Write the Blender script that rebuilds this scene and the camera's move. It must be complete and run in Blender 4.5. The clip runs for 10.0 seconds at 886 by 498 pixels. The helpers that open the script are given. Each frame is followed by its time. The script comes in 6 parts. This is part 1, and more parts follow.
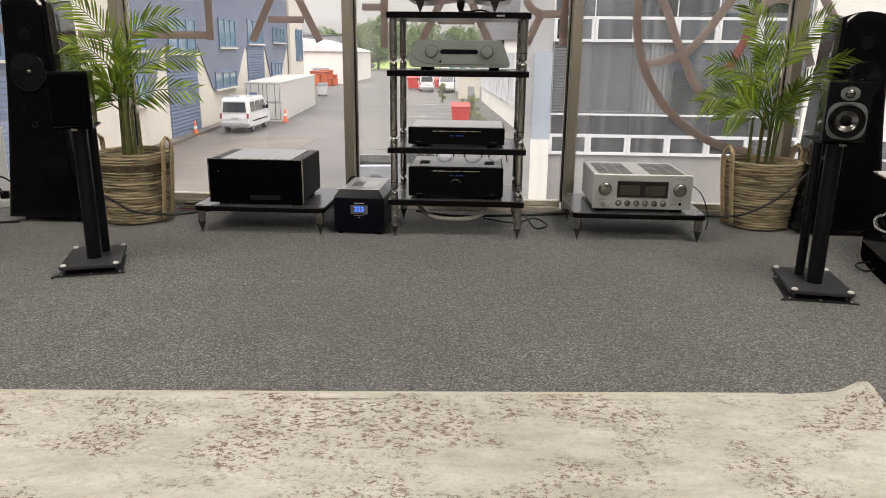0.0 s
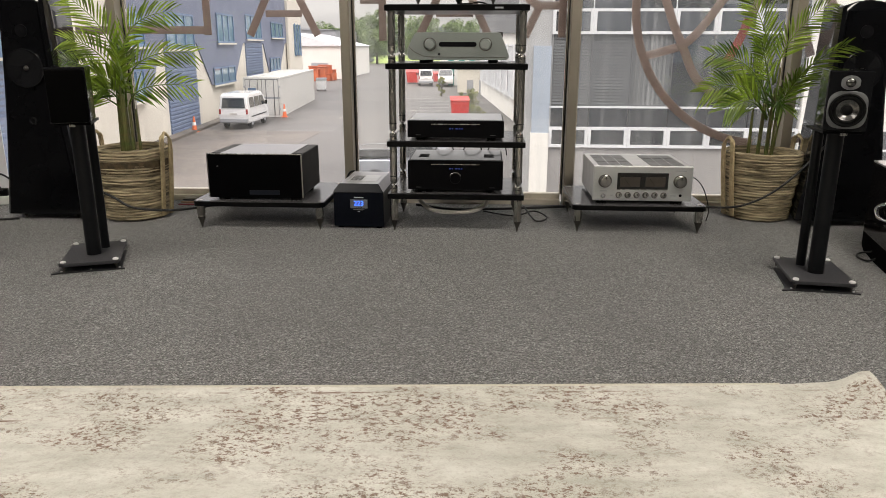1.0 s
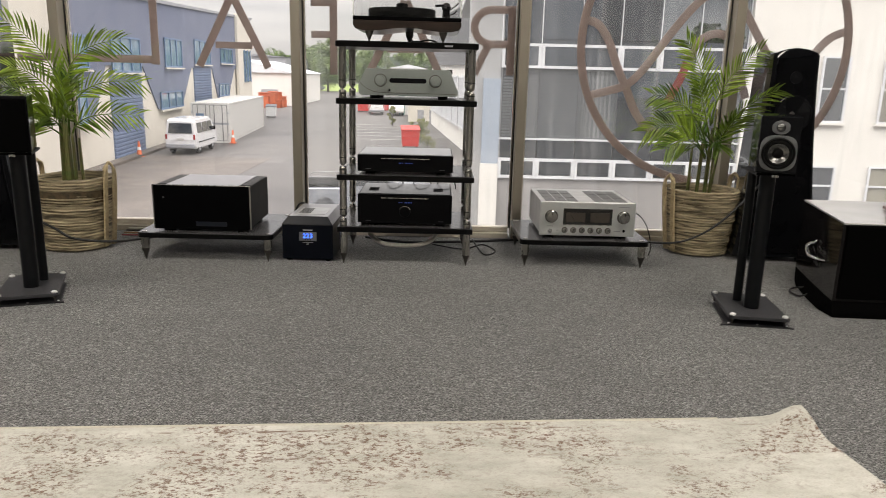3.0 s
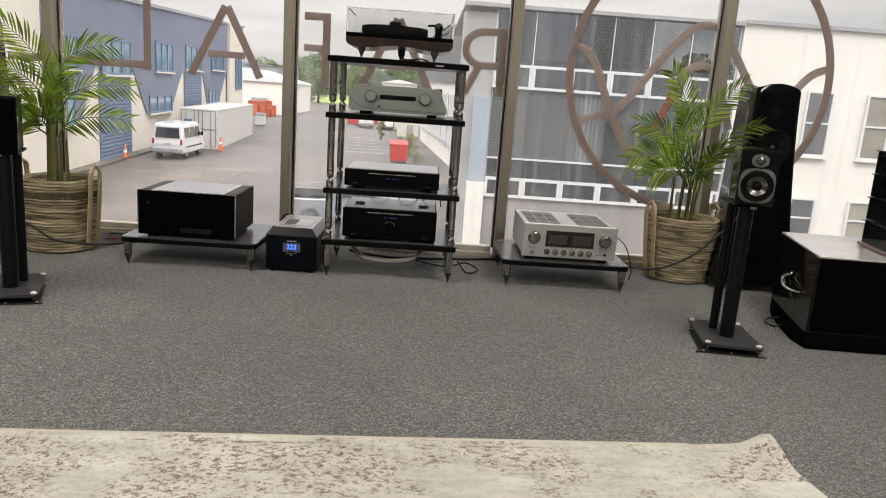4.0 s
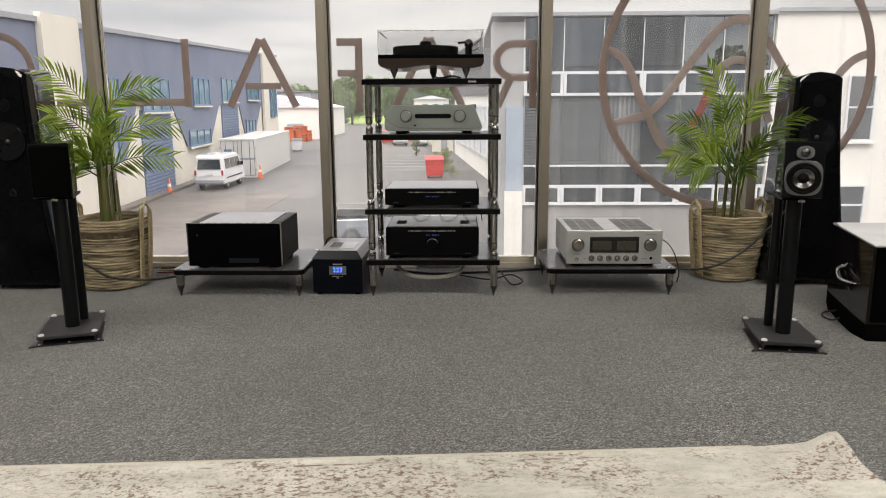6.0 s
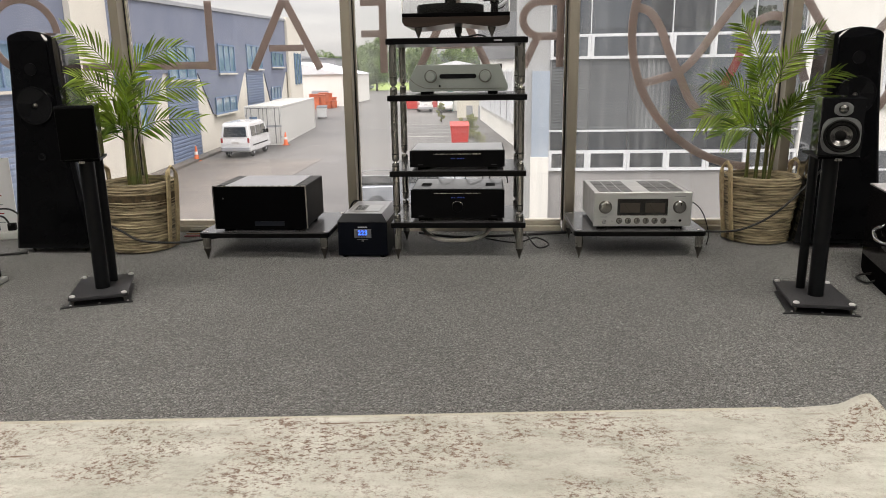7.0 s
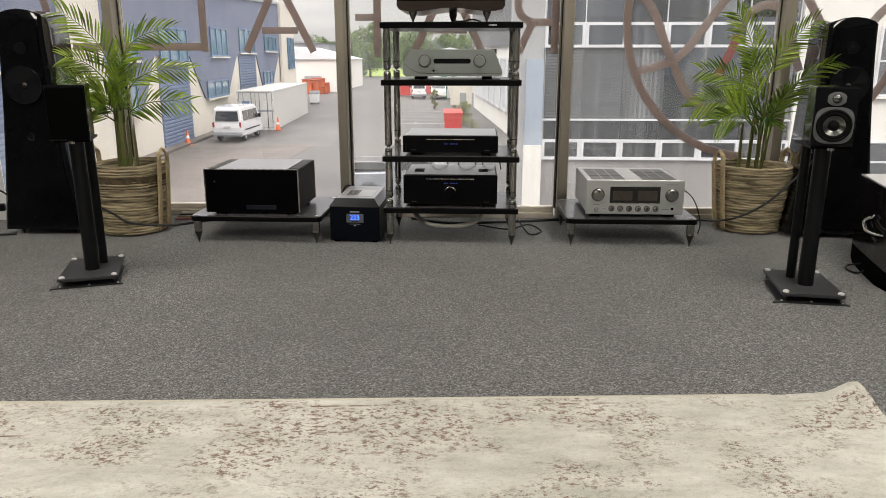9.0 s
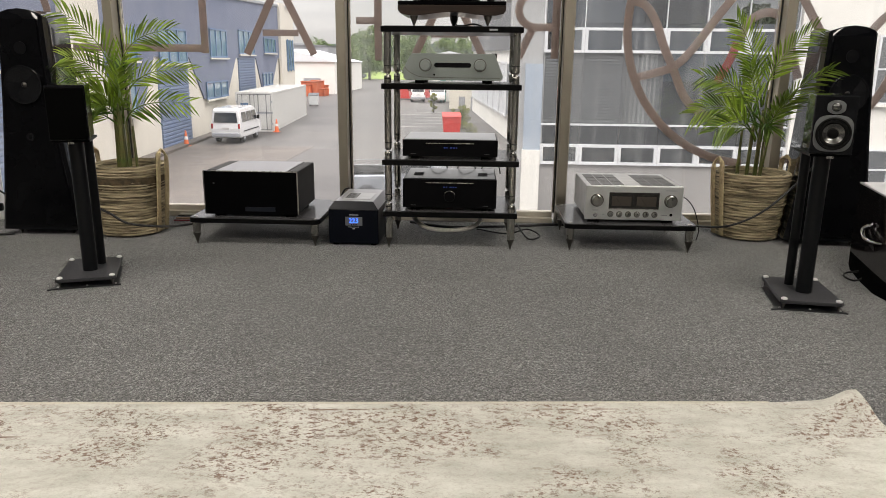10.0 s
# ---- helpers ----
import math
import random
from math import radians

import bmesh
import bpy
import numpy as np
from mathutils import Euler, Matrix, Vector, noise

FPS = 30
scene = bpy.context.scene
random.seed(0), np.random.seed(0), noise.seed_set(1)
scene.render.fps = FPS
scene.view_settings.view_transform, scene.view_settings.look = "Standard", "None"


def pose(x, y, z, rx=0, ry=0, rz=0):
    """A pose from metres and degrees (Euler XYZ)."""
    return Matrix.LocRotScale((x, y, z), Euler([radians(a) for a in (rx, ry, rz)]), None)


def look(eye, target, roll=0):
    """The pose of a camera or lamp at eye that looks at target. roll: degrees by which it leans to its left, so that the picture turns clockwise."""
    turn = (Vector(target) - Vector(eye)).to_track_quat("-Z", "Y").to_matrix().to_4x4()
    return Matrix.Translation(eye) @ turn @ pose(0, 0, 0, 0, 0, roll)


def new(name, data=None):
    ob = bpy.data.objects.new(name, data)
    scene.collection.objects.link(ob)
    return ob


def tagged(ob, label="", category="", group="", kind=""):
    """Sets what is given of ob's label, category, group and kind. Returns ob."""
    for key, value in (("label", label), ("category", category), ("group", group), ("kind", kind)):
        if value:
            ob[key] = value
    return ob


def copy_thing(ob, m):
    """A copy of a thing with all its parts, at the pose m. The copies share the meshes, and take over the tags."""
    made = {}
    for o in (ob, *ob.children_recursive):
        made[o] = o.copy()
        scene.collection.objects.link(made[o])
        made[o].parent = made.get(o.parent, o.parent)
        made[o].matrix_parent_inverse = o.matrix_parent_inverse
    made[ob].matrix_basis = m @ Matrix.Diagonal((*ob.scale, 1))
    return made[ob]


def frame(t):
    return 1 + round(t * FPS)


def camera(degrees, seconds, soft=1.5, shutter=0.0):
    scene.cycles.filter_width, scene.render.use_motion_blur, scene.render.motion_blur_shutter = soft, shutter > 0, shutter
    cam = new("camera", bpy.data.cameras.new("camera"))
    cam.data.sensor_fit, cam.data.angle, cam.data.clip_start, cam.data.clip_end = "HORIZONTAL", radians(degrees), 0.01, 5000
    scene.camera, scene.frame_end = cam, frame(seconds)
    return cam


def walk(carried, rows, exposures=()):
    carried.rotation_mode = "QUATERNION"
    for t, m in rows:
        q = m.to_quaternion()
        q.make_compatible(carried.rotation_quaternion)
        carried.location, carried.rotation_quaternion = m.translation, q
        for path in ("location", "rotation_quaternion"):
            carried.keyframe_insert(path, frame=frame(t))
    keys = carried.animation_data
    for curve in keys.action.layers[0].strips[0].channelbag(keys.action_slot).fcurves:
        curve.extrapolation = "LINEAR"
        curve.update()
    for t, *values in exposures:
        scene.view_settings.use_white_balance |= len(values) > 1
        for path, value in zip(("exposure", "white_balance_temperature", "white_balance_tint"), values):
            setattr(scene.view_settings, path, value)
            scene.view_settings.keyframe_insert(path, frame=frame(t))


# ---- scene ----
cam = camera(63.0, 10.0, soft=0.7, shutter=0.5)
PATH = [
    (0, (0.0530, -0.0180, 0.8290), (-0.0580, 1.9080, 0.2990), 0.60),
    (0.5, (0.0530, -0.0140, 0.8270), (-0.0590, 1.9090, 0.2920), 0.40),
    (1, (0.0540, -0.0140, 0.8240), (-0.0580, 1.9070, 0.2790), 0.10),
    (1.5, (0.0560, -0.0100, 0.8250), (-0.0480, 1.9080, 0.2700), -0.20),
    (2, (0.0540, -0.0100, 0.8230), (-0.0320, 1.9120, 0.2770), -0.30),
    (2.5, (0.0640, -0.0340, 0.8460), (0.0060, 1.9020, 0.3490), -0.30),
    (2.7, (0.0575, -0.0273, 0.8493), (0.0380, 1.9110, 0.3692), 0.12),
    (3.8, (0.0570, -0.0410, 0.8597), (0.1326, 1.9098, 0.4196), 3.90),
    (4, (0.0600, -0.0500, 0.8630), (0.1280, 1.9030, 0.4400), 4.10),
    (4.2, (0.0675, -0.0452, 0.8765), (0.1282, 1.9102, 0.4631), 3.90),
    (4.5, (0.0470, -0.0450, 0.8620), (0.0710, 1.9140, 0.4580), 3.30),
    (4.8, (0.0582, -0.0496, 0.8762), (0.0460, 1.9028, 0.4264), 1.59),
    (5, (0.0430, -0.0640, 0.8740), (0.0780, 1.8840, 0.4210), 2.60),
    (5.3, (0.0542, -0.0750, 0.8847), (0.1025, 1.8826, 0.4867), 1.18),
    (5.5, (0.0595, -0.0648, 0.8940), (0.0620, 1.8987, 0.5128), -0.85),
    (5.7, (0.0739, -0.0735, 0.8819), (0.0156, 1.8893, 0.5128), -1.06),
    (6, (0.0500, -0.0620, 0.8740), (0.0020, 1.8990, 0.4820), -0.30),
    (6.2, (0.0441, -0.0546, 0.8713), (-0.0176, 1.9029, 0.4559), -0.39),
    (7.3, (0.0509, -0.0457, 0.8432), (-0.0730, 1.8927, 0.3530), -0.86),
    (7.5, (0.0500, -0.0460, 0.8420), (-0.0700, 1.8890, 0.3500), -0.90),
    (8, (0.0500, -0.0440, 0.8440), (-0.0610, 1.8890, 0.3420), -0.60),
    (8.5, (0.0490, -0.0430, 0.8410), (-0.0530, 1.8890, 0.3320), -0.30),
    (9, (0.0480, -0.0450, 0.8400), (-0.0470, 1.8860, 0.3270), 0.00),
    (9.5, (0.0450, -0.0440, 0.8370), (-0.0440, 1.8880, 0.3260), 0.30),
    (10, (0.0420, -0.0440, 0.8420), (-0.0460, 1.8900, 0.3380), 0.60),
]
walk(cam, [(t, look(eye, target, roll)) for t, eye, target, roll in PATH],
     [(0, 1.22, 7000, 11), (10, 1.22, 6880, 10)])

# ---- world and light ----
world = bpy.data.worlds.new("overcast_sky")
scene.world = world
world.use_nodes = True
wn, wl = world.node_tree.nodes, world.node_tree.links
wn.clear()
w_out = wn.new("ShaderNodeOutputWorld")
w_bg = wn.new("ShaderNodeBackground")
w_co = wn.new("ShaderNodeTexCoord")
w_sep = wn.new("ShaderNodeSeparateXYZ")
w_up = wn.new("ShaderNodeMapRange")          # an overcast sky is brighter overhead
w_up.inputs[1].default_value, w_up.inputs[2].default_value = 0.22, 1.0
w_up.inputs[3].default_value, w_up.inputs[4].default_value = 0.47, 3.3
w_map = wn.new("ShaderNodeMapping")
w_map.inputs["Scale"].default_value = (1.3, 1.3, 9.0)
w_cl = wn.new("ShaderNodeTexNoise")
w_cl.inputs["Scale"].default_value, w_cl.inputs["Detail"].default_value = 1.7, 6.0
w_ramp = wn.new("ShaderNodeValToRGB")
w_ramp.color_ramp.elements[0].position, w_ramp.color_ramp.elements[0].color = 0.40, (0.66, 0.675, 0.70, 1)
w_ramp.color_ramp.elements[1].position, w_ramp.color_ramp.elements[1].color = 0.62, (1.0, 1.0, 1.0, 1)
w_sky = wn.new("ShaderNodeTexSky")
w_sky.sky_type, w_sky.sun_disc = "NISHITA", False
w_sky.sun_elevation, w_sky.sun_rotation = radians(48), radians(150)
w_dim = wn.new("ShaderNodeVectorMath")
w_dim.operation = "SCALE"
w_dim.inputs["Scale"].default_value = 0.08
w_add = wn.new("ShaderNodeMix")
w_add.data_type = "RGBA"
w_add.inputs[0].default_value = 0.9
w_mul = wn.new("ShaderNodeVectorMath")
w_mul.operation = "SCALE"
wl.new(w_co.outputs["Generated"], w_sep.inputs[0])
wl.new(w_co.outputs["Generated"], w_map.inputs["Vector"])
wl.new(w_map.outputs[0], w_cl.inputs["Vector"])
wl.new(w_cl.outputs[0], w_ramp.inputs[0])
wl.new(w_sep.outputs[2], w_up.inputs[0])
wl.new(w_ramp.outputs[0], w_mul.inputs[0])
wl.new(w_up.outputs[0], w_mul.inputs["Scale"])
wl.new(w_sky.outputs[0], w_dim.inputs[0])
wl.new(w_dim.outputs[0], w_add.inputs[6])
wl.new(w_mul.outputs[0], w_add.inputs[7])
wl.new(w_add.outputs[2], w_bg.inputs[0])
wl.new(w_bg.outputs[0], w_out.inputs[0])
w_bg.inputs[1].default_value = 1.0

sun = new("sun", bpy.data.lights.new("sun", "SUN"))
sun.data.energy, sun.data.angle, sun.data.color = 0.7, radians(20), (1.0, 0.97, 0.93)
sun.matrix_world = look((-6, -10, 14), (0, 0, 0))
CEILING_LIGHT = 10.9

# ---- materials ----


def material(name, a, b=None, rough=0.5, metal=0.0, scale=8.0, detail=4.0, bump=0.0, bump_scale=60.0,
             stretch=(1, 1, 1), spec=0.5, coat=0.0, low=0.35, high=0.65, rough_var=0.0, per_piece=0.0):
    m = bpy.data.materials.new(name)
    m.use_nodes = True
    n, l = m.node_tree.nodes, m.node_tree.links
    p = n["Principled BSDF"]
    p.inputs["Roughness"].default_value, p.inputs["Metallic"].default_value = rough, metal
    p.inputs["Specular IOR Level"].default_value, p.inputs["Coat Weight"].default_value = spec, coat
    p.inputs["Coat Roughness"].default_value = 0.05
    b = b or tuple(c * 0.8 for c in a)
    co, mp, nz, rp = n.new("ShaderNodeTexCoord"), n.new("ShaderNodeMapping"), n.new("ShaderNodeTexNoise"), n.new("ShaderNodeValToRGB")
    mp.inputs["Scale"].default_value = stretch
    nz.inputs["Scale"].default_value, nz.inputs["Detail"].default_value = scale, detail
    rp.color_ramp.elements[0].position, rp.color_ramp.elements[0].color = low, (*a, 1)
    rp.color_ramp.elements[1].position, rp.color_ramp.elements[1].color = high, (*b, 1)
    l.new(co.outputs["Object"], mp.inputs[0])
    l.new(mp.outputs[0], nz.inputs["Vector"])
    l.new(nz.outputs[0], rp.inputs[0])
    last = rp.outputs[0]
    if per_piece:
        info, hsv, rng = n.new("ShaderNodeObjectInfo"), n.new("ShaderNodeHueSaturation"), n.new("ShaderNodeMapRange")
        rng.inputs[3].default_value, rng.inputs[4].default_value = 1 - per_piece, 1 + per_piece
        l.new(info.outputs["Random"], rng.inputs[0])
        l.new(rng.outputs[0], hsv.inputs["Value"])
        l.new(last, hsv.inputs["Color"])
        last = hsv.outputs[0]
    l.new(last, p.inputs["Base Color"])
    if rough_var:
        rr = n.new("ShaderNodeMapRange")
        rr.inputs[3].default_value, rr.inputs[4].default_value = max(0.02, rough - rough_var), rough + rough_var
        l.new(nz.outputs[0], rr.inputs[0])
        l.new(rr.outputs[0], p.inputs["Roughness"])
    if bump:
        bz, bp = n.new("ShaderNodeTexNoise"), n.new("ShaderNodeBump")
        bz.inputs["Scale"].default_value, bz.inputs["Detail"].default_value = bump_scale, 3.0
        bp.inputs["Strength"].default_value, bp.inputs["Distance"].default_value = bump, 0.004
        l.new(mp.outputs[0], bz.inputs["Vector"])
        l.new(bz.outputs[0], bp.inputs["Height"])
        l.new(bp.outputs[0], p.inputs["Normal"])
    return m


def glowing(name, colour, strength):
    m = bpy.data.materials.new(name)
    m.use_nodes = True
    p = m.node_tree.nodes["Principled BSDF"]
    p.inputs["Base Color"].default_value = (*colour, 1)
    p.inputs["Emission Color"].default_value = (*colour, 1)
    p.inputs["Emission Strength"].default_value = strength
    return m


def pane_material(name, tint, ior=1.5, rough=0.0, gain=1.0, dust=0.0, streak=(6.0, 1.0, 1.1), still=0.38):
    """Thin clear sheet: straight see-through with a Fresnel gloss."""
    m = bpy.data.materials.new(name)
    m.use_nodes = True
    n, l = m.node_tree.nodes, m.node_tree.links
    n.clear()
    out, mix = n.new("ShaderNodeOutputMaterial"), n.new("ShaderNodeMixShader")
    tr, gl, fr = n.new("ShaderNodeBsdfTransparent"), n.new("ShaderNodeBsdfGlossy"), n.new("ShaderNodeFresnel")
    tr.inputs[0].default_value = (*tint, 1)
    gl.inputs["Roughness"].default_value = rough
    gl.inputs[0].default_value = (gain, gain, gain, 1)
    fr.inputs[0].default_value = ior
    if ior < 1.2:       # a faint even gloss for thin clear covers
        fr = n.new("ShaderNodeValue")
        fr.outputs[0].default_value = 0.05
    l.new(fr.outputs[0], mix.inputs[0])
    if dust:        # streaky film: dust, plus reflection veil and glare put in as haze
        co, mp, nz, rg = n.new("ShaderNodeTexCoord"), n.new("ShaderNodeMapping"), n.new("ShaderNodeTexNoise"), n.new("ShaderNodeMapRange")
        mp.inputs["Scale"].default_value = streak
        nz.inputs["Scale"].default_value, nz.inputs["Detail"].default_value = 2.2, 6
        rg.inputs[1].default_value, rg.inputs[2].default_value, rg.inputs[3].default_value, rg.inputs[4].default_value = still, 0.75, dust * (0.25 if still < 0.4 else 0.4), dust
        film, both = n.new("ShaderNodeBsdfTranslucent"), n.new("ShaderNodeMixShader")
        l.new(co.outputs["Object"], mp.inputs[0])
        l.new(mp.outputs[0], nz.inputs["Vector"])
        l.new(nz.outputs[0], rg.inputs[0])
        l.new(rg.outputs[0], both.inputs[0])
        l.new(tr.outputs[0], both.inputs[1])
        l.new(film.outputs[0], both.inputs[2])
        tr = both
    l.new(tr.outputs[0], mix.inputs[1])
    l.new(gl.outputs[0], mix.inputs[2])
    l.new(mix.outputs[0], out.inputs[0])
    return m


def carpet_material():
    """Loop-pile carpet: small tufts, each of its own grey, with a cloudy tread."""
    m = bpy.data.materials.new("carpet_loop")
    m.use_nodes = True
    n, l = m.node_tree.nodes, m.node_tree.links
    p = n["Principled BSDF"]
    p.inputs["Roughness"].default_value, p.inputs["Specular IOR Level"].default_value = 0.95, 0.2
    p.inputs["Sheen Weight"].default_value, p.inputs["Sheen Roughness"].default_value = 0.4, 0.5
    co = n.new("ShaderNodeTexCoord")
    vo, sp, rp = n.new("ShaderNodeTexVoronoi"), n.new("ShaderNodeSeparateColor"), n.new("ShaderNodeValToRGB")
    vo.inputs["Scale"].default_value = 310
    rp.color_ramp.elements[0].position, rp.color_ramp.elements[0].color = 0.34, (0.010, 0.010, 0.0105, 1)
    rp.color_ramp.elements[1].position, rp.color_ramp.elements[1].color = 1.0, (0.32, 0.317, 0.311, 1)
    mid = rp.color_ramp.elements.new(0.70)
    mid.color = (0.11, 0.1095, 0.1085, 1)
    l.new(co.outputs["Object"], vo.inputs["Vector"])
    l.new(vo.outputs["Color"], sp.inputs[0])
    l.new(sp.outputs[0], rp.inputs[0])
    last = rp.outputs[0]
    for scale, lo, hi in ((1.5, 0.82, 1.16), (7.0, 0.92, 1.08), (75.0, 0.45, 1.55)):
        nz, rg, mx = n.new("ShaderNodeTexNoise"), n.new("ShaderNodeMapRange"), n.new("ShaderNodeVectorMath")
        nz.inputs["Scale"].default_value, nz.inputs["Detail"].default_value = scale, 4
        rg.inputs[1].default_value, rg.inputs[2].default_value, rg.inputs[3].default_value, rg.inputs[4].default_value = 0.3, 0.7, lo, hi
        mx.operation = "SCALE"
        l.new(co.outputs["Object"], nz.inputs["Vector"])
        l.new(nz.outputs[0], rg.inputs[0])
        l.new(last, mx.inputs[0])
        l.new(rg.outputs[0], mx.inputs["Scale"])
        last = mx.outputs[0]
    l.new(last, p.inputs["Base Color"])
    bp = n.new("ShaderNodeBump")
    bp.inputs["Strength"].default_value, bp.inputs["Distance"].default_value = 0.9, 0.003
    bp.invert = True
    l.new(vo.outputs["Distance"], bp.inputs["Height"])
    l.new(bp.outputs[0], p.inputs["Normal"])
    return m


def rug_material():
    """Cream woven rug with a worn brown pattern: streaky flecks, thick in a border band and in cloudy patches."""
    m = bpy.data.materials.new("distressed_rug")
    m.use_nodes = True
    n, l = m.node_tree.nodes, m.node_tree.links
    p = n["Principled BSDF"]
    p.inputs["Roughness"].default_value = 0.9
    p.inputs["Specular IOR Level"].default_value = 0.15
    co = n.new("ShaderNodeTexCoord")

    def noise_at(stretch, scale, detail=4.0, rough=0.6):
        mp, nz = n.new("ShaderNodeMapping"), n.new("ShaderNodeTexNoise")
        mp.inputs["Scale"].default_value = stretch
        nz.inputs["Scale"].default_value, nz.inputs["Detail"].default_value, nz.inputs["Roughness"].default_value = scale, detail, rough
        l.new(co.outputs["Object"], mp.inputs[0])
        l.new(mp.outputs[0], nz.inputs["Vector"])
        return nz.outputs[0]

    def ramp(src, lo, hi):
        r = n.new("ShaderNodeMapRange")
        r.interpolation_type = "SMOOTHSTEP"
        r.inputs[1].default_value, r.inputs[2].default_value = lo, hi
        l.new(src, r.inputs[0])
        return r.outputs[0]

    def calc(op, a, b):
        q = n.new("ShaderNodeMath")
        q.operation = op
        for i, v in enumerate((a, b)):
            if isinstance(v, (int, float)):
                q.inputs[i].default_value = v
            else:
                l.new(v, q.inputs[i])
        return q.outputs[0]

    sep = n.new("ShaderNodeSeparateXYZ")
    l.new(co.outputs["Object"], sep.inputs[0])
    flecks = ramp(noise_at((1.0, 1.35, 1.0), 62, 9, 0.80), 0.50, 0.57)
    cloud = ramp(noise_at((1, 1.6, 1), 3.2, 5), 0.44, 0.58)
    fine = ramp(noise_at((1, 1.6, 1), 170, 4, 0.75), 0.46, 0.64)
    # border band 4 to 17 cm in from the far edge
    inside = calc("MULTIPLY", ramp(sep.outputs[1], -0.185, -0.17), calc("SUBTRACT", 1.0, ramp(sep.outputs[1], -0.04, -0.02)))
    band = calc("MULTIPLY", inside, ramp(noise_at((1, 1, 1), 2.0, 2), 0.40, 0.60))
    density = calc("MINIMUM", calc("ADD", calc("ADD", calc("MULTIPLY", cloud, 0.80), 0.15), calc("MULTIPLY", band, 0.8)), 1.0)
    marks = calc("MULTIPLY", flecks, density)
    light = calc("MULTIPLY", fine, calc("ADD", calc("MULTIPLY", density, 0.5), 0.12))
    # worn border lines of the old pattern
    for at_v, half in ((-0.165, 0.0035), (-0.035, 0.003), (-0.50, 0.004)):
        off = calc("ABSOLUTE", calc("SUBTRACT", sep.outputs[1], calc("ADD", at_v, calc("MULTIPLY", calc("SUBTRACT", noise_at((1, 0, 0), 9, 2), 0.5), 0.012))), 0.0)
        line = calc("SUBTRACT", 1.0, ramp(off, half * 0.4, half * 1.8))
        line = calc("MULTIPLY", line, ramp(noise_at((1, 1, 1), 14, 5), 0.47, 0.60))
        marks = calc("MAXIMUM", marks, calc("MULTIPLY", line, ramp(noise_at((1, 0.5, 1), 1.7, 1), 0.45, 0.55)))
    amount = calc("MINIMUM", calc("ADD", calc("MULTIPLY", marks, 0.9), calc("MULTIPLY", light, 0.6)), 0.9)
    tone = n.new("ShaderNodeValToRGB")
    tone.color_ramp.elements[0].position, tone.color_ramp.elements[0].color = 0.36, (0.44, 0.435, 0.385, 1)
    tone.color_ramp.elements[1].position, tone.color_ramp.elements[1].color = 0.62, (0.675, 0.662, 0.612, 1)
    l.new(calc("ADD", calc("MULTIPLY", noise_at((1, 2.5, 1), 7, 5), 0.55), calc("MULTIPLY", noise_at((1, 0.8, 1), 1.7, 3), 0.45)), tone.inputs[0])
    brown = n.new("ShaderNodeValToRGB")
    brown.color_ramp.elements[0].color, brown.color_ramp.elements[1].color = (0.125, 0.078, 0.052, 1), (0.20, 0.10, 0.07, 1)
    l.new(noise_at((1, 1, 1), 4.5, 2), brown.inputs[0])
    mix = n.new("ShaderNodeMix")
    mix.data_type = "RGBA"
    l.new(amount, mix.inputs[0])
    l.new(tone.outputs[0], mix.inputs[6])
    l.new(brown.outputs[0], mix.inputs[7])
    l.new(mix.outputs[2], p.inputs["Base Color"])
    bp = n.new("ShaderNodeBump")
    bp.inputs["Strength"].default_value, bp.inputs["Distance"].default_value = 0.6, 0.003
    l.new(noise_at((1, 3.0, 1), 220, 2), bp.inputs["Height"])
    l.new(bp.outputs[0], p.inputs["Normal"])
    return m


M = {}
M["carpet"] = carpet_material()
M["rug"] = rug_material()
M["rug_edge"] = material("rug_binding", (0.6, 0.57, 0.48), (0.5, 0.47, 0.4), 0.9, scale=150, bump=0.5, bump_scale=300)
M["wall_paint"] = material("interior_paint", (0.11, 0.108, 0.107), (0.09, 0.089, 0.088), 0.7, scale=3, bump=0.1, bump_scale=200)
M["ceiling_tile"] = material("ceiling_tile", (0.78, 0.78, 0.76), (0.7, 0.7, 0.68), 0.9, scale=40, bump=0.2, bump_scale=150)
M["facade_grey"] = material("mid_grey_cladding", (0.36, 0.38, 0.41), (0.24, 0.26, 0.285), 0.6, scale=1.4, stretch=(1, 1, 0.1))
M["bronze"] = material("bronze_anodised", (0.33, 0.295, 0.24), (0.27, 0.24, 0.195), 0.45, 0.3, scale=5, stretch=(1, 1, 0.2), rough_var=0.08)
M["bronze_light"] = material("bronze_light", (0.42, 0.37, 0.30), (0.36, 0.32, 0.26), 0.45, 0.2, scale=6)
M["gasket"] = material("rubber_gasket", (0.012, 0.012, 0.012), (0.02, 0.02, 0.02), 0.7)
M["sill"] = material("sill_paint", (0.62, 0.57, 0.48), (0.52, 0.47, 0.40), 0.5, scale=9, bump=0.1)
M["glass"] = pane_material("window_glass", (0.935, 0.925, 0.935), 1.5, dust=0.035)
# right panes: heavier streaks, with room reflections and glare painted into the film
M["glass_streaky_glare"] = pane_material("streaked_glare_window_glass", (0.912, 0.904, 0.905), 1.5, dust=0.105, streak=(9.0, 1.0, 0.30), still=0.50)
M["vinyl"] = material("taupe_vinyl", (0.38, 0.295, 0.26), (0.33, 0.26, 0.23), 0.6, scale=20)
M["black_satin"] = material("black_satin_lacquer", (0.0012, 0.0012, 0.0015), (0.0018, 0.0018, 0.0022), 0.4, scale=12, rough_var=0.05, spec=0.04)
M["tower_front"] = material("dark_satin_baffle", (0.0028, 0.0029, 0.0036), (0.0036, 0.0037, 0.0044), 0.2, scale=9, spec=0.12)
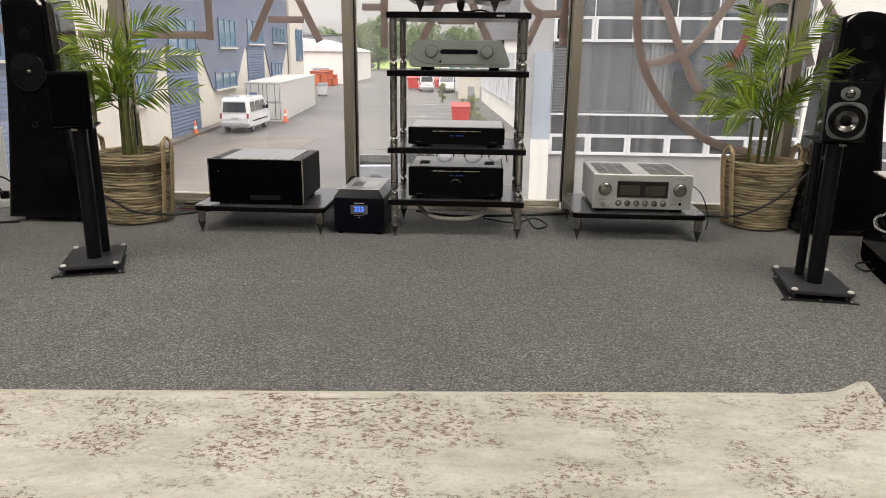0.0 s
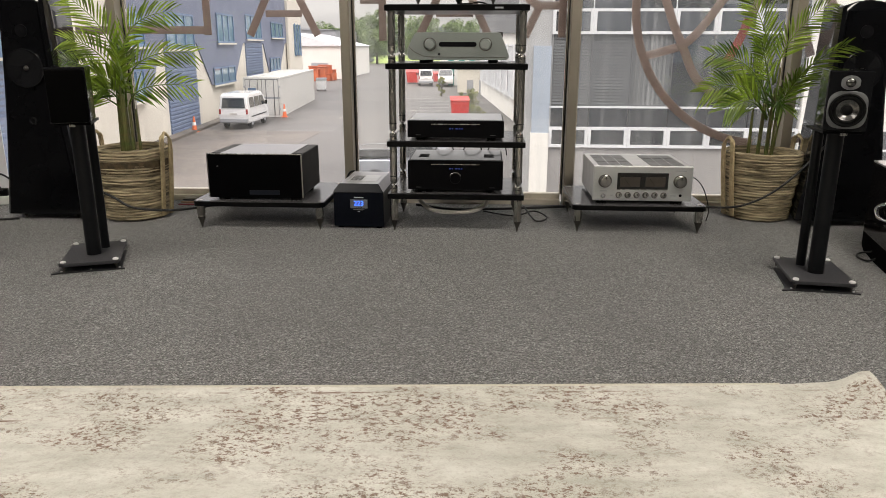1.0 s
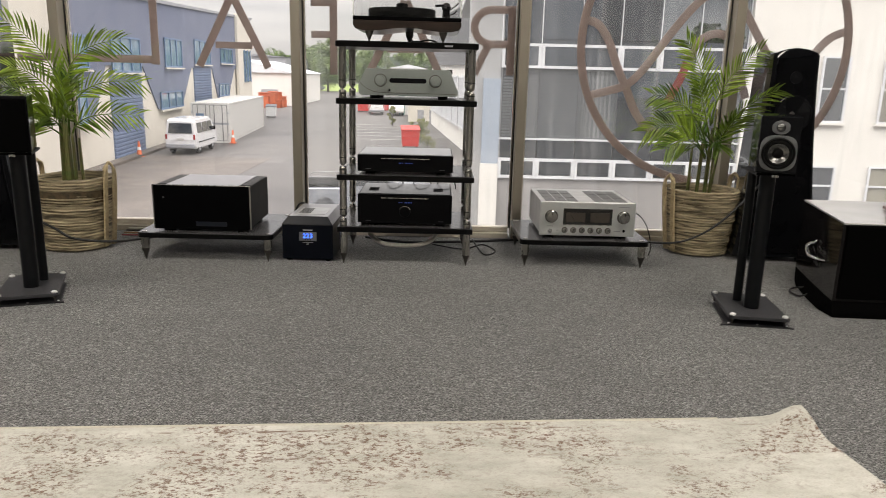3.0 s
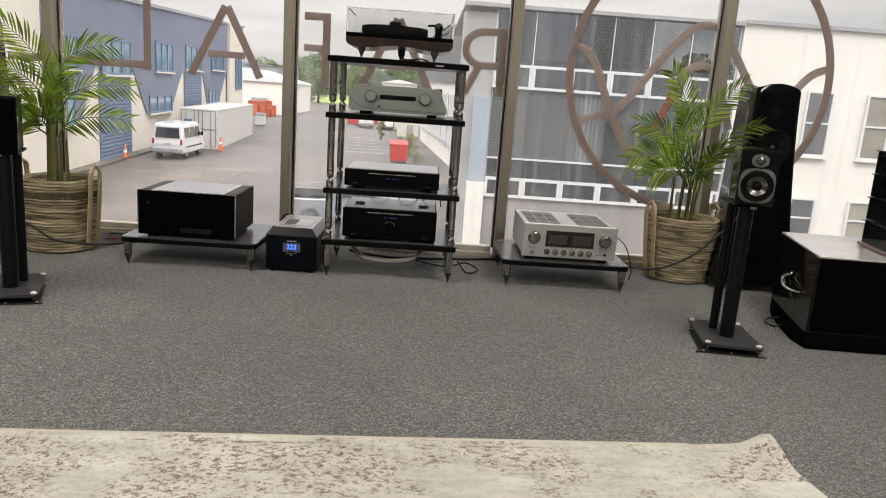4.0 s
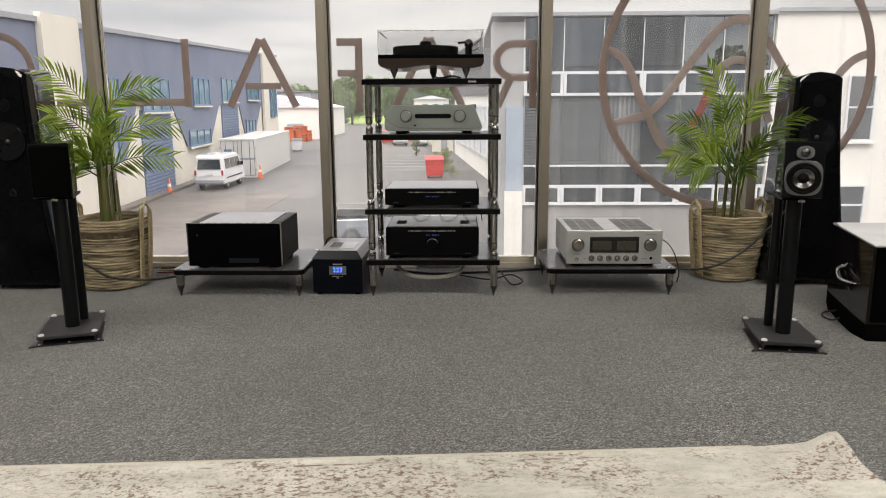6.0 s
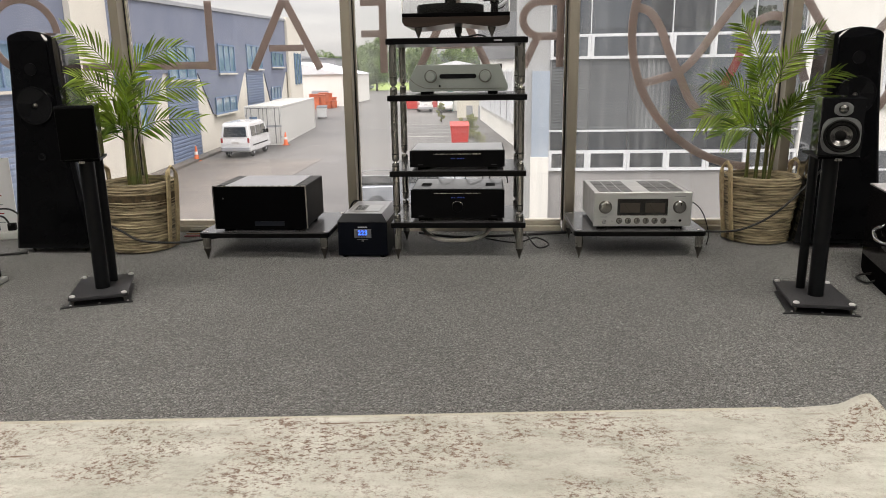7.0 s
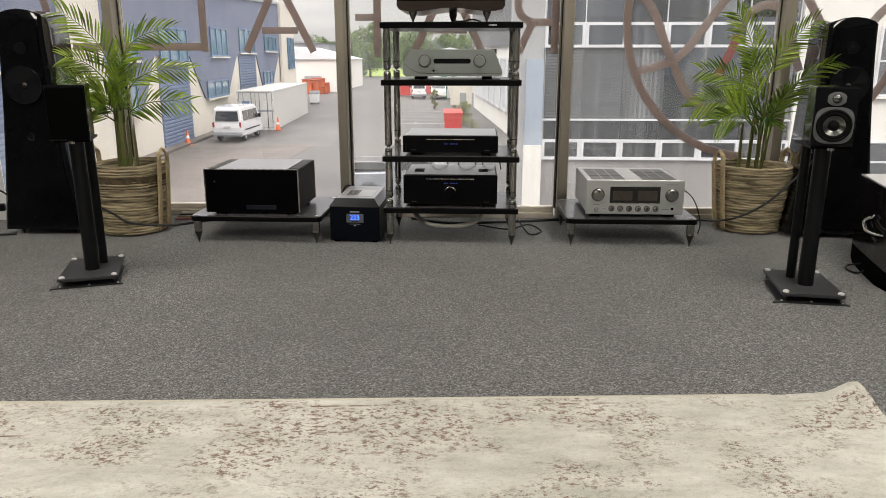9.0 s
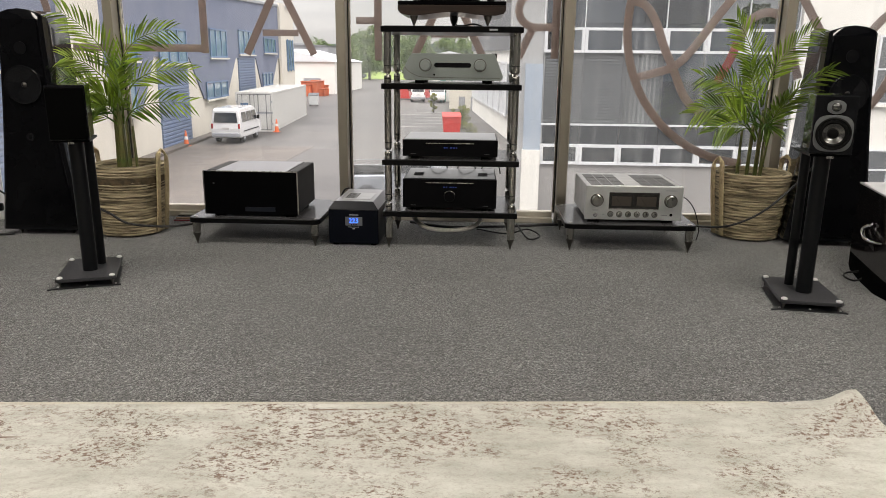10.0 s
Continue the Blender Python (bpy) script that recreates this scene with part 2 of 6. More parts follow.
M["black_gloss"] = material("black_piano_gloss", (0.0055, 0.0057, 0.0068), (0.0065, 0.0067, 0.0078), 0.06, coat=0.08, scale=5, spec=0.3)
M["tower_gloss"] = material("black_tower_lacquer", (0.003, 0.0032, 0.0042), (0.004, 0.0043, 0.0055), 0.07, scale=5, spec=0.33)
M["black_brushed"] = material("black_brushed_aluminium", (0.002, 0.002, 0.0026), (0.003, 0.003, 0.0036), 0.38, 0.0, spec=0.08, scale=30, stretch=(1, 30, 30), rough_var=0.06)
M["shelf_black"] = material("black_shelf_edge", (0.002, 0.002, 0.0023), (0.003, 0.003, 0.0033), 0.3, scale=9, rough_var=0.05, spec=0.15)
# dark tops, base colour raised above the edges for the sky they reflect
M["shelf_top"] = material("sky_greyed_shelf_top", (0.06, 0.059, 0.062), (0.075, 0.073, 0.077), 0.24, scale=14, rough_var=0.05, spec=0.55, coat=0.15)
M["steel"] = material("satin_steel", (0.52, 0.50, 0.46), (0.44, 0.42, 0.39), 0.27, 1.0, scale=40, stretch=(1, 1, 0.1), rough_var=0.06)
M["steel_dark"] = material("dark_titanium", (0.16, 0.148, 0.135), (0.13, 0.12, 0.11), 0.33, 1.0, scale=25, rough_var=0.06)
M["chrome"] = material("chrome", (0.85, 0.85, 0.86), (0.8, 0.8, 0.81), 0.08, 1.0)
M["silver_face"] = material("champagne_aluminium", (0.72, 0.735, 0.725), (0.66, 0.672, 0.663), 0.38, 0.8, scale=30, stretch=(1, 40, 40), rough_var=0.05)
M["silver_body"] = material("warm_grey_metal", (0.46, 0.455, 0.447), (0.41, 0.405, 0.398), 0.42, 0.6, scale=20, rough_var=0.06)
M["silver_grey"] = material("matt_silver_aluminium", (0.34, 0.375, 0.355), (0.30, 0.33, 0.315), 0.45, 0.7, scale=50, stretch=(1, 30, 30), rough_var=0.05)
M["vent_mesh"] = material("grey_vent_mesh", (0.065, 0.063, 0.061), (0.11, 0.106, 0.102), 0.45, 0.5, scale=200, bump=0.5, bump_scale=300)
M["knob_metal"] = material("turned_aluminium", (0.42, 0.41, 0.39), (0.36, 0.35, 0.33), 0.22, 1.0, scale=60, rough_var=0.06)
M["grille_dark"] = material("dark_grille", (0.045, 0.043, 0.042), (0.07, 0.066, 0.064), 0.6, 0.3, scale=160, bump=0.5, bump_scale=300)
M["conditioner_grey"] = material("conditioner_top", (0.40, 0.39, 0.41), (0.385, 0.375, 0.395), 0.38, 0.6, scale=18, coat=0.25)
M["conditioner_plate"] = material("conditioner_plate", (0.5, 0.5, 0.5), (0.44, 0.44, 0.44), 0.35, 0.7, scale=30)
# disc player's top: grazing sky reflection put into a pale base colour
M["sky_sheen_metal"] = material("sky_sheen_satin_metal", (0.52, 0.52, 0.54), (0.50, 0.50, 0.52), 0.34, 0.7, scale=20, coat=0.2)
M["top_dark"] = material("dark_satin_top", (0.05, 0.05, 0.053), (0.065, 0.065, 0.068), 0.3, 0.4, scale=20, coat=0.5)
M["stand_paint"] = material("textured_black_steel", (0.034, 0.034, 0.038), (0.042, 0.042, 0.046), 0.42, scale=120, bump=0.15, bump_scale=300, spec=0.3)
M["pillar_black"] = material("matt_black_steel", (0.003, 0.0035, 0.0045), (0.0045, 0.005, 0.006), 0.35, scale=60, spec=0.25)
M["navy_case"] = material("navy_black_case", (0.002, 0.003, 0.006), (0.003, 0.004, 0.008), 0.35, scale=12, spec=0.15)
M["dark_glass"] = material("dark_meter_glass", (0.008, 0.0075, 0.007), (0.011, 0.010, 0.009), 0.08, coat=0.3)
M["meter"] = material("meter_face", (0.055, 0.045, 0.036), (0.042, 0.035, 0.028), 0.4, scale=6)
M["cone_black"] = material("driver_cone", (0.003, 0.003, 0.004), (0.005, 0.005, 0.006), 0.4, scale=30, spec=0.15)
M["cone_silver"] = material("polished_cone", (0.26, 0.255, 0.25), (0.18, 0.178, 0.175), 0.24, 1.0, scale=10)
M["bolt_bright"] = material("bright_plated_bolt", (0.9, 0.9, 0.9), (0.82, 0.82, 0.82), 0.3, 0.3)
M["driver_ring"] = material("driver_ring_grey", (0.16, 0.163, 0.17), (0.19, 0.193, 0.20), 0.4, 0.5, scale=30)
M["walnut"] = material("dark_walnut", (0.030, 0.016, 0.011), (0.015, 0.009, 0.006), 0.35, scale=6, stretch=(1, 8, 8), coat=0.3)
M["acrylic"] = pane_material("clear_acrylic", (0.95, 0.95, 0.95), 1.12, 0.02)
M["acrylic_edge"] = material("acrylic_edge", (0.85, 0.86, 0.87), (0.78, 0.79, 0.80), 0.3)
M["rubber"] = material("black_rubber", (0.003, 0.003, 0.003), (0.005, 0.005, 0.005), 0.6, scale=30, spec=0.1)
M["cable"] = material("black_cable", (0.005, 0.005, 0.005), (0.009, 0.009, 0.009), 0.5, scale=90, bump=0.3, bump_scale=400)
M["cable_grey"] = material("braided_grey_cable", (0.92, 0.88, 0.81), (0.70, 0.66, 0.60), 0.4, 0.2, scale=300, bump=0.5, bump_scale=500)
M["cable_red"] = material("red_cable", (0.30, 0.03, 0.04), (0.22, 0.02, 0.03), 0.5)
M["cable_copper"] = material("copper_jacket", (0.40, 0.20, 0.10), (0.30, 0.15, 0.08), 0.4, 0.5)
M["plastic_white"] = material("white_plastic", (0.72, 0.72, 0.70), (0.66, 0.66, 0.64), 0.4, scale=12)
M["paper"] = material("printed_paper", (0.78, 0.78, 0.80), (0.72, 0.72, 0.74), 0.7, scale=5)
M["blue_glow"] = glowing("blue_display", (0.03, 0.06, 0.8), 0.4)
M["digit_glow"] = glowing("blue_digits", (0.03, 0.13, 1.0), 1.7)
M["dim_blue"] = glowing("dim_blue_characters", (0.02, 0.05, 0.30), 0.04)
M["label_grey"] = material("grey_print", (0.35, 0.36, 0.38), (0.3, 0.31, 0.33), 0.5)
M["label_dim"] = material("dim_print", (0.05, 0.05, 0.055), (0.04, 0.04, 0.045), 0.5)
M["straw"] = material("woven_straw", (0.465, 0.385, 0.245), (0.08, 0.063, 0.034), 0.75, scale=10, detail=6, stretch=(1, 1, 11), bump=1.0, bump_scale=60, low=0.40, high=0.66)
M["straw_light"] = material("straw_handle", (0.50, 0.40, 0.24), (0.36, 0.28, 0.16), 0.75, scale=60, bump=0.7, bump_scale=90)
M["leaf"] = material("palm_leaf", (0.055, 0.128, 0.012), (0.36, 0.50, 0.06), 0.30, scale=5, detail=5, spec=0.6)


def let_light_through(m, share):
    """Mixes a translucent share into a leaf material."""
    n, l = m.node_tree.nodes, m.node_tree.links
    p, out = n["Principled BSDF"], n["Material Output"]
    tr, mx = n.new("ShaderNodeBsdfTranslucent"), n.new("ShaderNodeMixShader")
    mx.inputs[0].default_value = share
    l.new(p.inputs["Base Color"].links[0].from_socket, tr.inputs[0])
    l.new(p.outputs[0], mx.inputs[1])
    l.new(tr.outputs[0], mx.inputs[2])
    l.new(mx.outputs[0], out.inputs[0])


def vary_leaflets(m, lo, hi):
    """Each leaflet takes its own shade of the leaf colour."""
    n, l = m.node_tree.nodes, m.node_tree.links
    p = n["Principled BSDF"]
    geo, rng, hsv = n.new("ShaderNodeNewGeometry"), n.new("ShaderNodeMapRange"), n.new("ShaderNodeHueSaturation")
    rng.inputs[3].default_value, rng.inputs[4].default_value = lo, hi
    l.new(geo.outputs["Random Per Island"], rng.inputs[0])
    l.new(rng.outputs[0], hsv.inputs["Value"])
    l.new(p.inputs["Base Color"].links[0].from_socket, hsv.inputs["Color"])
    l.new(hsv.outputs[0], p.inputs["Base Color"])


vary_leaflets(M["leaf"], 0.38, 1.35)
let_light_through(M["leaf"], 0.38)
let_light_through(M["vinyl"], 0.35)
M["vinyl_red"] = material("faded_red_vinyl", (0.42, 0.10, 0.09), (0.36, 0.09, 0.08), 0.6, scale=20)
let_light_through(M["vinyl_red"], 0.35)
M["stem"] = material("palm_stem", (0.075, 0.105, 0.022), (0.13, 0.105, 0.035), 0.5, scale=7, stretch=(1, 1, 3), low=0.35, high=0.7)
M["soil"] = material("dried_moss", (0.12, 0.085, 0.045), (0.06, 0.045, 0.025), 0.9, scale=40, bump=1.0, bump_scale=60)
# outdoors
M["asphalt"] = material("damp_asphalt", (0.040, 0.037, 0.035), (0.102, 0.095, 0.089), 0.5, scale=0.16, detail=8, bump=0.2, bump_scale=8, rough_var=0.14, low=0.3, high=0.7)
M["concrete"] = material("brown_concrete", (0.135, 0.115, 0.098), (0.085, 0.075, 0.066), 0.6, scale=0.35, detail=7, rough_var=0.1)
M["line_paint"] = material("road_paint", (0.62, 0.60, 0.57), (0.48, 0.47, 0.45), 0.7, scale=3, detail=6)
M["cream_wall"] = material("cream_render", (0.73, 0.69, 0.60), (0.65, 0.61, 0.53), 0.85, scale=0.7, detail=7, stretch=(1, 1, 0.4))
M["blue_wall"] = material("blue_grey_render", (0.145, 0.17, 0.245), (0.185, 0.21, 0.285), 0.75, scale=0.5, detail=6)
M["blue_door"] = material("blue_roller_steel", (0.12, 0.175, 0.29), (0.16, 0.215, 0.33), 0.45, scale=1.2, per_piece=0.1)
M["blue_frame"] = material("blue_window_frame", (0.11, 0.19, 0.32), (0.13, 0.21, 0.34), 0.5, scale=4)
M["blue_glass"] = material("blue_window_glass", (0.09, 0.19, 0.28), (0.20, 0.31, 0.40), 0.08, scale=0.9, spec=0.8)
M["roof_grey"] = material("roof_sheet", (0.36, 0.37, 0.39), (0.30, 0.31, 0.33), 0.5, scale=2)
M["white_wall"] = material("white_render", (0.80, 0.785, 0.745), (0.75, 0.735, 0.695), 0.85, scale=0.6, detail=6)
M["pale_column"] = material("pale_blue_panel", (0.36, 0.42, 0.50), (0.31, 0.37, 0.45), 0.4, scale=0.8)
M["corner_grey"] = material("pale_grey_render", (0.39, 0.395, 0.40), (0.33, 0.335, 0.34), 0.8, scale=0.8, detail=6)
M["white_frame"] = material("white_aluminium", (0.72, 0.74, 0.77), (0.64, 0.66, 0.69), 0.4, scale=2)
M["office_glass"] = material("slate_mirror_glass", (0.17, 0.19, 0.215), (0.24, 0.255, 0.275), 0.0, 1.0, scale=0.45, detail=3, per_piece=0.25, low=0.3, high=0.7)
# paler copy of the slate glass: a brighter reflection put into the tint
M["office_glass_lit"] = material("pale_lit_mirror_glass", (0.26, 0.285, 0.315), (0.31, 0.33, 0.355), 0.0, 1.0, scale=0.5, per_piece=0.2)
M["pale_base"] = material("pale_grey_base_render", (0.30, 0.29, 0.285), (0.25, 0.243, 0.24), 0.8, scale=0.8, detail=6)
M["pale_window"] = material("hazy_window_glass", (0.30, 0.29, 0.24), (0.20, 0.195, 0.17), 0.1, scale=0.9, per_piece=0.25)
M["curtain"] = material("pale_curtain", (0.20, 0.21, 0.215), (0.16, 0.17, 0.175), 0.8, scale=3, stretch=(1, 1, 0.2), per_piece=0.35)
M["blind_slat"] = material("pale_blind_slat", (0.155, 0.165, 0.175), (0.13, 0.14, 0.15), 0.5, scale=3, per_piece=0.1)
M["blind"] = material("window_blind", (0.13, 0.14, 0.15), (0.10, 0.11, 0.12), 0.6, scale=1.0, stretch=(1, 1, 14), per_piece=0.3)
M["dark_cladding"] = material("dark_grey_cladding", (0.10, 0.105, 0.115), (0.13, 0.135, 0.145), 0.6, scale=0.6)
M["container"] = material("white_container_steel", (0.66, 0.655, 0.63), (0.54, 0.535, 0.50), 0.55, scale=0.8, detail=7, stretch=(1, 1, 0.3))
M["van_paint"] = material("white_car_paint", (0.80, 0.80, 0.80), (0.76, 0.76, 0.76), 0.2, coat=0.6, scale=2)
M["car_silver"] = material("silver_car_paint", (0.42, 0.45, 0.50), (0.38, 0.41, 0.46), 0.25, 0.5, coat=0.5, scale=2)
M["car_glass"] = material("car_glass", (0.02, 0.025, 0.03), (0.04, 0.045, 0.05), 0.06, spec=0.8)
M["tyre"] = material("tyre_rubber", (0.02, 0.02, 0.02), (0.03, 0.03, 0.03), 0.8)
M["tail_red"] = material("red_lens", (0.35, 0.02, 0.02), (0.28, 0.015, 0.015), 0.2)
M["cone_orange"] = material("orange_cone", (0.75, 0.16, 0.05), (0.65, 0.13, 0.04), 0.5, scale=4)
M["cone_white"] = material("reflective_band", (0.8, 0.8, 0.78), (0.7, 0.7, 0.68), 0.4)
M["skip_red"] = material("red_bin_plastic", (0.55, 0.022, 0.014), (0.46, 0.018, 0.012), 0.45, scale=3)
M["orange_heap"] = material("orange_drums", (0.55, 0.13, 0.05), (0.35, 0.09, 0.04), 0.6, scale=2, per_piece=0.3)
M["green_bin"] = material("green_bin", (0.06, 0.25, 0.13), (0.05, 0.2, 0.1), 0.5, per_piece=0.2)
M["tree_leaf"] = material("tree_foliage", (0.038, 0.075, 0.018), (0.15, 0.21, 0.06), 0.7, scale=0.5, detail=4)
M["shrub_leaf"] = material("shrub_foliage", (0.13, 0.16, 0.03), (0.26, 0.25, 0.06), 0.7, scale=1.2, detail=4)
M["teal_panel"] = material("teal_panel", (0.05, 0.26, 0.22), (0.04, 0.20, 0.18), 0.5, scale=2)
M["bark"] = material("bark", (0.10, 0.08, 0.06), (0.06, 0.05, 0.04), 0.9, scale=6, bump=0.5)
M["grass"] = material("grass", (0.17, 0.24, 0.05), (0.23, 0.30, 0.08), 0.9, scale=0.8, detail=6)
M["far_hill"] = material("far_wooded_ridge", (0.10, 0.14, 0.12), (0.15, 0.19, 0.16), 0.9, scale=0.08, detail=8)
M["lamp_panel"] = glowing("ceiling_panel_glow", (1.0, 0.97, 0.92), CEILING_LIGHT)

# ---- mesh helpers ----


def box(bm, x0, x1, y0, y1, z0, z1, bevel=0.0, seg=2):
    vs = [bm.verts.new((x, y, z)) for z in (z0, z1) for y in (y0, y1) for x in (x0, x1)]
    fs = [bm.faces.new([vs[i] for i in f]) for f in ((0, 2, 3, 1), (4, 5, 7, 6), (0, 1, 5, 4), (2, 6, 7, 3), (0, 4, 6, 2), (1, 3, 7, 5))]
    if bevel:
        es = list({e for f in fs for e in f.edges})
        bmesh.ops.bevel(bm, geom=es, offset=bevel, segments=seg, affect="EDGES", profile=0.5)
    return bm


def prism(bm, outline, axis, lo, hi, bevel=0.0):
    """Extrude a closed 2D outline along an axis ('x': outline is y,z; 'y': x,z; 'z': x,y)."""
    def at(p, d):
        return {"x": (d, p[0], p[1]), "y": (p[0], d, p[1]), "z": (p[0], p[1], d)}[axis]
    a, b = [bm.verts.new(at(p, lo)) for p in outline], [bm.verts.new(at(p, hi)) for p in outline]
    fs = [bm.faces.new(a[::-1]), bm.faces.new(b)]
    for i in range(len(a)):
        j = (i + 1) % len(a)
        fs.append(bm.faces.new((a[i], a[j], b[j], b[i])))
    bmesh.ops.recalc_face_normals(bm, faces=fs)
    if bevel:
        es = list({e for f in fs[:2] for e in f.edges})
        bmesh.ops.bevel(bm, geom=es, offset=bevel, segments=2, affect="EDGES", profile=0.5)
    return bm


def lathe(bm, profile, centre=(0, 0, 0), axis="z", n=24, ends=True):
    """Turn a profile of (radius, along) about an axis, closed by end discs or left open."""
    rings = []
    for r, h in profile:
        ring = []
        for i in range(n):
            a = 2 * math.pi * i / n
            c, s = r * math.cos(a), r * math.sin(a)
            p = {"z": (c, s, h), "y": (c, h, s), "x": (h, c, s)}[axis]
            ring.append(bm.verts.new(Vector(p) + Vector(centre)))
        rings.append(ring)
    fs = []
    for q, r in zip(rings, rings[1:]):
        for i in range(n):
            fs.append(bm.faces.new((q[i], q[(i + 1) % n], r[(i + 1) % n], r[i])))
    if ends:
        fs += [bm.faces.new(rings[0][::-1]), bm.faces.new(rings[-1])]
    bmesh.ops.recalc_face_normals(bm, faces=fs)
    for f in fs:
        f.smooth = len(f.verts) == 4
    return bm


def tube(bm, points, radius, n=8, smooth=6):
    """A round tube through points, rounded by a Catmull-Rom curve."""
    ps = [Vector(p) for p in points]
    fine = []
    for i in range(len(ps) - 1):
        p0, p1, p2, p3 = ps[max(i - 1, 0)], ps[i], ps[i + 1], ps[min(i + 2, len(ps) - 1)]
        for k in range(smooth):
            t = k / smooth
            fine.append(0.5 * ((2 * p1) + (p2 - p0) * t + (2 * p0 - 5 * p1 + 4 * p2 - p3) * t * t + (3 * p1 - p0 - 3 * p2 + p3) * t ** 3))
    fine.append(ps[-1])
    rings = []
    for i, p in enumerate(fine):
        d = (fine[min(i + 1, len(fine) - 1)] - fine[max(i - 1, 0)]).normalized()
        side = d.cross(Vector((0, 0, 1)))
        side = side.normalized() if side.length > 0.05 else Vector((1, 0, 0))
        up = side.cross(d)
        r = radius(i / (len(fine) - 1)) if callable(radius) else radius
        rings.append([bm.verts.new(p + r * (math.cos(a) * side + math.sin(a) * up)) for a in (2 * math.pi * k / n for k in range(n))])
    for q, r in zip(rings, rings[1:]):
        for i in range(n):
            bm.faces.new((q[i], q[(i + 1) % n], r[(i + 1) % n], r[i])).smooth = True
    bm.faces.new(rings[0][::-1])
    bm.faces.new(rings[-1])
    return bm


def mesh_of(name, bm, mat):
    for e in bm.edges:          # keep turned and bevelled edges crisp
        if len(e.link_faces) == 2 and e.calc_face_angle(0) > 0.7:
            e.smooth = False
    me = bpy.data.meshes.new(name)
    bm.to_mesh(me)
    bm.free()
    me.materials.append(M[mat])
    return me


def part(name, bm, mat, parent, label=""):
    ob = new(name, mesh_of(name, bm, mat))
    ob.parent = parent
    return tagged(ob, label)


def thing(name, x, y, z, label, category, group="", rz=0.0, kind=""):
    ob = new(name)
    ob.empty_display_size = 0.1
    ob.matrix_world = pose(x, y, z, 0, 0, rz)
    return tagged(ob, label, category, group, kind)


def single(name, bm, mat, label, category, group="", kind="", at=None):
    ob = new(name, mesh_of(name, bm, mat))
    if at:
        ob.matrix_world = at
    return tagged(ob, label, category, group, kind)


def structure(name, bm, mat, label=""):
    return single(name, bm, mat, label, "", kind="structure")


def BM():
    return bmesh.new()


def boxed(*a, **k):
    return box(BM(), *a, **k)


def words(text, size, mat, parent, m, name="lettering"):
    cu = bpy.data.curves.new(name, "FONT")
    cu.body, cu.size, cu.extrude, cu.align_x, cu.align_y = text, size, 0.0003, "CENTER", "CENTER"
    tmp = bpy.data.objects.new(name + "_curve", cu)
    me = bpy.data.meshes.new_from_object(tmp)
    bpy.data.objects.remove(tmp)
    me.materials.clear()
    me.materials.append(M[mat])
    ob = new(name, me)
    ob.parent = parent
    ob.matrix_local = m
    return ob


# ---- the room ----
WALL_Y = 3.83           # inner face of the glazing line
XW, XE, YS, CEIL = -4.15, 3.9, -3.2, 2.75
structure("floor", boxed(XW, XE, YS, 3.90, -0.25, 0.0), "carpet", "dark grey speckled loop-pile carpet floor")
structure("ceiling", boxed(XW - 0.2, XE + 0.2, YS - 0.2, 4.0, CEIL, CEIL + 0.2), "ceiling_tile", "white tiled ceiling")
structure("wall_west", boxed(XW - 0.2, XW, YS - 0.2, 4.0, -0.25, CEIL), "wall_paint", "plain charcoal painted wall")
structure("wall_east", boxed(XE, XE + 0.2, YS - 0.2, 4.0, -0.25, CEIL), "wall_paint", "plain charcoal painted wall")
structure("wall_south", boxed(XW, XE, YS - 0.2, YS, -0.25, CEIL), "wall_paint", "plain charcoal painted wall")
# light panels out of view, assumed and added to brighten the room
for i, (cx, cy) in enumerate(((-1.9, 1.7), (1.7, 1.7), (-1.9, -1.0), (1.7, -1.0))):
    lamp = thing("ceiling_light", cx, cy, CEIL, "added unseen flat white ceiling light panel in a slim frame", "ceiling light", "ceiling light panels")
    fr = BM()
    for a in ((-0.62, 0.62, -0.32, -0.29), (-0.62, 0.62, 0.29, 0.32), (-0.62, -0.59, -0.29, 0.29), (0.59, 0.62, -0.29, 0.29)):
        box(fr, *a, -0.03, -0.001)
    part("frame", fr, "plastic_white", lamp)
    part("diffuser", boxed(-0.59, 0.59, -0.29, 0.29, -0.022, -0.004), "lamp_panel", lamp)

MULLIONS = (-3.03, -1.867, -0.664, 0.491, 1.574, 2.73)
for i, mx in enumerate(MULLIONS):
    mu = thing(f"mullion_{i + 1}", mx, WALL_Y, 0, "upright bronze aluminium window mullion", "mullion", kind="structure")
    part("post", boxed(-0.024, 0.024, -0.075, 0.03, 0.0, CEIL, 0.003), "bronze", mu)
    for s in (-1, 1):
        part("gasket", boxed(*sorted((s * 0.0243, s * 0.029)), -0.008, 0.03, 0.05, CEIL), "gasket", mu)
        part("glazing_bead", boxed(*sorted((s * 0.0293, s * 0.036)), 0.0, 0.03, 0.05, CEIL), "bronze_light", mu)
EDGES = (XW, *MULLIONS, XE)
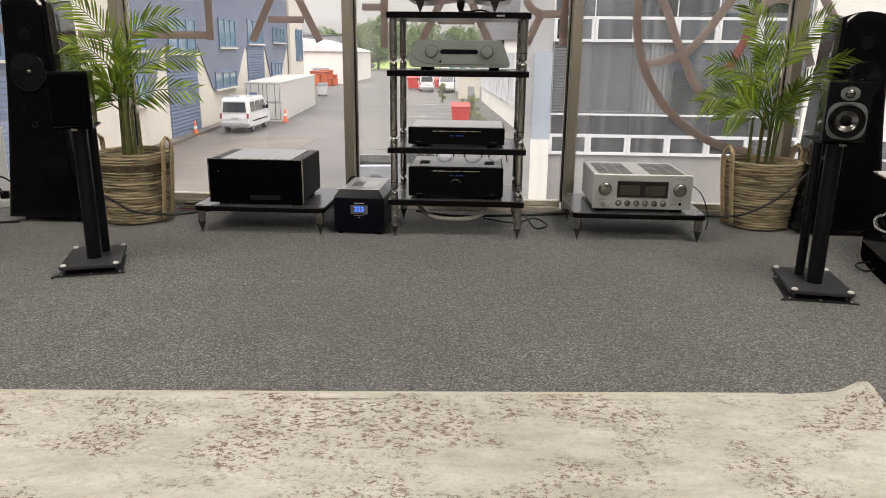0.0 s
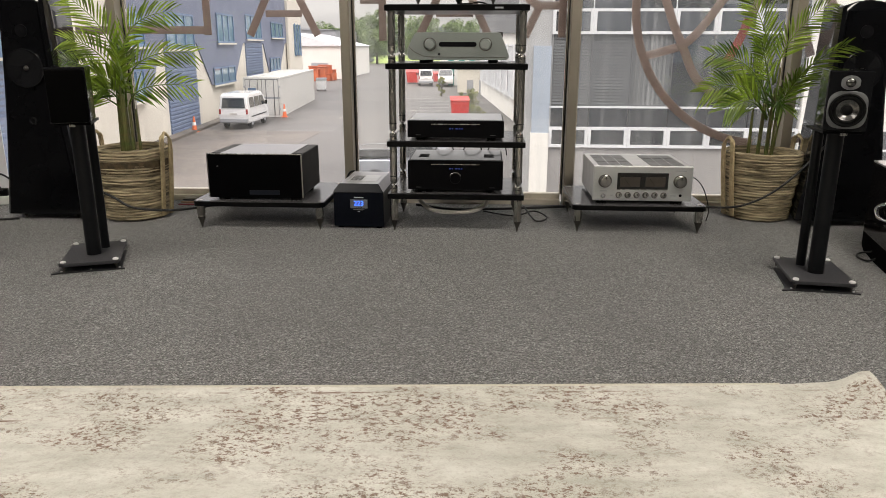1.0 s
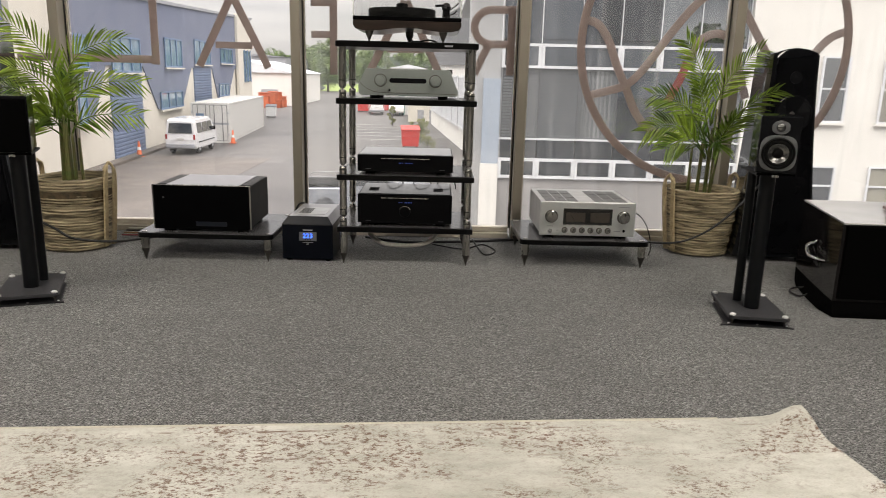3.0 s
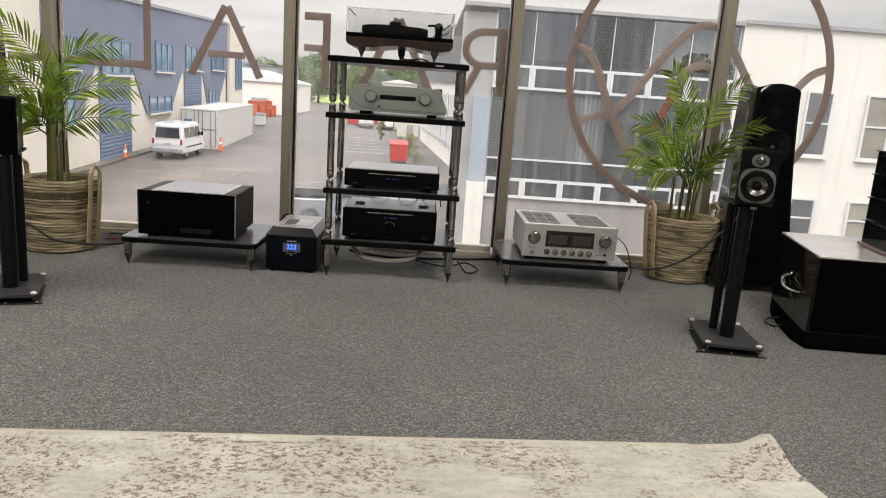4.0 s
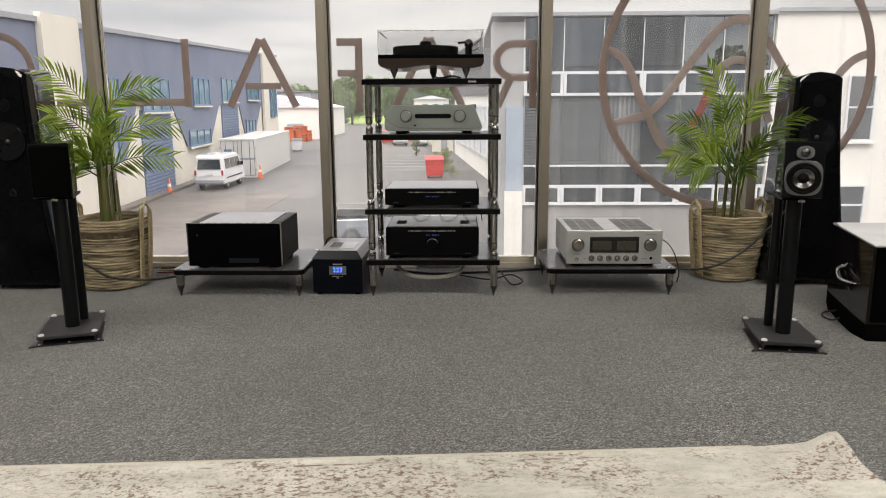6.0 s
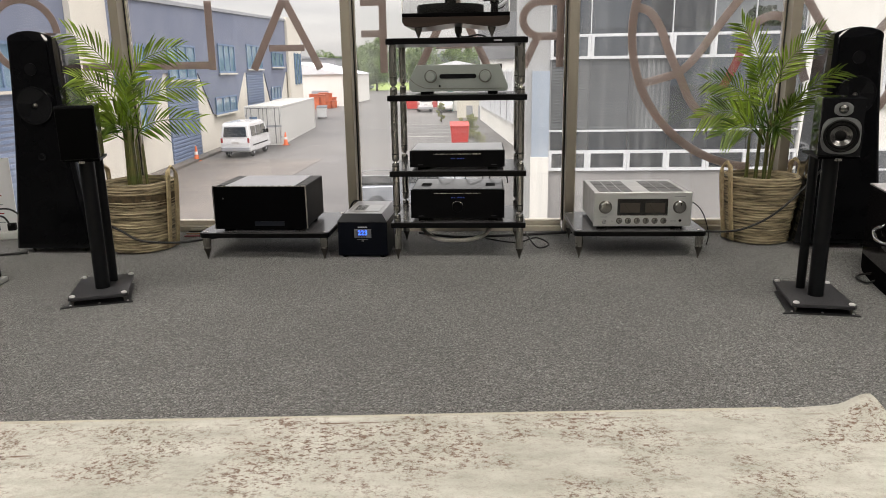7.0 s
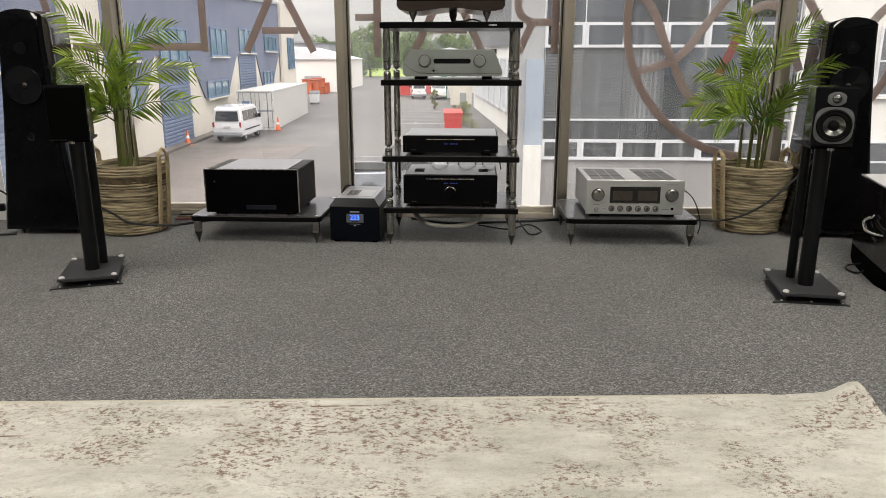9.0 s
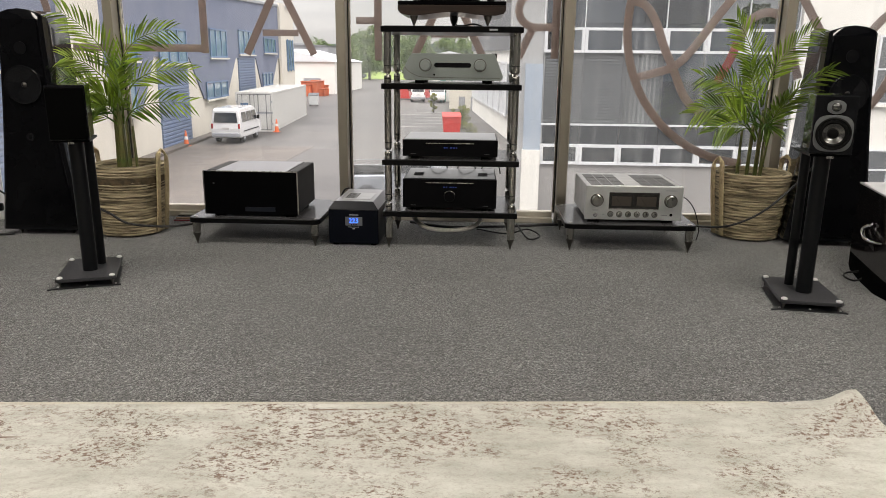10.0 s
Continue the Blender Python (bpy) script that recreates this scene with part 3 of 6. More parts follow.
for i, (a, b) in enumerate(zip(EDGES, EDGES[1:])):
    a, b = a + (0.0365 if i else 0.0), b - (0.0365 if i < len(EDGES) - 2 else 0.0)
    wi = thing(f"window_{i + 1}", (a + b) / 2, WALL_Y, 0, "tall clear window pane down to the carpet", "window", kind="structure")
    h = (b - a) / 2
    pane = part("pane", boxed(-h, h, 0.014, 0.020, 0.05, CEIL - 0.05), "glass_streaky_glare" if i >= 3 else "glass", wi)
    pane.visible_shadow = False
    part("window_sill", boxed(-h, h, -0.045, 0.05, 0.0, 0.028, 0.003), "sill", wi)
    part("bottom_rail", boxed(-h, h, -0.010, 0.04, 0.028, 0.055, 0.003), "sill", wi)
    part("head_rail", boxed(-h, h, -0.05, 0.05, CEIL - 0.06, CEIL - 0.001), "bronze", wi)
# outer face of this building, under and over the glazing
# unseen; dark tone and length chosen for its reflection in the office glass
structure("facade_outside", boxed(XW - 6, 19.0, 3.92, 4.15, -4.1, -0.05), "dark_cladding", "dark grey clad outer wall below the window")
structure("facade_over", boxed(XW - 6, 8.2, 4.02, 4.2, CEIL, 5.6), "facade_grey", "grey clad outer wall above the window")
structure("facade_end", boxed(8.2, 11.2, 3.9, 4.3, CEIL, 6.4), "dark_cladding", "dark grey clad outer wall at the building's end")
# unseen wall run past the building's end, keeps trees out of lower reflections
structure("facade_side_added", boxed(XE + 0.2, 19.0, 3.95, 4.15, -0.05, CEIL), "facade_grey", "unseen grey wall beside the window, added for office glass reflections")

# ---- raised sign strokes on the outside of the glass ----
SIGN_Y = WALL_Y + 0.022


def stroke(pts, w, parent, name="stroke"):
    """A flat band of width w through points (x, z), mitred along the way."""
    bm = BM()
    fine = [Vector((p[0], p[1])) for p in pts]
    front, back = [], []
    for i, p in enumerate(fine):
        d = (fine[min(i + 1, len(fine) - 1)] - fine[max(i - 1, 0)]).normalized()
        nrm = Vector((-d.y, d.x)) * w / 2
        front.append((bm.verts.new((p.x + nrm.x, 0, p.y + nrm.y)), bm.verts.new((p.x - nrm.x, 0, p.y - nrm.y))))
        back.append((bm.verts.new((p.x + nrm.x, 0.004, p.y + nrm.y)), bm.verts.new((p.x - nrm.x, 0.004, p.y - nrm.y))))
    for i in range(len(fine) - 1):
        for q, r in ((front[i], front[i + 1]), (back[i + 1], back[i])):
            bm.faces.new((q[0], q[1], r[1], r[0]))
        for k in (0, 1):
            bm.faces.new((front[i][k], front[i + 1][k], back[i + 1][k], back[i][k]))
    bm.faces.new((front[0][0], front[0][1], back[0][1], back[0][0]))
    bm.faces.new((front[-1][0], front[-1][1], back[-1][1], back[-1][0]))
    ob = part(name, bm, "vinyl", parent)
    ob.location.y = 0.005 * (len(parent.children) - 1)
    return ob


def arc(cx, cz, rx, rz, a0, a1, n=20):
    return [(cx + rx * math.cos(radians(a0 + (a1 - a0) * i / n)), cz + rz * math.sin(radians(a0 + (a1 - a0) * i / n))) for i in range(n + 1)]


def sign(label):
    return thing("window_sign_shape", 0, SIGN_Y, 0, label, "window sign", "sign shapes on the glass")


W = 0.039
s = sign("taupe angular stroke shape stuck on the window glass")
stroke([(-1.404, 0.868), (-1.404, 1.219)], W, s)
stroke([(-2.12, 0.893), (-1.424, 0.893)], W, s)
for cx in (-1.0, -0.115):
    s = sign("taupe peaked stroke shape stuck on the window glass")
    stroke([(cx - 0.180, 0.866), (cx - 0.004, 1.215)], W, s)
    stroke([(cx + 0.004, 1.215), (cx + 0.175, 0.866)], W, s)
    stroke([(cx - 0.095, 0.975), (cx + 0.095, 0.975)], W * 0.85, s)
s = sign("taupe hooked stroke shape stuck on the window glass")
stroke([(-0.484, 0.84), (-0.484, 1.217)], W, s)
stroke([(-0.504, 1.198), (-0.60, 1.198)], W, s)
stroke([(-0.504, 1.04), (-0.60, 1.04)], W * 0.9, s)
s = sign("taupe looped stroke shape stuck on the window glass")
stroke([(0.432, 0.858), (0.432, 1.204)], W, s)
stroke([(0.412, 1.184), (0.34, 1.184), *arc(0.335, 1.098, 0.094, 0.086, 95, 265), (0.34, 1.013), (0.412, 1.013)], W, s)
stroke([(0.312, 1.0), (0.285, 0.945), (0.247, 0.86)], W, s)
s = sign("large taupe swirling ribbon emblem stuck on the window glass")
stroke(arc(1.49, 1.03, 0.694, 0.70, 266, 90, 40), 0.042, s, "ring_stroke")
stroke(arc(1.49, 1.03, 0.694, 0.70, 90, -86, 40), 0.042, s, "ring_stroke")


def smooth_line(pts, k=5):
    """Catmull-Rom points along a plane line."""
    out = []
    for i in range(len(pts) - 1):
        p0, p1, p2, p3 = (Vector(pts[max(i - 1, 0)]), Vector(pts[i]), Vector(pts[i + 1]), Vector(pts[min(i + 2, len(pts) - 1)]))
        for j in range(k):
            t = j / k
            out.append(tuple(0.5 * ((2 * p1) + (p2 - p0) * t + (2 * p0 - 5 * p1 + 4 * p2 - p3) * t * t + (3 * p1 - p0 - 3 * p2 + p3) * t ** 3)))
    return out + [tuple(pts[-1])]


for line in ([(0.82, 1.145), (0.88, 1.125), (0.94, 1.045), (0.99, 0.925), (1.055, 0.795), (1.105, 0.69), (1.17, 0.615), (1.30, 0.54)],
             [(0.87, 0.770), (0.965, 0.795), (1.055, 0.828), (1.137, 0.912), (1.246, 1.070), (1.353, 1.211), (1.43, 1.280), (1.506, 1.300), (1.575, 1.268), (1.635, 1.205), (1.70, 1.11), (1.78, 0.99), (1.90, 0.85)],
             [(1.37, 0.965), (1.41, 1.05), (1.475, 1.092), (1.54, 1.088), (1.60, 1.04), (1.638, 0.91), (1.69, 0.77)],
             [(1.88, 0.79), (1.96, 0.90), (2.036, 1.022), (2.10, 1.09), (2.17, 1.121)]):
    stroke(smooth_line(line), 0.042, s, "ribbon_stroke")
stroke(smooth_line([(1.365, 0.95), (1.345, 0.885), (1.315, 0.815), (1.275, 0.735)]), 0.042, s, "red_ribbon_stroke").data.materials[0] = M["vinyl_red"]
s = sign("taupe ring stroke shape stuck on the window glass")
stroke(arc(-2.42, 1.06, 0.185, 0.185, 0, 360, 36), W, s)

# ---- rug ----


def build_rug():
    bm = BM()
    nu, nv, wu, wv, th = 90, 60, 3.2, 2.3, 0.011

    def spread(i, n, size):      # finer rows near the curled corner
        f = i / n
        return -size * (0.35 * f + 0.65 * f * f)

    def lift(u, v):
        d = 0.033 * math.exp(-(abs(u / 0.062) ** 2.6 + abs(v / 0.075) ** 2.6))
        d += 0.006 * math.exp(-((u + 0.10) / 0.07) ** 2 - (v / 0.04) ** 2)
        d += 0.008 * math.exp(-(u / 0.05) ** 2) * (0.5 + 0.5 * math.sin(v * 14))
        return d + 0.0015 * noise.noise((u * 6, v * 6, 0))
    top, low = [], []
    for j in range(nv + 1):
        v = spread(j, nv, wv)
        rt, rl = [], []
        for i in range(nu + 1):
            u = spread(i, nu, wu)
            h = lift(u, v)
            # the curled tip leans back over the pile
            bx = u - 0.35 * max(0, h - 0.02)
            rt.append(bm.verts.new((bx, v - 0.2 * max(0, h - 0.02), th + h)))
            rl.append(bm.verts.new((bx, v - 0.2 * max(0, h - 0.02), 0.001 + h * 0.96)))
        top.append(rt)
        low.append(rl)
    for j in range(nv):
        for i in range(nu):
            bm.faces.new((top[j][i], top[j][i + 1], top[j + 1][i + 1], top[j + 1][i])).smooth = True
            bm.faces.new((low[j][i], low[j + 1][i], low[j + 1][i + 1], low[j][i + 1])).smooth = True
    for i in range(nu):
        bm.faces.new((top[0][i], low[0][i], low[0][i + 1], top[0][i + 1]))
        bm.faces.new((top[nv][i], top[nv][i + 1], low[nv][i + 1], low[nv][i]))
    for j in range(nv):
        bm.faces.new((top[j][0], top[j + 1][0], low[j + 1][0], low[j][0]))
        bm.faces.new((top[j][nu], low[j][nu], low[j + 1][nu], top[j + 1][nu]))
    bmesh.ops.recalc_face_normals(bm, faces=bm.faces[:])
    rug = thing("area_rug", 1.018, 1.688, 0, "cream distressed rug with faded brown pattern and a curled corner", "rug", rz=4.07)
    part("woven_field", bm, "rug", rug)
    edge = BM()
    tube(edge, [(-u * 3.2, 0.0, 0.008 + lift(-u * 3.2, 0) * 0.98) for u in (1, 0.7, 0.4, 0.2, 0.1, 0.07)], 0.006, 6)
    part("binding", edge, "rug_edge", rug, "pale stitched rug edge")


build_rug()

# ---- equipment rack ----


def spike(bm, x, y, z0, z1, r):
    lathe(bm, [(0.0015, z0), (r * 0.55, z0 + (z1 - z0) * 0.55), (r, z0 + (z1 - z0) * 0.92), (r, z1)], (x, y, 0), n=16)


def build_rack():
    x0, x1, y0, y1 = -0.382, 0.230, 3.165, 3.60
    cx, cy = (x0 + x1) / 2, (y0 + y1) / 2
    rack = thing("equipment_rack", cx, cy, 0, "four-tier black hi-fi rack with satin steel posts on spikes", "hi-fi rack")
    w, d = (x1 - x0) / 2, (y1 - y0) / 2
    levels = (0.152, 0.387, 0.720, 0.960)
    for z in levels:
        sh = part("shelf", boxed(-w, w, -d, d, z, z + 0.0245, 0.003), "shelf_black", rack)
        part("shelf_surface", boxed(-w + 0.012, w - 0.012, -d + 0.012, d - 0.012, z + 0.0245, z + 0.0262), "shelf_top", sh, "smooth dark shelf top, greyed by painted sky reflection")
    part("maker_plate", boxed(0.16, 0.195, -d - 0.0012, -d + 0.001, 0.968, 0.975), "label_grey", rack)
    px, py = w - 0.026, d - 0.03
    for sx in (-1, 1):
        for sy in (-1, 1):
            x, y = sx * px, sy * py
            foot = BM()
            lathe(foot, [(0.0175, 0.052), (0.0175, levels[0] - 0.001)], (x, y, 0), n=20)
            leg = part("leg", foot, "steel", rack)
            sp = BM()
            spike(sp, x, y, 0.0, 0.051, 0.0165)
            part("spike", sp, "steel_dark", leg, "turned dark steel spike")
            for lo, hi in zip(levels, levels[1:]):
                lo, hi = lo + 0.0265, hi - 0.001
                po = BM()
                lathe(po, [(0.0160, lo), (0.0160, lo + 0.016), (0.0135, lo + 0.017), (0.0135, lo + 0.019), (0.0160, lo + 0.020), (0.0160, lo + 0.028), (0.0145, lo + 0.031)], (x, y, 0), n=20)
                part("coupler", po, "steel", rack)
                rg = BM()
                lathe(rg, [(0.0163, lo + 0.0165), (0.0163, lo + 0.0195)], (x, y, 0), n=20)
                part("groove_ring", rg, "gasket", rack, "dark groove ring")
                rg = BM()
                lathe(rg, [(0.0163, lo + 0.0722), (0.0163, lo + 0.0758)], (x, y, 0), n=20)
                part("groove_ring", rg, "gasket", rack, "dark groove ring")
                cr = BM()
                lathe(cr, [(0.0150, lo + 0.0305), (0.0120, lo + 0.034), (0.004, lo + 0.0345)], (x, y, 0), n=20)
                part("coupler_cup", cr, "chrome", rack, "bright polished cup")
                tip = BM()
                lathe(tip, [(0.002, lo + 0.0312), (0.015, lo + 0.047), (0.0160, lo + 0.050), (0.0160, lo + 0.072), (0.0140, lo + 0.073), (0.0140, lo + 0.075), (0.0160, lo + 0.076), (0.0160, hi)], (x, y, 0), n=20)
                part("post", tip, "steel", rack)


build_rack()


def knob(bm, x, y, z, r, depth, n=28):
    lathe(bm, [(r * 1.06, y), (r * 1.06, y - 0.003), (r, y - 0.004), (r * 0.96, y - depth + 0.002), (r * 0.9, y - depth), (r * 0.55, y - depth - 0.0005), (0.001, y - depth - 0.0006)], (x, 0, z), "y", n)


def feet(parent, w, y0, y1, h, r=0.022):
    for x in (-w, w):
        for y in (y0, y1):
            bm = BM()
            lathe(bm, [(r, 0.0), (r, h)], (x, y, 0), n=18)
            part("foot", bm, "rubber", parent)


def build_slanted_amplifier():
    a = thing("integrated_amplifier", -0.069, 3.20, 0.7467, "matt silver integrated amplifier with sloping sides and two knobs", "amplifier")
    feet(a, 0.15, 0.05, 0.27, 0.012)
    prof = [(-0.205, 0.012), (0.205, 0.012), (0.216, 0.022), (0.216, 0.034), (0.180, 0.1235), (0.172, 0.126), (-0.178, 0.126), (-0.186, 0.1235), (-0.218, 0.062), (-0.218, 0.022)]
    body = prism(BM(), prof, "y", 0.012, 0.31, 0.002)
    part("body", body, "silver_grey", a)
    part("faceplate", prism(BM(), prof, "y", 0.0, 0.011, 0.002), "silver_grey", a)
    for i in range(7):
        part("cooling_fin", boxed(0.168, 0.190, 0.03 + i * 0.035, 0.05 + i * 0.035, 0.108, 0.128), "grille_dark", a)
    slot = prism(BM(), arc(-0.074, 0.077, 0.010, 0.010, 90, 270, 8) + arc(0.068, 0.077, 0.010, 0.010, -90, 90, 8), "y", -0.0012, 0.002)
    part("disc_slot", slot, "black_gloss", a)
    for x in (-0.122, 0.116):
        k = BM()
        knob(k, x, 0, 0.077, 0.0230, 0.022)
        ob = part("knob", k, "silver_grey", a)
        bz = BM()
        lathe(bz, [(0.0275, 0.0), (0.0275, -0.002), (0.0238, -0.0025)], (x, 0, 0.077), "y", 32)
        part("knob_ring", bz, "steel_dark", ob, "dark recessed ring")
    g = BM()
    lathe(g, [(0.0045, 0.0), (0.0045, -0.001)], (-0.083, 0, 0.036), "y", 12)
    part("sensor", g, "black_gloss", a)
    gr = BM()
    tube(gr, [(-0.216, -0.0005, 0.072), (-0.195, -0.0008, 0.050), (-0.165, -0.0008, 0.034), (-0.13, -0.0008, 0.026), (0.0, -0.0008, 0.024), (0.205, -0.0008, 0.024)], 0.0012, 6)
    part("groove_line", gr, "steel_dark", a)


def build_black_component(name, z, h, label, category, has_knob):
    c = thing(name, -0.079, 3.20, z, label, category)
    feet(c, 0.16, 0.05, 0.28, 0.012)
    body = BM()
    prism(body, [(-0.212, 0.010), (0.212, 0.010), (0.212, 0.34), (-0.212, 0.34)], "z", 0.0125, h, 0.004)
    part("body", body, "black_satin", c)
    r = 0.016
    outl = [(-0.214, 0.012), *arc(-0.214 + r, 0.0 + r * 0.55, r, r * 0.55, 180, 270, 6), *arc(0.214 - r, r * 0.55, r, r * 0.55, 270, 360, 6), (0.214, 0.012)]
    part("faceplate", prism(BM(), outl, "z", 0.012, h + 0.001, 0.0015), "black_brushed", c)
    part("top_plate", boxed(-0.206, 0.206, 0.014, 0.335, h + 0.0003, h + 0.0035, 0.001), "sky_sheen_metal" if not has_knob else "top_dark", c, "satin metal top plate")
    part("trim_line", boxed(-0.108, 0.108, -0.0022, 0.001, h - 0.016, h - 0.0125), "steel", c, "thin bright trim strip")
    dz = h - 0.034
    for i, (a, b) in enumerate(((-0.028, -0.020), (-0.016, -0.011), (0.000, 0.010), (0.014, 0.022), (0.026, 0.032))):
        part("display_mark", boxed(a, b, -0.0012, 0.001, dz - 0.0022, dz + 0.0022), "dim_blue", c, "unreadable dim blue display mark")
    if has_knob:
        ring = BM()
        tube(ring, [(0.027 * math.cos(radians(a)), -0.001, h - 0.078 + 0.027 * math.sin(radians(a))) for a in range(25, 156, 10)], 0.0014, 6, 2)
        part("dial_arc", ring, "steel", c)
        k = BM()
        knob(k, 0.0, 0, h - 0.078, 0.0245, 0.004)
        part("dial", k, "black_brushed", c)
        for x in (-0.15, 0.15):
            part("vent", boxed(x - 0.022, x + 0.022, 0.10, 0.19, h + 0.0036, h + 0.0046), "grille_dark", c)
    for x in (0.165, -0.165):
        part("small_print", boxed(x - 0.012, x + 0.012, -0.0008, 0.001, 0.022, 0.0245), "label_dim", c)


build_slanted_amplifier()
build_black_component("disc_player", 0.4137, 0.085, "slim black disc player with dim blue display", "disc player", False)
build_black_component("streaming_amplifier", 0.1787, 0.142, "black streaming amplifier with central dial and blue display", "amplifier", True)


def build_turntable():
    t = thing("turntable", -0.079, 3.20, 0.9865, "walnut and black turntable under a clear dust cover", "turntable")
    for x, y in ((-0.165, 0.04), (0.155, 0.04), (0.0, 0.30)):
        f = BM()
        lathe(f, [(0.002, 0.0), (0.016, 0.034), (0.018, 0.040), (0.018, 0.058)], (x, y, 0), n=18)
        part("foot", f, "steel_dark", t)
    bottom = [(-0.232, 0.066), (-0.222, 0.052), (-0.19, 0.044)] + [(-0.16 + 0.02 * i, 0.044 + 0.014 * math.sin(math.pi * i / 16) ** 2) for i in range(17)] + [(0.19, 0.044), (0.222, 0.052), (0.232, 0.066)]
    part("plinth", prism(BM(), bottom + [(0.232, 0.086), (-0.232, 0.086)], "y", 0.0, 0.36, 0.002), "walnut", t, "dark walnut plinth with a scalloped underside")
    part("deck", boxed(-0.232, 0.232, 0.0, 0.36, 0.0862, 0.103, 0.003), "black_satin", t)
    p = BM()
    lathe(p, [(0.148, 0.1035), (0.150, 0.106), (0.150, 0.142), (0.148, 0.145), (0.06, 0.146)], (-0.03, 0.17, 0), n=64)
    part("platter", p, "black_satin", t)
    c = BM()
    lathe(c, [(0.040, 0.1462), (0.040, 0.149), (0.027, 0.151), (0.026, 0.168), (0.022, 0.171)], (-0.03, 0.17, 0), n=32)
    part("record_clamp", c, "black_satin", t)
    arm = thing("tonearm", 0, 0, 0, "", "")
    arm.parent = t
    arm.matrix_local = Matrix()
    b = BM()
    lathe(b, [(0.030, 0.1035), (0.030, 0.112), (0.018, 0.114), (0.016, 0.150), (0.020, 0.152), (0.020, 0.165)], (0.168, 0.20, 0), n=24)
    part("pivot", b, "black_satin", arm)
    b = BM()
    tube(b, [(0.168, 0.30, 0.168), (0.168, 0.20, 0.162), (0.155, 0.05, 0.156), (0.120, 0.02, 0.152)], 0.005, 8)
    part("arm_tube", b, "black_brushed", arm)
    b = BM()
    lathe(b, [(0.02, 0.255), (0.02, 0.29)], (0.168, 0, 0.168), "y", 20)
    part("counterweight", b, "steel_dark", arm)
    b = BM()
    tube(b, [(0.185, 0.18, 0.15), (0.21, 0.17, 0.168), (0.222, 0.16, 0.178)], 0.003, 6)
    tube(b, [(0.185, 0.18, 0.128), (0.205, 0.15, 0.134), (0.215, 0.14, 0.146)], 0.0025, 6)
    part("lift_lever", b, "chrome", arm)
    cover = thing("dust_cover", 0, 0, 0, "", "")
    cover.parent = t
    cover.matrix_local = Matrix()
    lo, hi = 0.1035, 0.200
    for nm, a in (("front_sheet", (-0.231, 0.231, 0.0, 0.004, lo, hi)), ("back_sheet", (-0.231, 0.231, 0.355, 0.359, lo, hi)),
                  ("side_sheet", (-0.231, -0.227, 0.0045, 0.3545, lo, hi)), ("side_sheet", (0.227, 0.231, 0.0045, 0.3545, lo, hi)),
                  ("top_sheet", (-0.231, 0.231, 0.0, 0.359, hi + 0.0005, hi + 0.0045))):
        part(nm, boxed(*a), "acrylic", cover).visible_shadow = False
    e = BM()
    for x in (-0.229, 0.229):
        box(e, x - 0.003, x + 0.003, -0.0015, 0.0045, lo, hi + 0.005)
        box(e, x - 0.003, x + 0.003, -0.0015, 0.359, hi + 0.002, hi + 0.006)
    box(e, -0.226, 0.226, -0.0015, 0.001, hi, hi + 0.006)
    part("polished_edge", e, "acrylic_edge", cover, "bright polished acrylic edge")
    cb = BM()
    tube(cb, [(0.00, 0.30, 0.03), (0.03, 0.20, 0.008), (0.09, 0.10, 0.014), (0.13, 0.12, 0.005), (0.10, 0.22, 0.006), (0.04, 0.16, 0.008), (0.02, 0.10, 0.006), (0.07, 0.06, 0.006)], 0.0035, 7)
    part("lead", cb, "cable", t)


build_turntable()

# ---- low amplifier stands ----


def build_stand(name, x0, x1, y0, y1, label):
    s = thing(name, (x0 + x1) / 2, (y0 + y1) / 2, 0, label, "amplifier stand", "low amplifier stands")
    w, d = (x1 - x0) / 2, (y1 - y0) / 2
    r = 0.03
    outl = arc(w - r, d - r, r, r, 0, 90, 5) + arc(-w + r, d - r, r, r, 90, 180, 5) + arc(-w + r, -d + r, r, r, 180, 270, 5) + arc(w - r, -d + r, r, r, 270, 360, 5)
    b = part("board", prism(BM(), outl, "z", 0.108, 0.130, 0.002), "shelf_black", s)
    part("board_surface", prism(BM(), [(p[0] * 0.985, p[1] * 0.985) for p in outl], "z", 0.1302, 0.1318), "shelf_top", b, "smooth dark board top, greyed by painted sky reflection")
    for sx in (-1, 1):
        for sy in (-1, 1):
            x, y = sx * (w - 0.028), sy * (d - 0.03)
            f = BM()
            lathe(f, [(0.0175, 0.056), (0.0165, 0.060), (0.0165, 0.066), (0.0185, 0.069), (0.0185, 0.107)], (x, y, 0), n=20)
            leg = part("leg", f, "steel", s)
            sp = BM()
            spike(sp, x, y, 0.0, 0.055, 0.0175)
            part("spike", sp, "steel_dark", leg, "turned dark steel spike")
            cp = BM()
            lathe(cp, [(0.011, 0.1318), (0.011, 0.1335), (0.008, 0.1345)], (x, y, 0), n=16)
            part("bolt_cap", cp, "steel", s)
    return s


build_stand("amplifier_stand", 0.450, 1.045, 3.185, 3.66, "black board stand on four steel spikes under the silver amplifier")
build_stand("amplifier_stand", -1.283, -0.672, 3.155, 3.66, "black board stand on four steel spikes under the black power amplifier")


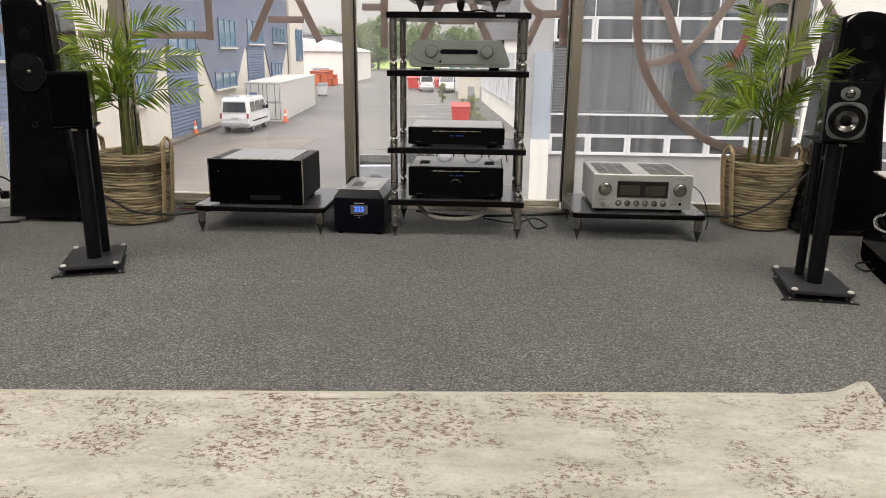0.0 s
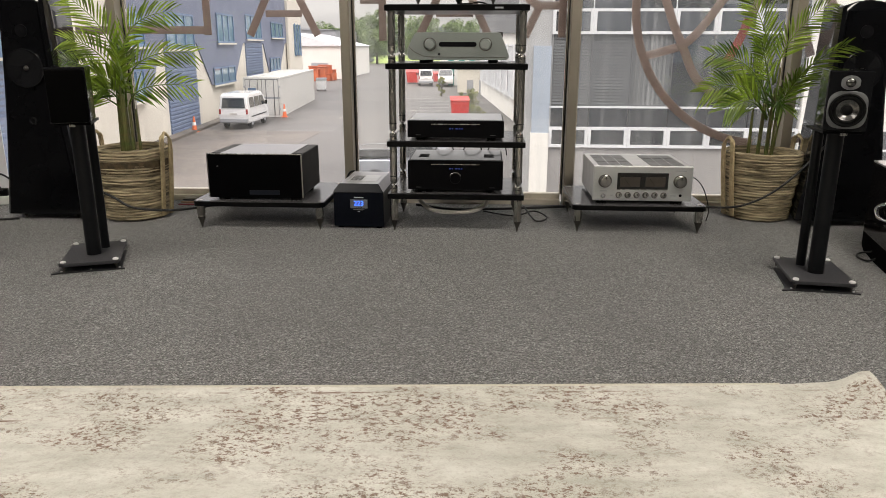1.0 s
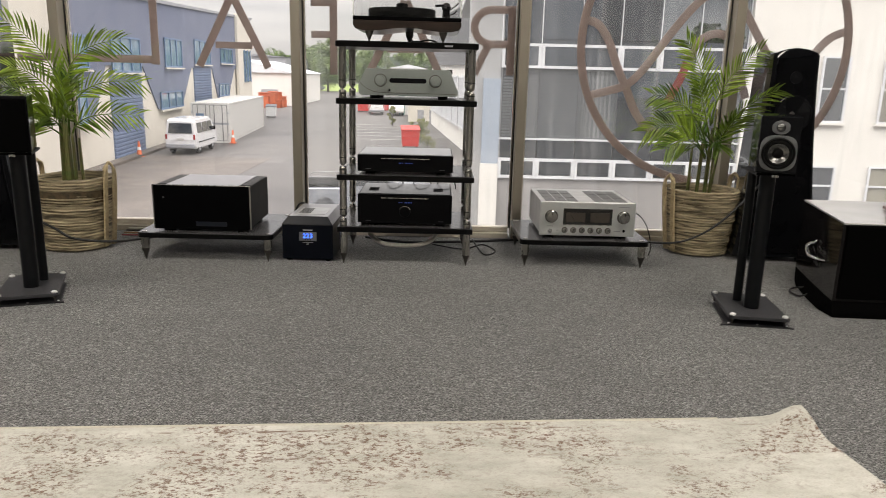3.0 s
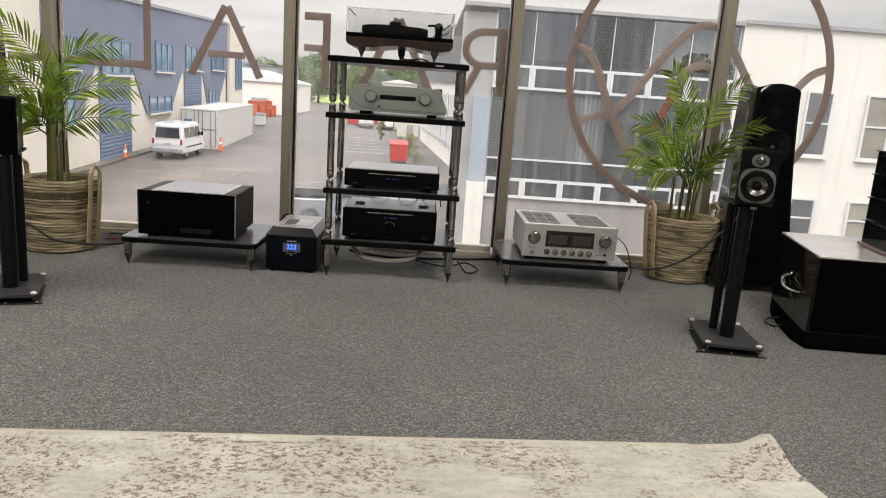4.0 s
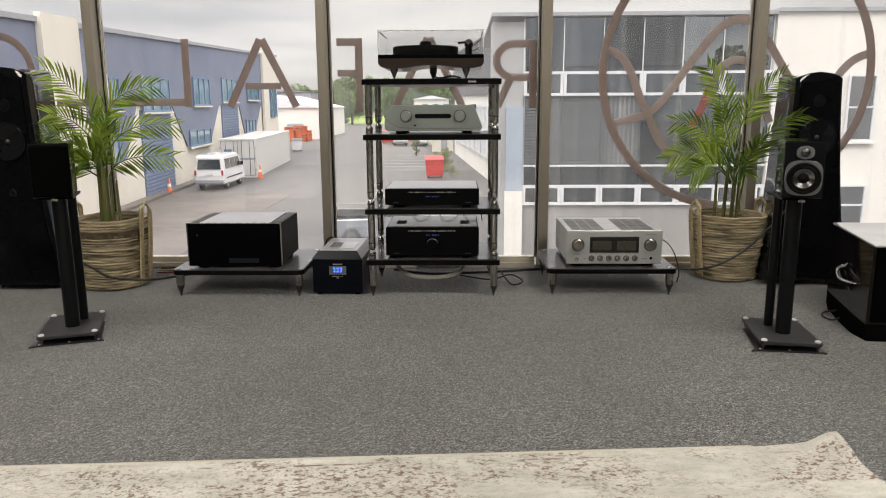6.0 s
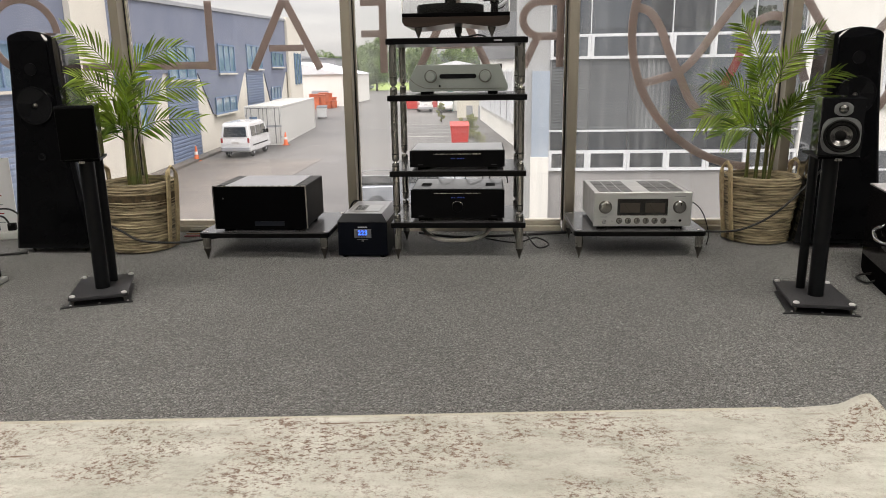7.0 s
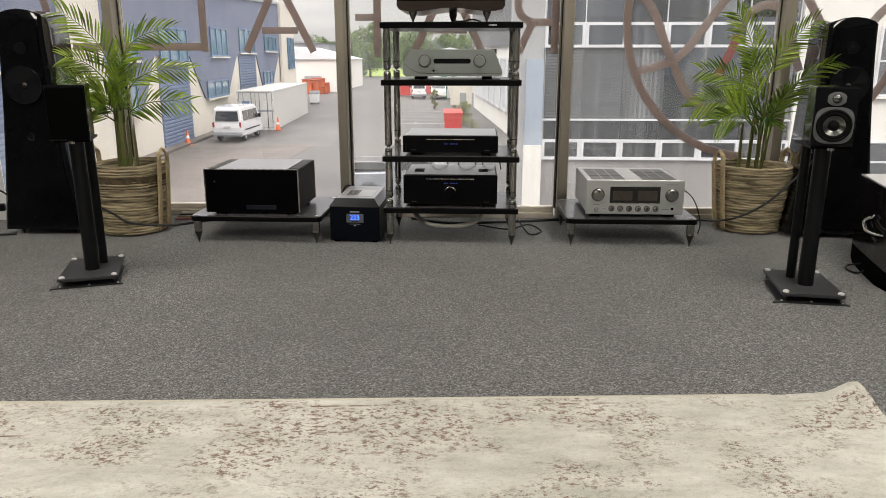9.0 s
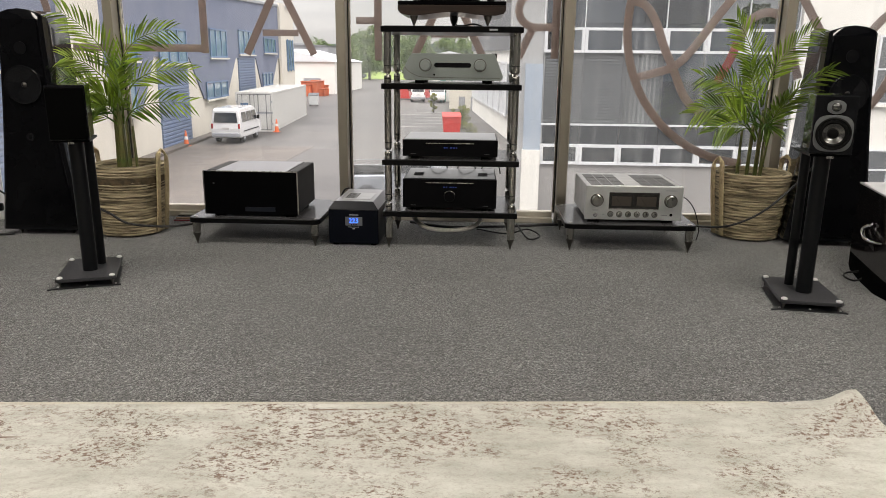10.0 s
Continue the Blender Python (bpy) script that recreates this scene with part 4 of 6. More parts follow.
def build_meter_amplifier():
    a = thing("integrated_amplifier", 0.7605, 3.23, 0.1318, "champagne silver integrated amplifier with twin level meters", "amplifier")
    feet(a, 0.17, 0.06, 0.36, 0.016, 0.026)
    part("body", boxed(-0.214, 0.214, 0.016, 0.42, 0.0165, 0.166, 0.003), "silver_body", a, "warm grey metal case")
    part("faceplate", boxed(-0.2195, 0.2195, 0.0, 0.015, 0.013, 0.171, 0.004, 3), "silver_face", a)
    for cx in (-0.115, 0.115):
        for i in range(3):
            for j in range(3):
                x, y = cx + (i - 1) * 0.052, 0.095 + j * 0.108
                part("vent", boxed(x - 0.0235, x + 0.0235, y - 0.048, y + 0.048, 0.1655, 0.1675), "vent_mesh", a)
    w = part("meter_window", boxed(-0.113, 0.113, -0.002, 0.002, 0.066, 0.141, 0.002), "dark_glass", a)
    for cx in (-0.056, 0.056):
        part("meter_face", boxed(cx - 0.044, cx + 0.044, -0.0032, -0.0022, 0.078, 0.122), "meter", w, "dim amber level meter face")
        nd = BM()
        tube(nd, [(cx, -0.0036, 0.080), (cx - 0.026, -0.0036, 0.116)], 0.0006, 5, 1)
        part("needle", nd, "black_satin", w)
    part("window_frame", prism(BM(), [(-0.115, 0.064), (0.115, 0.064), (0.115, 0.0657), (-0.115, 0.0657)], "y", -0.0025, 0.001), "steel", a)
    for x in (-0.167, 0.165):
        k = BM()
        knob(k, x, 0, 0.103, 0.0245, 0.026)
        ob = part("knob", k, "knob_metal", a)
        bz = BM()
        lathe(bz, [(0.0300, 0.0), (0.0300, -0.002), (0.0268, -0.0025)], (x, 0, 0.103), "y", 32)
        part("knob_ring", bz, "steel_dark", ob, "dark recessed ring")
        part("pointer", boxed(x - 0.0012, x + 0.0012, -0.0275, -0.0255, 0.112, 0.126), "black_satin", ob)
    for i in range(6):
        k = BM()
        x = -0.103 + i * 0.0398
        knob(k, x, 0, 0.040, 0.0105, 0.016, 20)
        ob = part("small_knob", k, "knob_metal", a)
        bz = BM()
        lathe(bz, [(0.0140, 0.0), (0.0140, -0.0015), (0.0118, -0.002)], (x, 0, 0.040), "y", 24)
        part("knob_ring", bz, "steel_dark", ob, "dark recessed ring")
        part("pointer", boxed(x - 0.001, x + 0.001, -0.0175, -0.0155, 0.040, 0.050), "black_satin", ob)
    p = BM()
    lathe(p, [(0.010, 0.0), (0.010, -0.006), (0.008, -0.008)], (-0.172, 0, 0.036), "y", 18)
    part("power_button", p, "chrome", a)
    j = BM()
    lathe(j, [(0.0065, 0.0), (0.0065, -0.0015)], (0.170, 0, 0.040), "y", 14)
    part("headphone_jack", j, "black_satin", a)
    for x0, x1, z0 in ((-0.187, -0.157, 0.056), (0.125, 0.153, 0.037), (0.14, 0.19, 0.150), (-0.14, -0.13, 0.037)):
        part("small_print", boxed(x0, x1, -0.0006, 0.001, z0, z0 + 0.0028), "label_grey", a)


def build_power_amplifier():
    a = thing("power_amplifier", -0.9965, 3.205, 0.1318, "large black power amplifier block with grey top", "power amplifier")
    feet(a, 0.17, 0.06, 0.31, 0.017, 0.026)
    part("body", boxed(-0.216, 0.216, 0.013, 0.36, 0.0175, 0.207, 0.003), "black_satin", a)
    part("faceplate", boxed(-0.2195, 0.2195, 0.0, 0.012, 0.008, 0.2095, 0.004, 3), "black_satin", a)
    part("top_plate", boxed(-0.165, 0.165, 0.014, 0.355, 0.2072, 0.2105, 0.001), "conditioner_grey", a, "grey satin top plate")
    for s in (-1, 1):
        part("top_vent", boxed(*sorted((s * 0.170, s * 0.212)), 0.05, 0.35, 0.2071, 0.209), "grille_dark", a)
        part("edge_trim", boxed(*sorted((s * 0.2155, s * 0.2205)), -0.0015, 0.003, 0.012, 0.2085), "steel", a, "thin bright edge trim")
    part("edge_trim", boxed(-0.219, 0.219, -0.0015, 0.003, 0.2087, 0.2125), "steel", a, "thin bright edge trim")
    part("lower_panel", boxed(-0.03, 0.11, -0.0014, 0.001, 0.024, 0.045), "dim_blue_panel", a, "faint dark blue lower panel")
    part("badge", boxed(-0.176, -0.168, -0.0012, 0.001, 0.150, 0.157), "label_dim", a)


M["dim_blue_panel"] = material("dark_blue_film", (0.002, 0.004, 0.010), (0.003, 0.005, 0.012), 0.3)
build_meter_amplifier()
build_power_amplifier()


def build_conditioner():
    c = thing("power_conditioner", -0.5245, 3.215, 0, "black power conditioner with blue voltage display and grey top", "power conditioner", rz=-1.5)
    w = 0.1165
    for x in (-0.09, 0.09):
        for y in (0.03, 0.33):
            f = BM()
            lathe(f, [(0.014, 0.0), (0.014, 0.009)], (x, y, 0), n=14)
            part("foot", f, "rubber", c)
    part("body", boxed(-w, w, 0.0, 0.37, 0.0095, 0.172, 0.004), "navy_case", c)
    lid = BM()
    a = [(-w, -0.001, 0.1722), (w, -0.001, 0.1722), (w, 0.372, 0.1722), (-w, 0.372, 0.1722)]
    b = [(-w + 0.028, 0.022, 0.205), (w - 0.028, 0.022, 0.205), (w - 0.028, 0.36, 0.205), (-w + 0.028, 0.36, 0.205)]
    va, vb = [lid.verts.new(p) for p in a], [lid.verts.new(p) for p in b]
    lid.faces.new(va[::-1])
    lid.faces.new(vb)
    for i in range(4):
        j = (i + 1) % 4
        lid.faces.new((va[i], va[j], vb[j], vb[i]))
    bmesh.ops.recalc_face_normals(lid, faces=lid.faces[:])
    part("lid", lid, "conditioner_grey", c, "sloped grey metal lid")
    fr = BM()
    q = [fr.verts.new(p) for p in ((-w - 0.0005, -0.003, 0.1722), (w + 0.0005, -0.003, 0.1722), (w - 0.026, 0.021, 0.207), (-w + 0.026, 0.021, 0.207), (-w - 0.0005, 0.0, 0.1722), (w + 0.0005, 0.0, 0.1722), (w - 0.026, 0.024, 0.207), (-w + 0.026, 0.024, 0.207))]
    for f in ((0, 1, 2, 3), (7, 6, 5, 4), (0, 4, 5, 1), (1, 5, 6, 2), (2, 6, 7, 3), (3, 7, 4, 0)):
        fr.faces.new([q[k] for k in f])
    part("front_slope", fr, "navy_case", c, "dark navy sloping front edge")
    part("grille_plate", boxed(-0.068, 0.068, 0.08, 0.25, 0.2052, 0.2072, 0.001), "conditioner_plate", c)
    for i in range(9):
        x = -0.056 + i * 0.006
        part("grille_slot", boxed(x, x + 0.0035, 0.10, 0.23, 0.2073, 0.2079), "grille_dark", c)
    d = part("display", boxed(-0.038, 0.042, -0.0018, 0.001, 0.096, 0.137, 0.001), "driver_ring", c, "grey display window with blue digits")
    words("223", 0.031, "digit_glow", d, pose(0.002, -0.0034, 0.119, 90, 0, 0), "digits")
    for i in range(3):
        part("indicator", boxed(-0.012 + i * 0.011, -0.006 + i * 0.011, -0.0024, -0.0019, 0.099, 0.103), "black_gloss", d)
    part("maker_bar", boxed(-0.02, 0.024, -0.0008, 0.001, 0.144, 0.149), "label_grey", c)
    part("small_print", boxed(-0.024, 0.026, -0.0008, 0.001, 0.088, 0.0895), "label_grey", c)
    part("switch_mark", boxed(-0.004, 0.006, -0.0008, 0.001, 0.079, 0.083), "label_grey", c)


build_conditioner()

# ---- loudspeakers ----


def driver(parent, name, x, y, z, r, surround, cone, cap):
    """A cone driver facing -y."""
    ring = BM()
    lathe(ring, [(r * 1.20, y), (r * 1.20, y - 0.009), (r * 1.12, y - 0.0115), (r * 1.03, y - 0.0105), (r * 1.0, y - 0.006)], (x, 0, z), "y", 40, False)
    d = part(name, ring, surround, parent)
    su = BM()
    lathe(su, [(r * 1.0, y - 0.0062), (r * 0.96, y - 0.010), (r * 0.85, y - 0.0110), (r * 0.74, y - 0.0075)], (x, 0, z), "y", 40, False)
    part("surround", su, "rubber", d)
    co = BM()
    lathe(co, [(r * 0.75, y - 0.0085), (r * 0.55, y - 0.0045), (r * 0.38, y - 0.0006), (r * 0.02, y - 0.0004)], (x, 0, z), "y", 40, False)
    part("cone", co, cone, d)
    ca = BM()
    lathe(ca, [(r * 0.38, y - 0.0012), (r * 0.34, y - 0.0055), (r * 0.2, y - 0.0082), (0.001, y - 0.009)], (x, 0, z), "y", 32)
    part("dust_cap", ca, cap, d)
    return d


def build_stand_speaker(x, y, rz, turn, lit):
    """A stand-mount loudspeaker on its two-pillar stand."""
    top = 0.552
    st = thing("speaker_stand", x, y, 0, "black steel speaker stand with two pillars and a bolted base plate", "speaker stand", "speaker stands", rz=rz)
    w, d = 0.105, 0.152
    part("base_plate", prism(BM(), [(-0.1, d), (0.1, d), (w, -d + 0.01), (w - 0.01, -d), (-w + 0.01, -d), (-w, -d + 0.01)], "z", 0.028, 0.040, 0.002), "stand_paint", st)
    for bx, by in ((-0.090, -0.136), (0.090, -0.136), (-0.089, 0.136), (0.089, 0.136)):
        bo = BM()
        lathe(bo, [(0.0105, 0.0402), (0.0105, 0.0445), (0.007, 0.047)], (bx, by, 0), n=16)
        part("bolt", bo, "bolt_bright", st)
        sp = BM()
        spike(sp, bx, by, 0.006, 0.028, 0.008)
        part("spike", sp, "steel_dark", st)
    p = BM()
    lathe(p, [(0.027, 0.0405), (0.027, top - 0.012)], (0.002, -0.028, 0), n=24)
    part("front_pillar", p, "pillar_black", st)
    p = BM()
    lathe(p, [(0.0165, 0.0405), (0.0165, top - 0.012)], (-0.026 if rz < 0 else 0.032, 0.060, 0), n=20)
    part("rear_pillar", p, "pillar_black", st)
    part("top_plate", boxed(-0.06, 0.06, -0.10, 0.10, top - 0.0118, top - 0.003, 0.001), "black_satin", st)
    part("top_lug", boxed(-0.01, 0.01, -0.115, -0.108, top - 0.016, top - 0.008), "steel", st)
    sp = thing("bookshelf_speaker", x + (0.018 if lit else -0.005), y - (0.0 if lit else 0.01), top - 0.003, "small gloss black two-way bookshelf speaker on a stand", "loudspeaker", "bookshelf speakers", rz=turn)
    part("cabinet", boxed(-0.0655, 0.0655, -0.115, 0.10, 0.001, 0.196, 0.004), "black_gloss", sp)
    part("front_baffle", boxed(-0.0645, 0.0645, -0.120, -0.1155, 0.003, 0.194, 0.002), "black_gloss", sp)
    if lit:
        tw = BM()
        prism(tw, arc(0, 0, 0.030, 0.023, 22, 158, 8) + arc(0, 0, 0.030, 0.023, 202, 338, 8), "y", -0.1235, -0.1202, 0.001)
        bmesh.ops.translate(tw, verts=tw.verts[:], vec=(0.0, 0, 0.158))
        t = part("tweeter", tw, "driver_ring", sp, "grey tweeter plate with bright dome")
        dm = BM()
        lathe(dm, [(0.015, -0.1236), (0.014, -0.127), (0.010, -0.130), (0.004, -0.132), (0.001, -0.1322)], (0, 0, 0.158), "y", 24)
        part("dome", dm, "cone_silver", t)
        plate = BM()
        prism(plate, [(0.0595 * math.copysign(abs(math.cos(a)) ** 0.62, math.cos(a)), 0.0605 * math.copysign(abs(math.sin(a)) ** 0.62, math.sin(a))) for a in (2 * math.pi * i / 40 for i in range(40))], "y", -0.1232, -0.1202, 0.001)
        bmesh.ops.translate(plate, verts=plate.verts[:], vec=(0.0, 0, 0.071))
        part("woofer_plate", plate, "driver_ring", sp)
        driver(sp, "woofer", 0.0, -0.1234, 0.071, 0.045, "rubber", "cone_silver", "rubber")
    else:
        part("grille_cloth", boxed(-0.062, 0.062, -0.1285, -0.1205, 0.006, 0.187, 0.004), "grille_cloth", sp, "black cloth front grille")
    mat_ob = thing("floor_plate", x, y, 0, "thin black steel floor plate under the speaker stand", "floor plate", "floor plates", rz=rz)
    part("plate", prism(BM(), [(-0.133, -0.15), (-0.10, -0.142), (0.10, -0.142), (0.120, -0.147), (0.108, -0.115), (0.10, 0.12), (-0.10, 0.12), (-0.115, -0.115)], "z", 0.0005, 0.0055), "stand_paint", mat_ob)
    for bx in (-0.1, 0.0, 0.1):
        bo = BM()
        lathe(bo, [(0.0042, 0.0056), (0.0042, 0.008), (0.002, 0.009)], (bx, -0.131, 0), n=12)
        part("stud", bo, "bolt_bright", mat_ob)


M["grille_cloth"] = material("black_grille_cloth", (0.0012, 0.0012, 0.0012), (0.002, 0.002, 0.002), 0.9, spec=0.03, scale=300, bump=0.4, bump_scale=500)
build_stand_speaker(1.245, 2.561, -7.7, -17.5, True)
build_stand_speaker(-1.466, 2.624, 20.5, 24.0, False)


def build_tower(x, y, rz, z1, label):
    """A flared floor-standing loudspeaker with an arched top, front face towards -y, front foot line at the origin."""
    t = thing("floorstanding_speaker", x, y, 0, label, "loudspeaker", "floorstanding speakers", rz=rz)
    z0 = 0.028

    def half(f):
        return 0.106 + 0.092 * (1 - f) ** 1.6

    bm = BM()
    rows = []
    for k in range(17):
        f = k / 16
        w, wr, d, fr = half(f), 0.072 + 0.048 * (1 - f), 0.34 - 0.03 * f, 0.02 * f ** 1.5
        lift = 0.024 * f ** 12
        ring = ((-w + 0.014, 0), (-w * 0.5, 0), (0, 0), (w * 0.5, 0), (w - 0.014, 0), (w, 0.012), (w - 0.003, 0.035), (wr, d - 0.02), (wr - 0.02, d), (-wr + 0.02, d), (-wr, d - 0.02), (-w + 0.003, 0.035), (-w, 0.012))
        rows.append([bm.verts.new((px, py + fr, z0 + (z1 - z0) * f + lift * (1 - (px / w) ** 2))) for px, py in ring])
    n = len(rows[0])
    rows.append([bm.verts.new((v.co.x * 0.93, 0.03 + (v.co.y - 0.03) * 0.95 + 0.004, v.co.z + 0.008)) for v in rows[-1]])
    for q, r in zip(rows, rows[1:]):
        for i in range(n):
            bm.faces.new((q[i], q[(i + 1) % n], r[(i + 1) % n], r[i])).smooth = True
    bm.faces.new(rows[0][::-1])
    bm.faces.new(rows[-1])
    bmesh.ops.recalc_face_normals(bm, faces=bm.faces[:])
    part("cabinet", bm, "tower_gloss", t)
    for px in (-0.13, 0.13):
        for py in (0.04, 0.29):
            s = BM()
            spike(s, px, py, 0.0, 0.0275, 0.013)
            part("spike", s, "steel_dark", t)

    def front_y(z):
        return 0.02 * ((z - z0) / (z1 - z0)) ** 1.5 - 0.001
    bf = BM()
    vs = []
    for k in range(9):
        z = 0.05 + (z1 - 0.065) * k / 8
        f = (z - z0) / (z1 - z0)
        w = half(f) - 0.022
        vs.append((bf.verts.new((-w, front_y(z) - 0.001, z)), bf.verts.new((w, front_y(z) - 0.001, z))))
    for a, b in zip(vs, vs[1:]):
        bf.faces.new((a[0], a[1], b[1], b[0]))
    geo = bmesh.ops.extrude_face_region(bf, geom=bf.faces[:])
    bmesh.ops.translate(bf, verts=[v for v in geo["geom"] if isinstance(v, bmesh.types.BMVert)], vec=(0, -0.005, 0))
    bmesh.ops.recalc_face_normals(bf, faces=bf.faces[:])
    part("front_baffle", bf, "tower_front", t)
    wg = BM()
    yy = front_y(0.715) - 0.005
    lathe(wg, [(0.088, yy), (0.088, yy - 0.014), (0.083, yy - 0.016), (0.076, yy - 0.014), (0.03, yy - 0.002), (0.012, yy - 0.001)], (0, 0, 0.715), "y", 40)
    w = part("horn_driver", wg, "black_gloss", t)
    pl = BM()
    lathe(pl, [(0.012, yy - 0.001), (0.009, yy - 0.008), (0.004, yy - 0.011), (0.001, yy - 0.012)], (0, 0, 0.715), "y", 20)
    part("phase_plug", pl, "steel_dark", w)
    tz = 0.88
    tw = BM()
    lathe(tw, [(0.028, front_y(tz) - 0.005), (0.028, front_y(tz) - 0.010), (0.014, front_y(tz) - 0.009), (0.001, front_y(tz) - 0.012)], (0, 0, tz), "y", 28)
    part("tweeter", tw, "cone_black", t)
    bz = 0.475
    bd = BM()
    lathe(bd, [(0.018, front_y(bz) - 0.005), (0.018, front_y(bz) - 0.009), (0.014, front_y(bz) - 0.010), (0.010, front_y(bz) - 0.006)], (0, 0, bz), "y", 24)
    part("badge", bd, "cone_black", t)
    return t


build_tower(-2.061, 3.29, 1.0, 1.022, "tall flared gloss black floorstanding loudspeaker beside a potted palm")
build_tower(1.716, 3.39, -1.0, 0.982, "tall flared gloss black floorstanding loudspeaker behind a small speaker")


def build_subwoofer():
    s = thing("bass_cabinet", 1.563, 2.57, 0, "low gloss black bass cabinet with a chrome crescent handle", "loudspeaker", rz=-3.0)
    h = 0.362
    foot = [(0.0, -0.045), (0.26, -0.06), (0.54, -0.045), (0.625, 0.2), (0.615, 0.53), (0.35, 0.545), (0.095, 0.535), (0.025, 0.42), (-0.02, 0.25), (-0.042, 0.09)]
    body = [(0.0, 0.0), (0.26, 0.0), (0.52, 0.0), (0.55, 0.2), (0.60, 0.52), (0.35, 0.52), (0.085, 0.52), (0.069, 0.42), (0.041, 0.25), (0.015, 0.09)]
    for nm, mat, levels in (("base", "grille_cloth", ((0.0, 0.42), (0.010, 0.45), (0.025, 0.36), (0.045, 0.18), (0.060, 0.05))),
                            ("cabinet", "sub_gloss", ((0.0605, 0.05), (0.08, 0.01), (0.18, 0.0), (h - 0.008, 0.0)))):
        bm = BM()
        rows = [[bm.verts.new((q[0] + (p[0] - q[0]) * f, q[1] + (p[1] - q[1]) * f, z)) for p, q in zip(foot, body)] for z, f in levels]
        for q, r in zip(rows, rows[1:]):
            for i in range(10):
                bm.faces.new((q[i], q[(i + 1) % 10], r[(i + 1) % 10], r[i])).smooth = True
        bm.faces.new(rows[0][::-1])
        bm.faces.new(rows[-1])
        bmesh.ops.recalc_face_normals(bm, faces=bm.faces[:])
        part(nm, bm, mat, s)
    part("front_panel", boxed(0.016, 0.506, -0.010, -0.001, 0.070, h - 0.014, 0.003), "grille_cloth", s, "black cloth front panel")
    part("top_panel", prism(BM(), [(-0.002, -0.010), (0.522, -0.010), (0.602, 0.522), (0.083, 0.522)], "z", h - 0.0075, h, 0.002), "top_sky_gloss", s, "glossy top panel, paled by a painted window reflection")
    slope = 0.085 / 0.52

    def on_side(v, z, out):
        return (slope * v - out, v, z)
    hd = BM()
    tube(hd, [on_side(*q) for q in ((0.262, 0.238, 0.004), (0.266, 0.226, 0.012), (0.285, 0.222, 0.016), (0.322, 0.204, 0.020), (0.306, 0.186, 0.026), (0.262, 0.178, 0.030), (0.205, 0.178, 0.026), (0.150, 0.181, 0.010), (0.138, 0.182, 0.001))], lambda f: 0.0035 + 0.0045 * math.sin(math.pi * min(1, f * 1.05)), 10)
    part("crescent_handle", hd, "chrome", s, "curved chrome handle")
    cup = BM()
    prism(cup, [(0.318, 0.200), (0.322, 0.178), (0.300, 0.158), (0.262, 0.142), (0.205, 0.138), (0.212, 0.150), (0.250, 0.170), (0.290, 0.184)], "x", -0.004, 0.001)
    for v in cup.verts:
        v.co.x += slope * v.co.y
    part("handle_cup", cup, "chrome", s, "chrome recess plate")


M["sub_gloss"] = material("black_polished_lacquer", (0.006, 0.005, 0.005), (0.008, 0.007, 0.007), 0.07, scale=5, spec=0.27)
# pale base colour stands in for the bright window reflected on this top
M["top_sky_gloss"] = material("reflected_sky_gloss_top", (0.56, 0.545, 0.54), (0.61, 0.595, 0.59), 0.16, spec=0.8, coat=0.6)
build_subwoofer()


def build_component_tower():
    """Stacked gear on the bass cabinet, seen at its edge."""
    g = thing("stacked_component", 1.87, 2.66, 0.3655, "dark stacked component with bright metal edges on the bass cabinet", "hi-fi component", rz=-8.0)
    part("base_strip", boxed(-0.01, 0.30, -0.03, 0.22, 0.0, 0.012, 0.002), "pink_strip", g, "dull pink base strip")
    for i in range(4):
        z = 0.013 + i * 0.095
        part("case", boxed(0.0, 0.29, -0.02, 0.21, z, z + 0.088, 0.003), "black_gloss", g)
        part("edge_strip", boxed(-0.006, 0.296, -0.026, 0.216, z + 0.0885, z + 0.0945, 0.001), "chrome", g, "bright metal edge strip")


M["pink_strip"] = material("dull_pink_wood", (0.30, 0.20, 0.20), (0.25, 0.17, 0.17), 0.5)
build_component_tower()


def build_left_box():
    g = thing("small_component", -2.10, 2.70, 0, "low black component on a bright metal base plate", "hi-fi component", rz=8)
    part("base_plate", boxed(-0.26, 0.125, -0.06, 0.10, 0.002, 0.022, 0.003), "silver_face", g, "bright silver base plate")
    part("case", boxed(-0.26, 0.105, -0.05, 0.09, 0.0225, 0.14, 0.003), "black_satin", g)


build_left_box()

# ---- palms in straw baskets ----


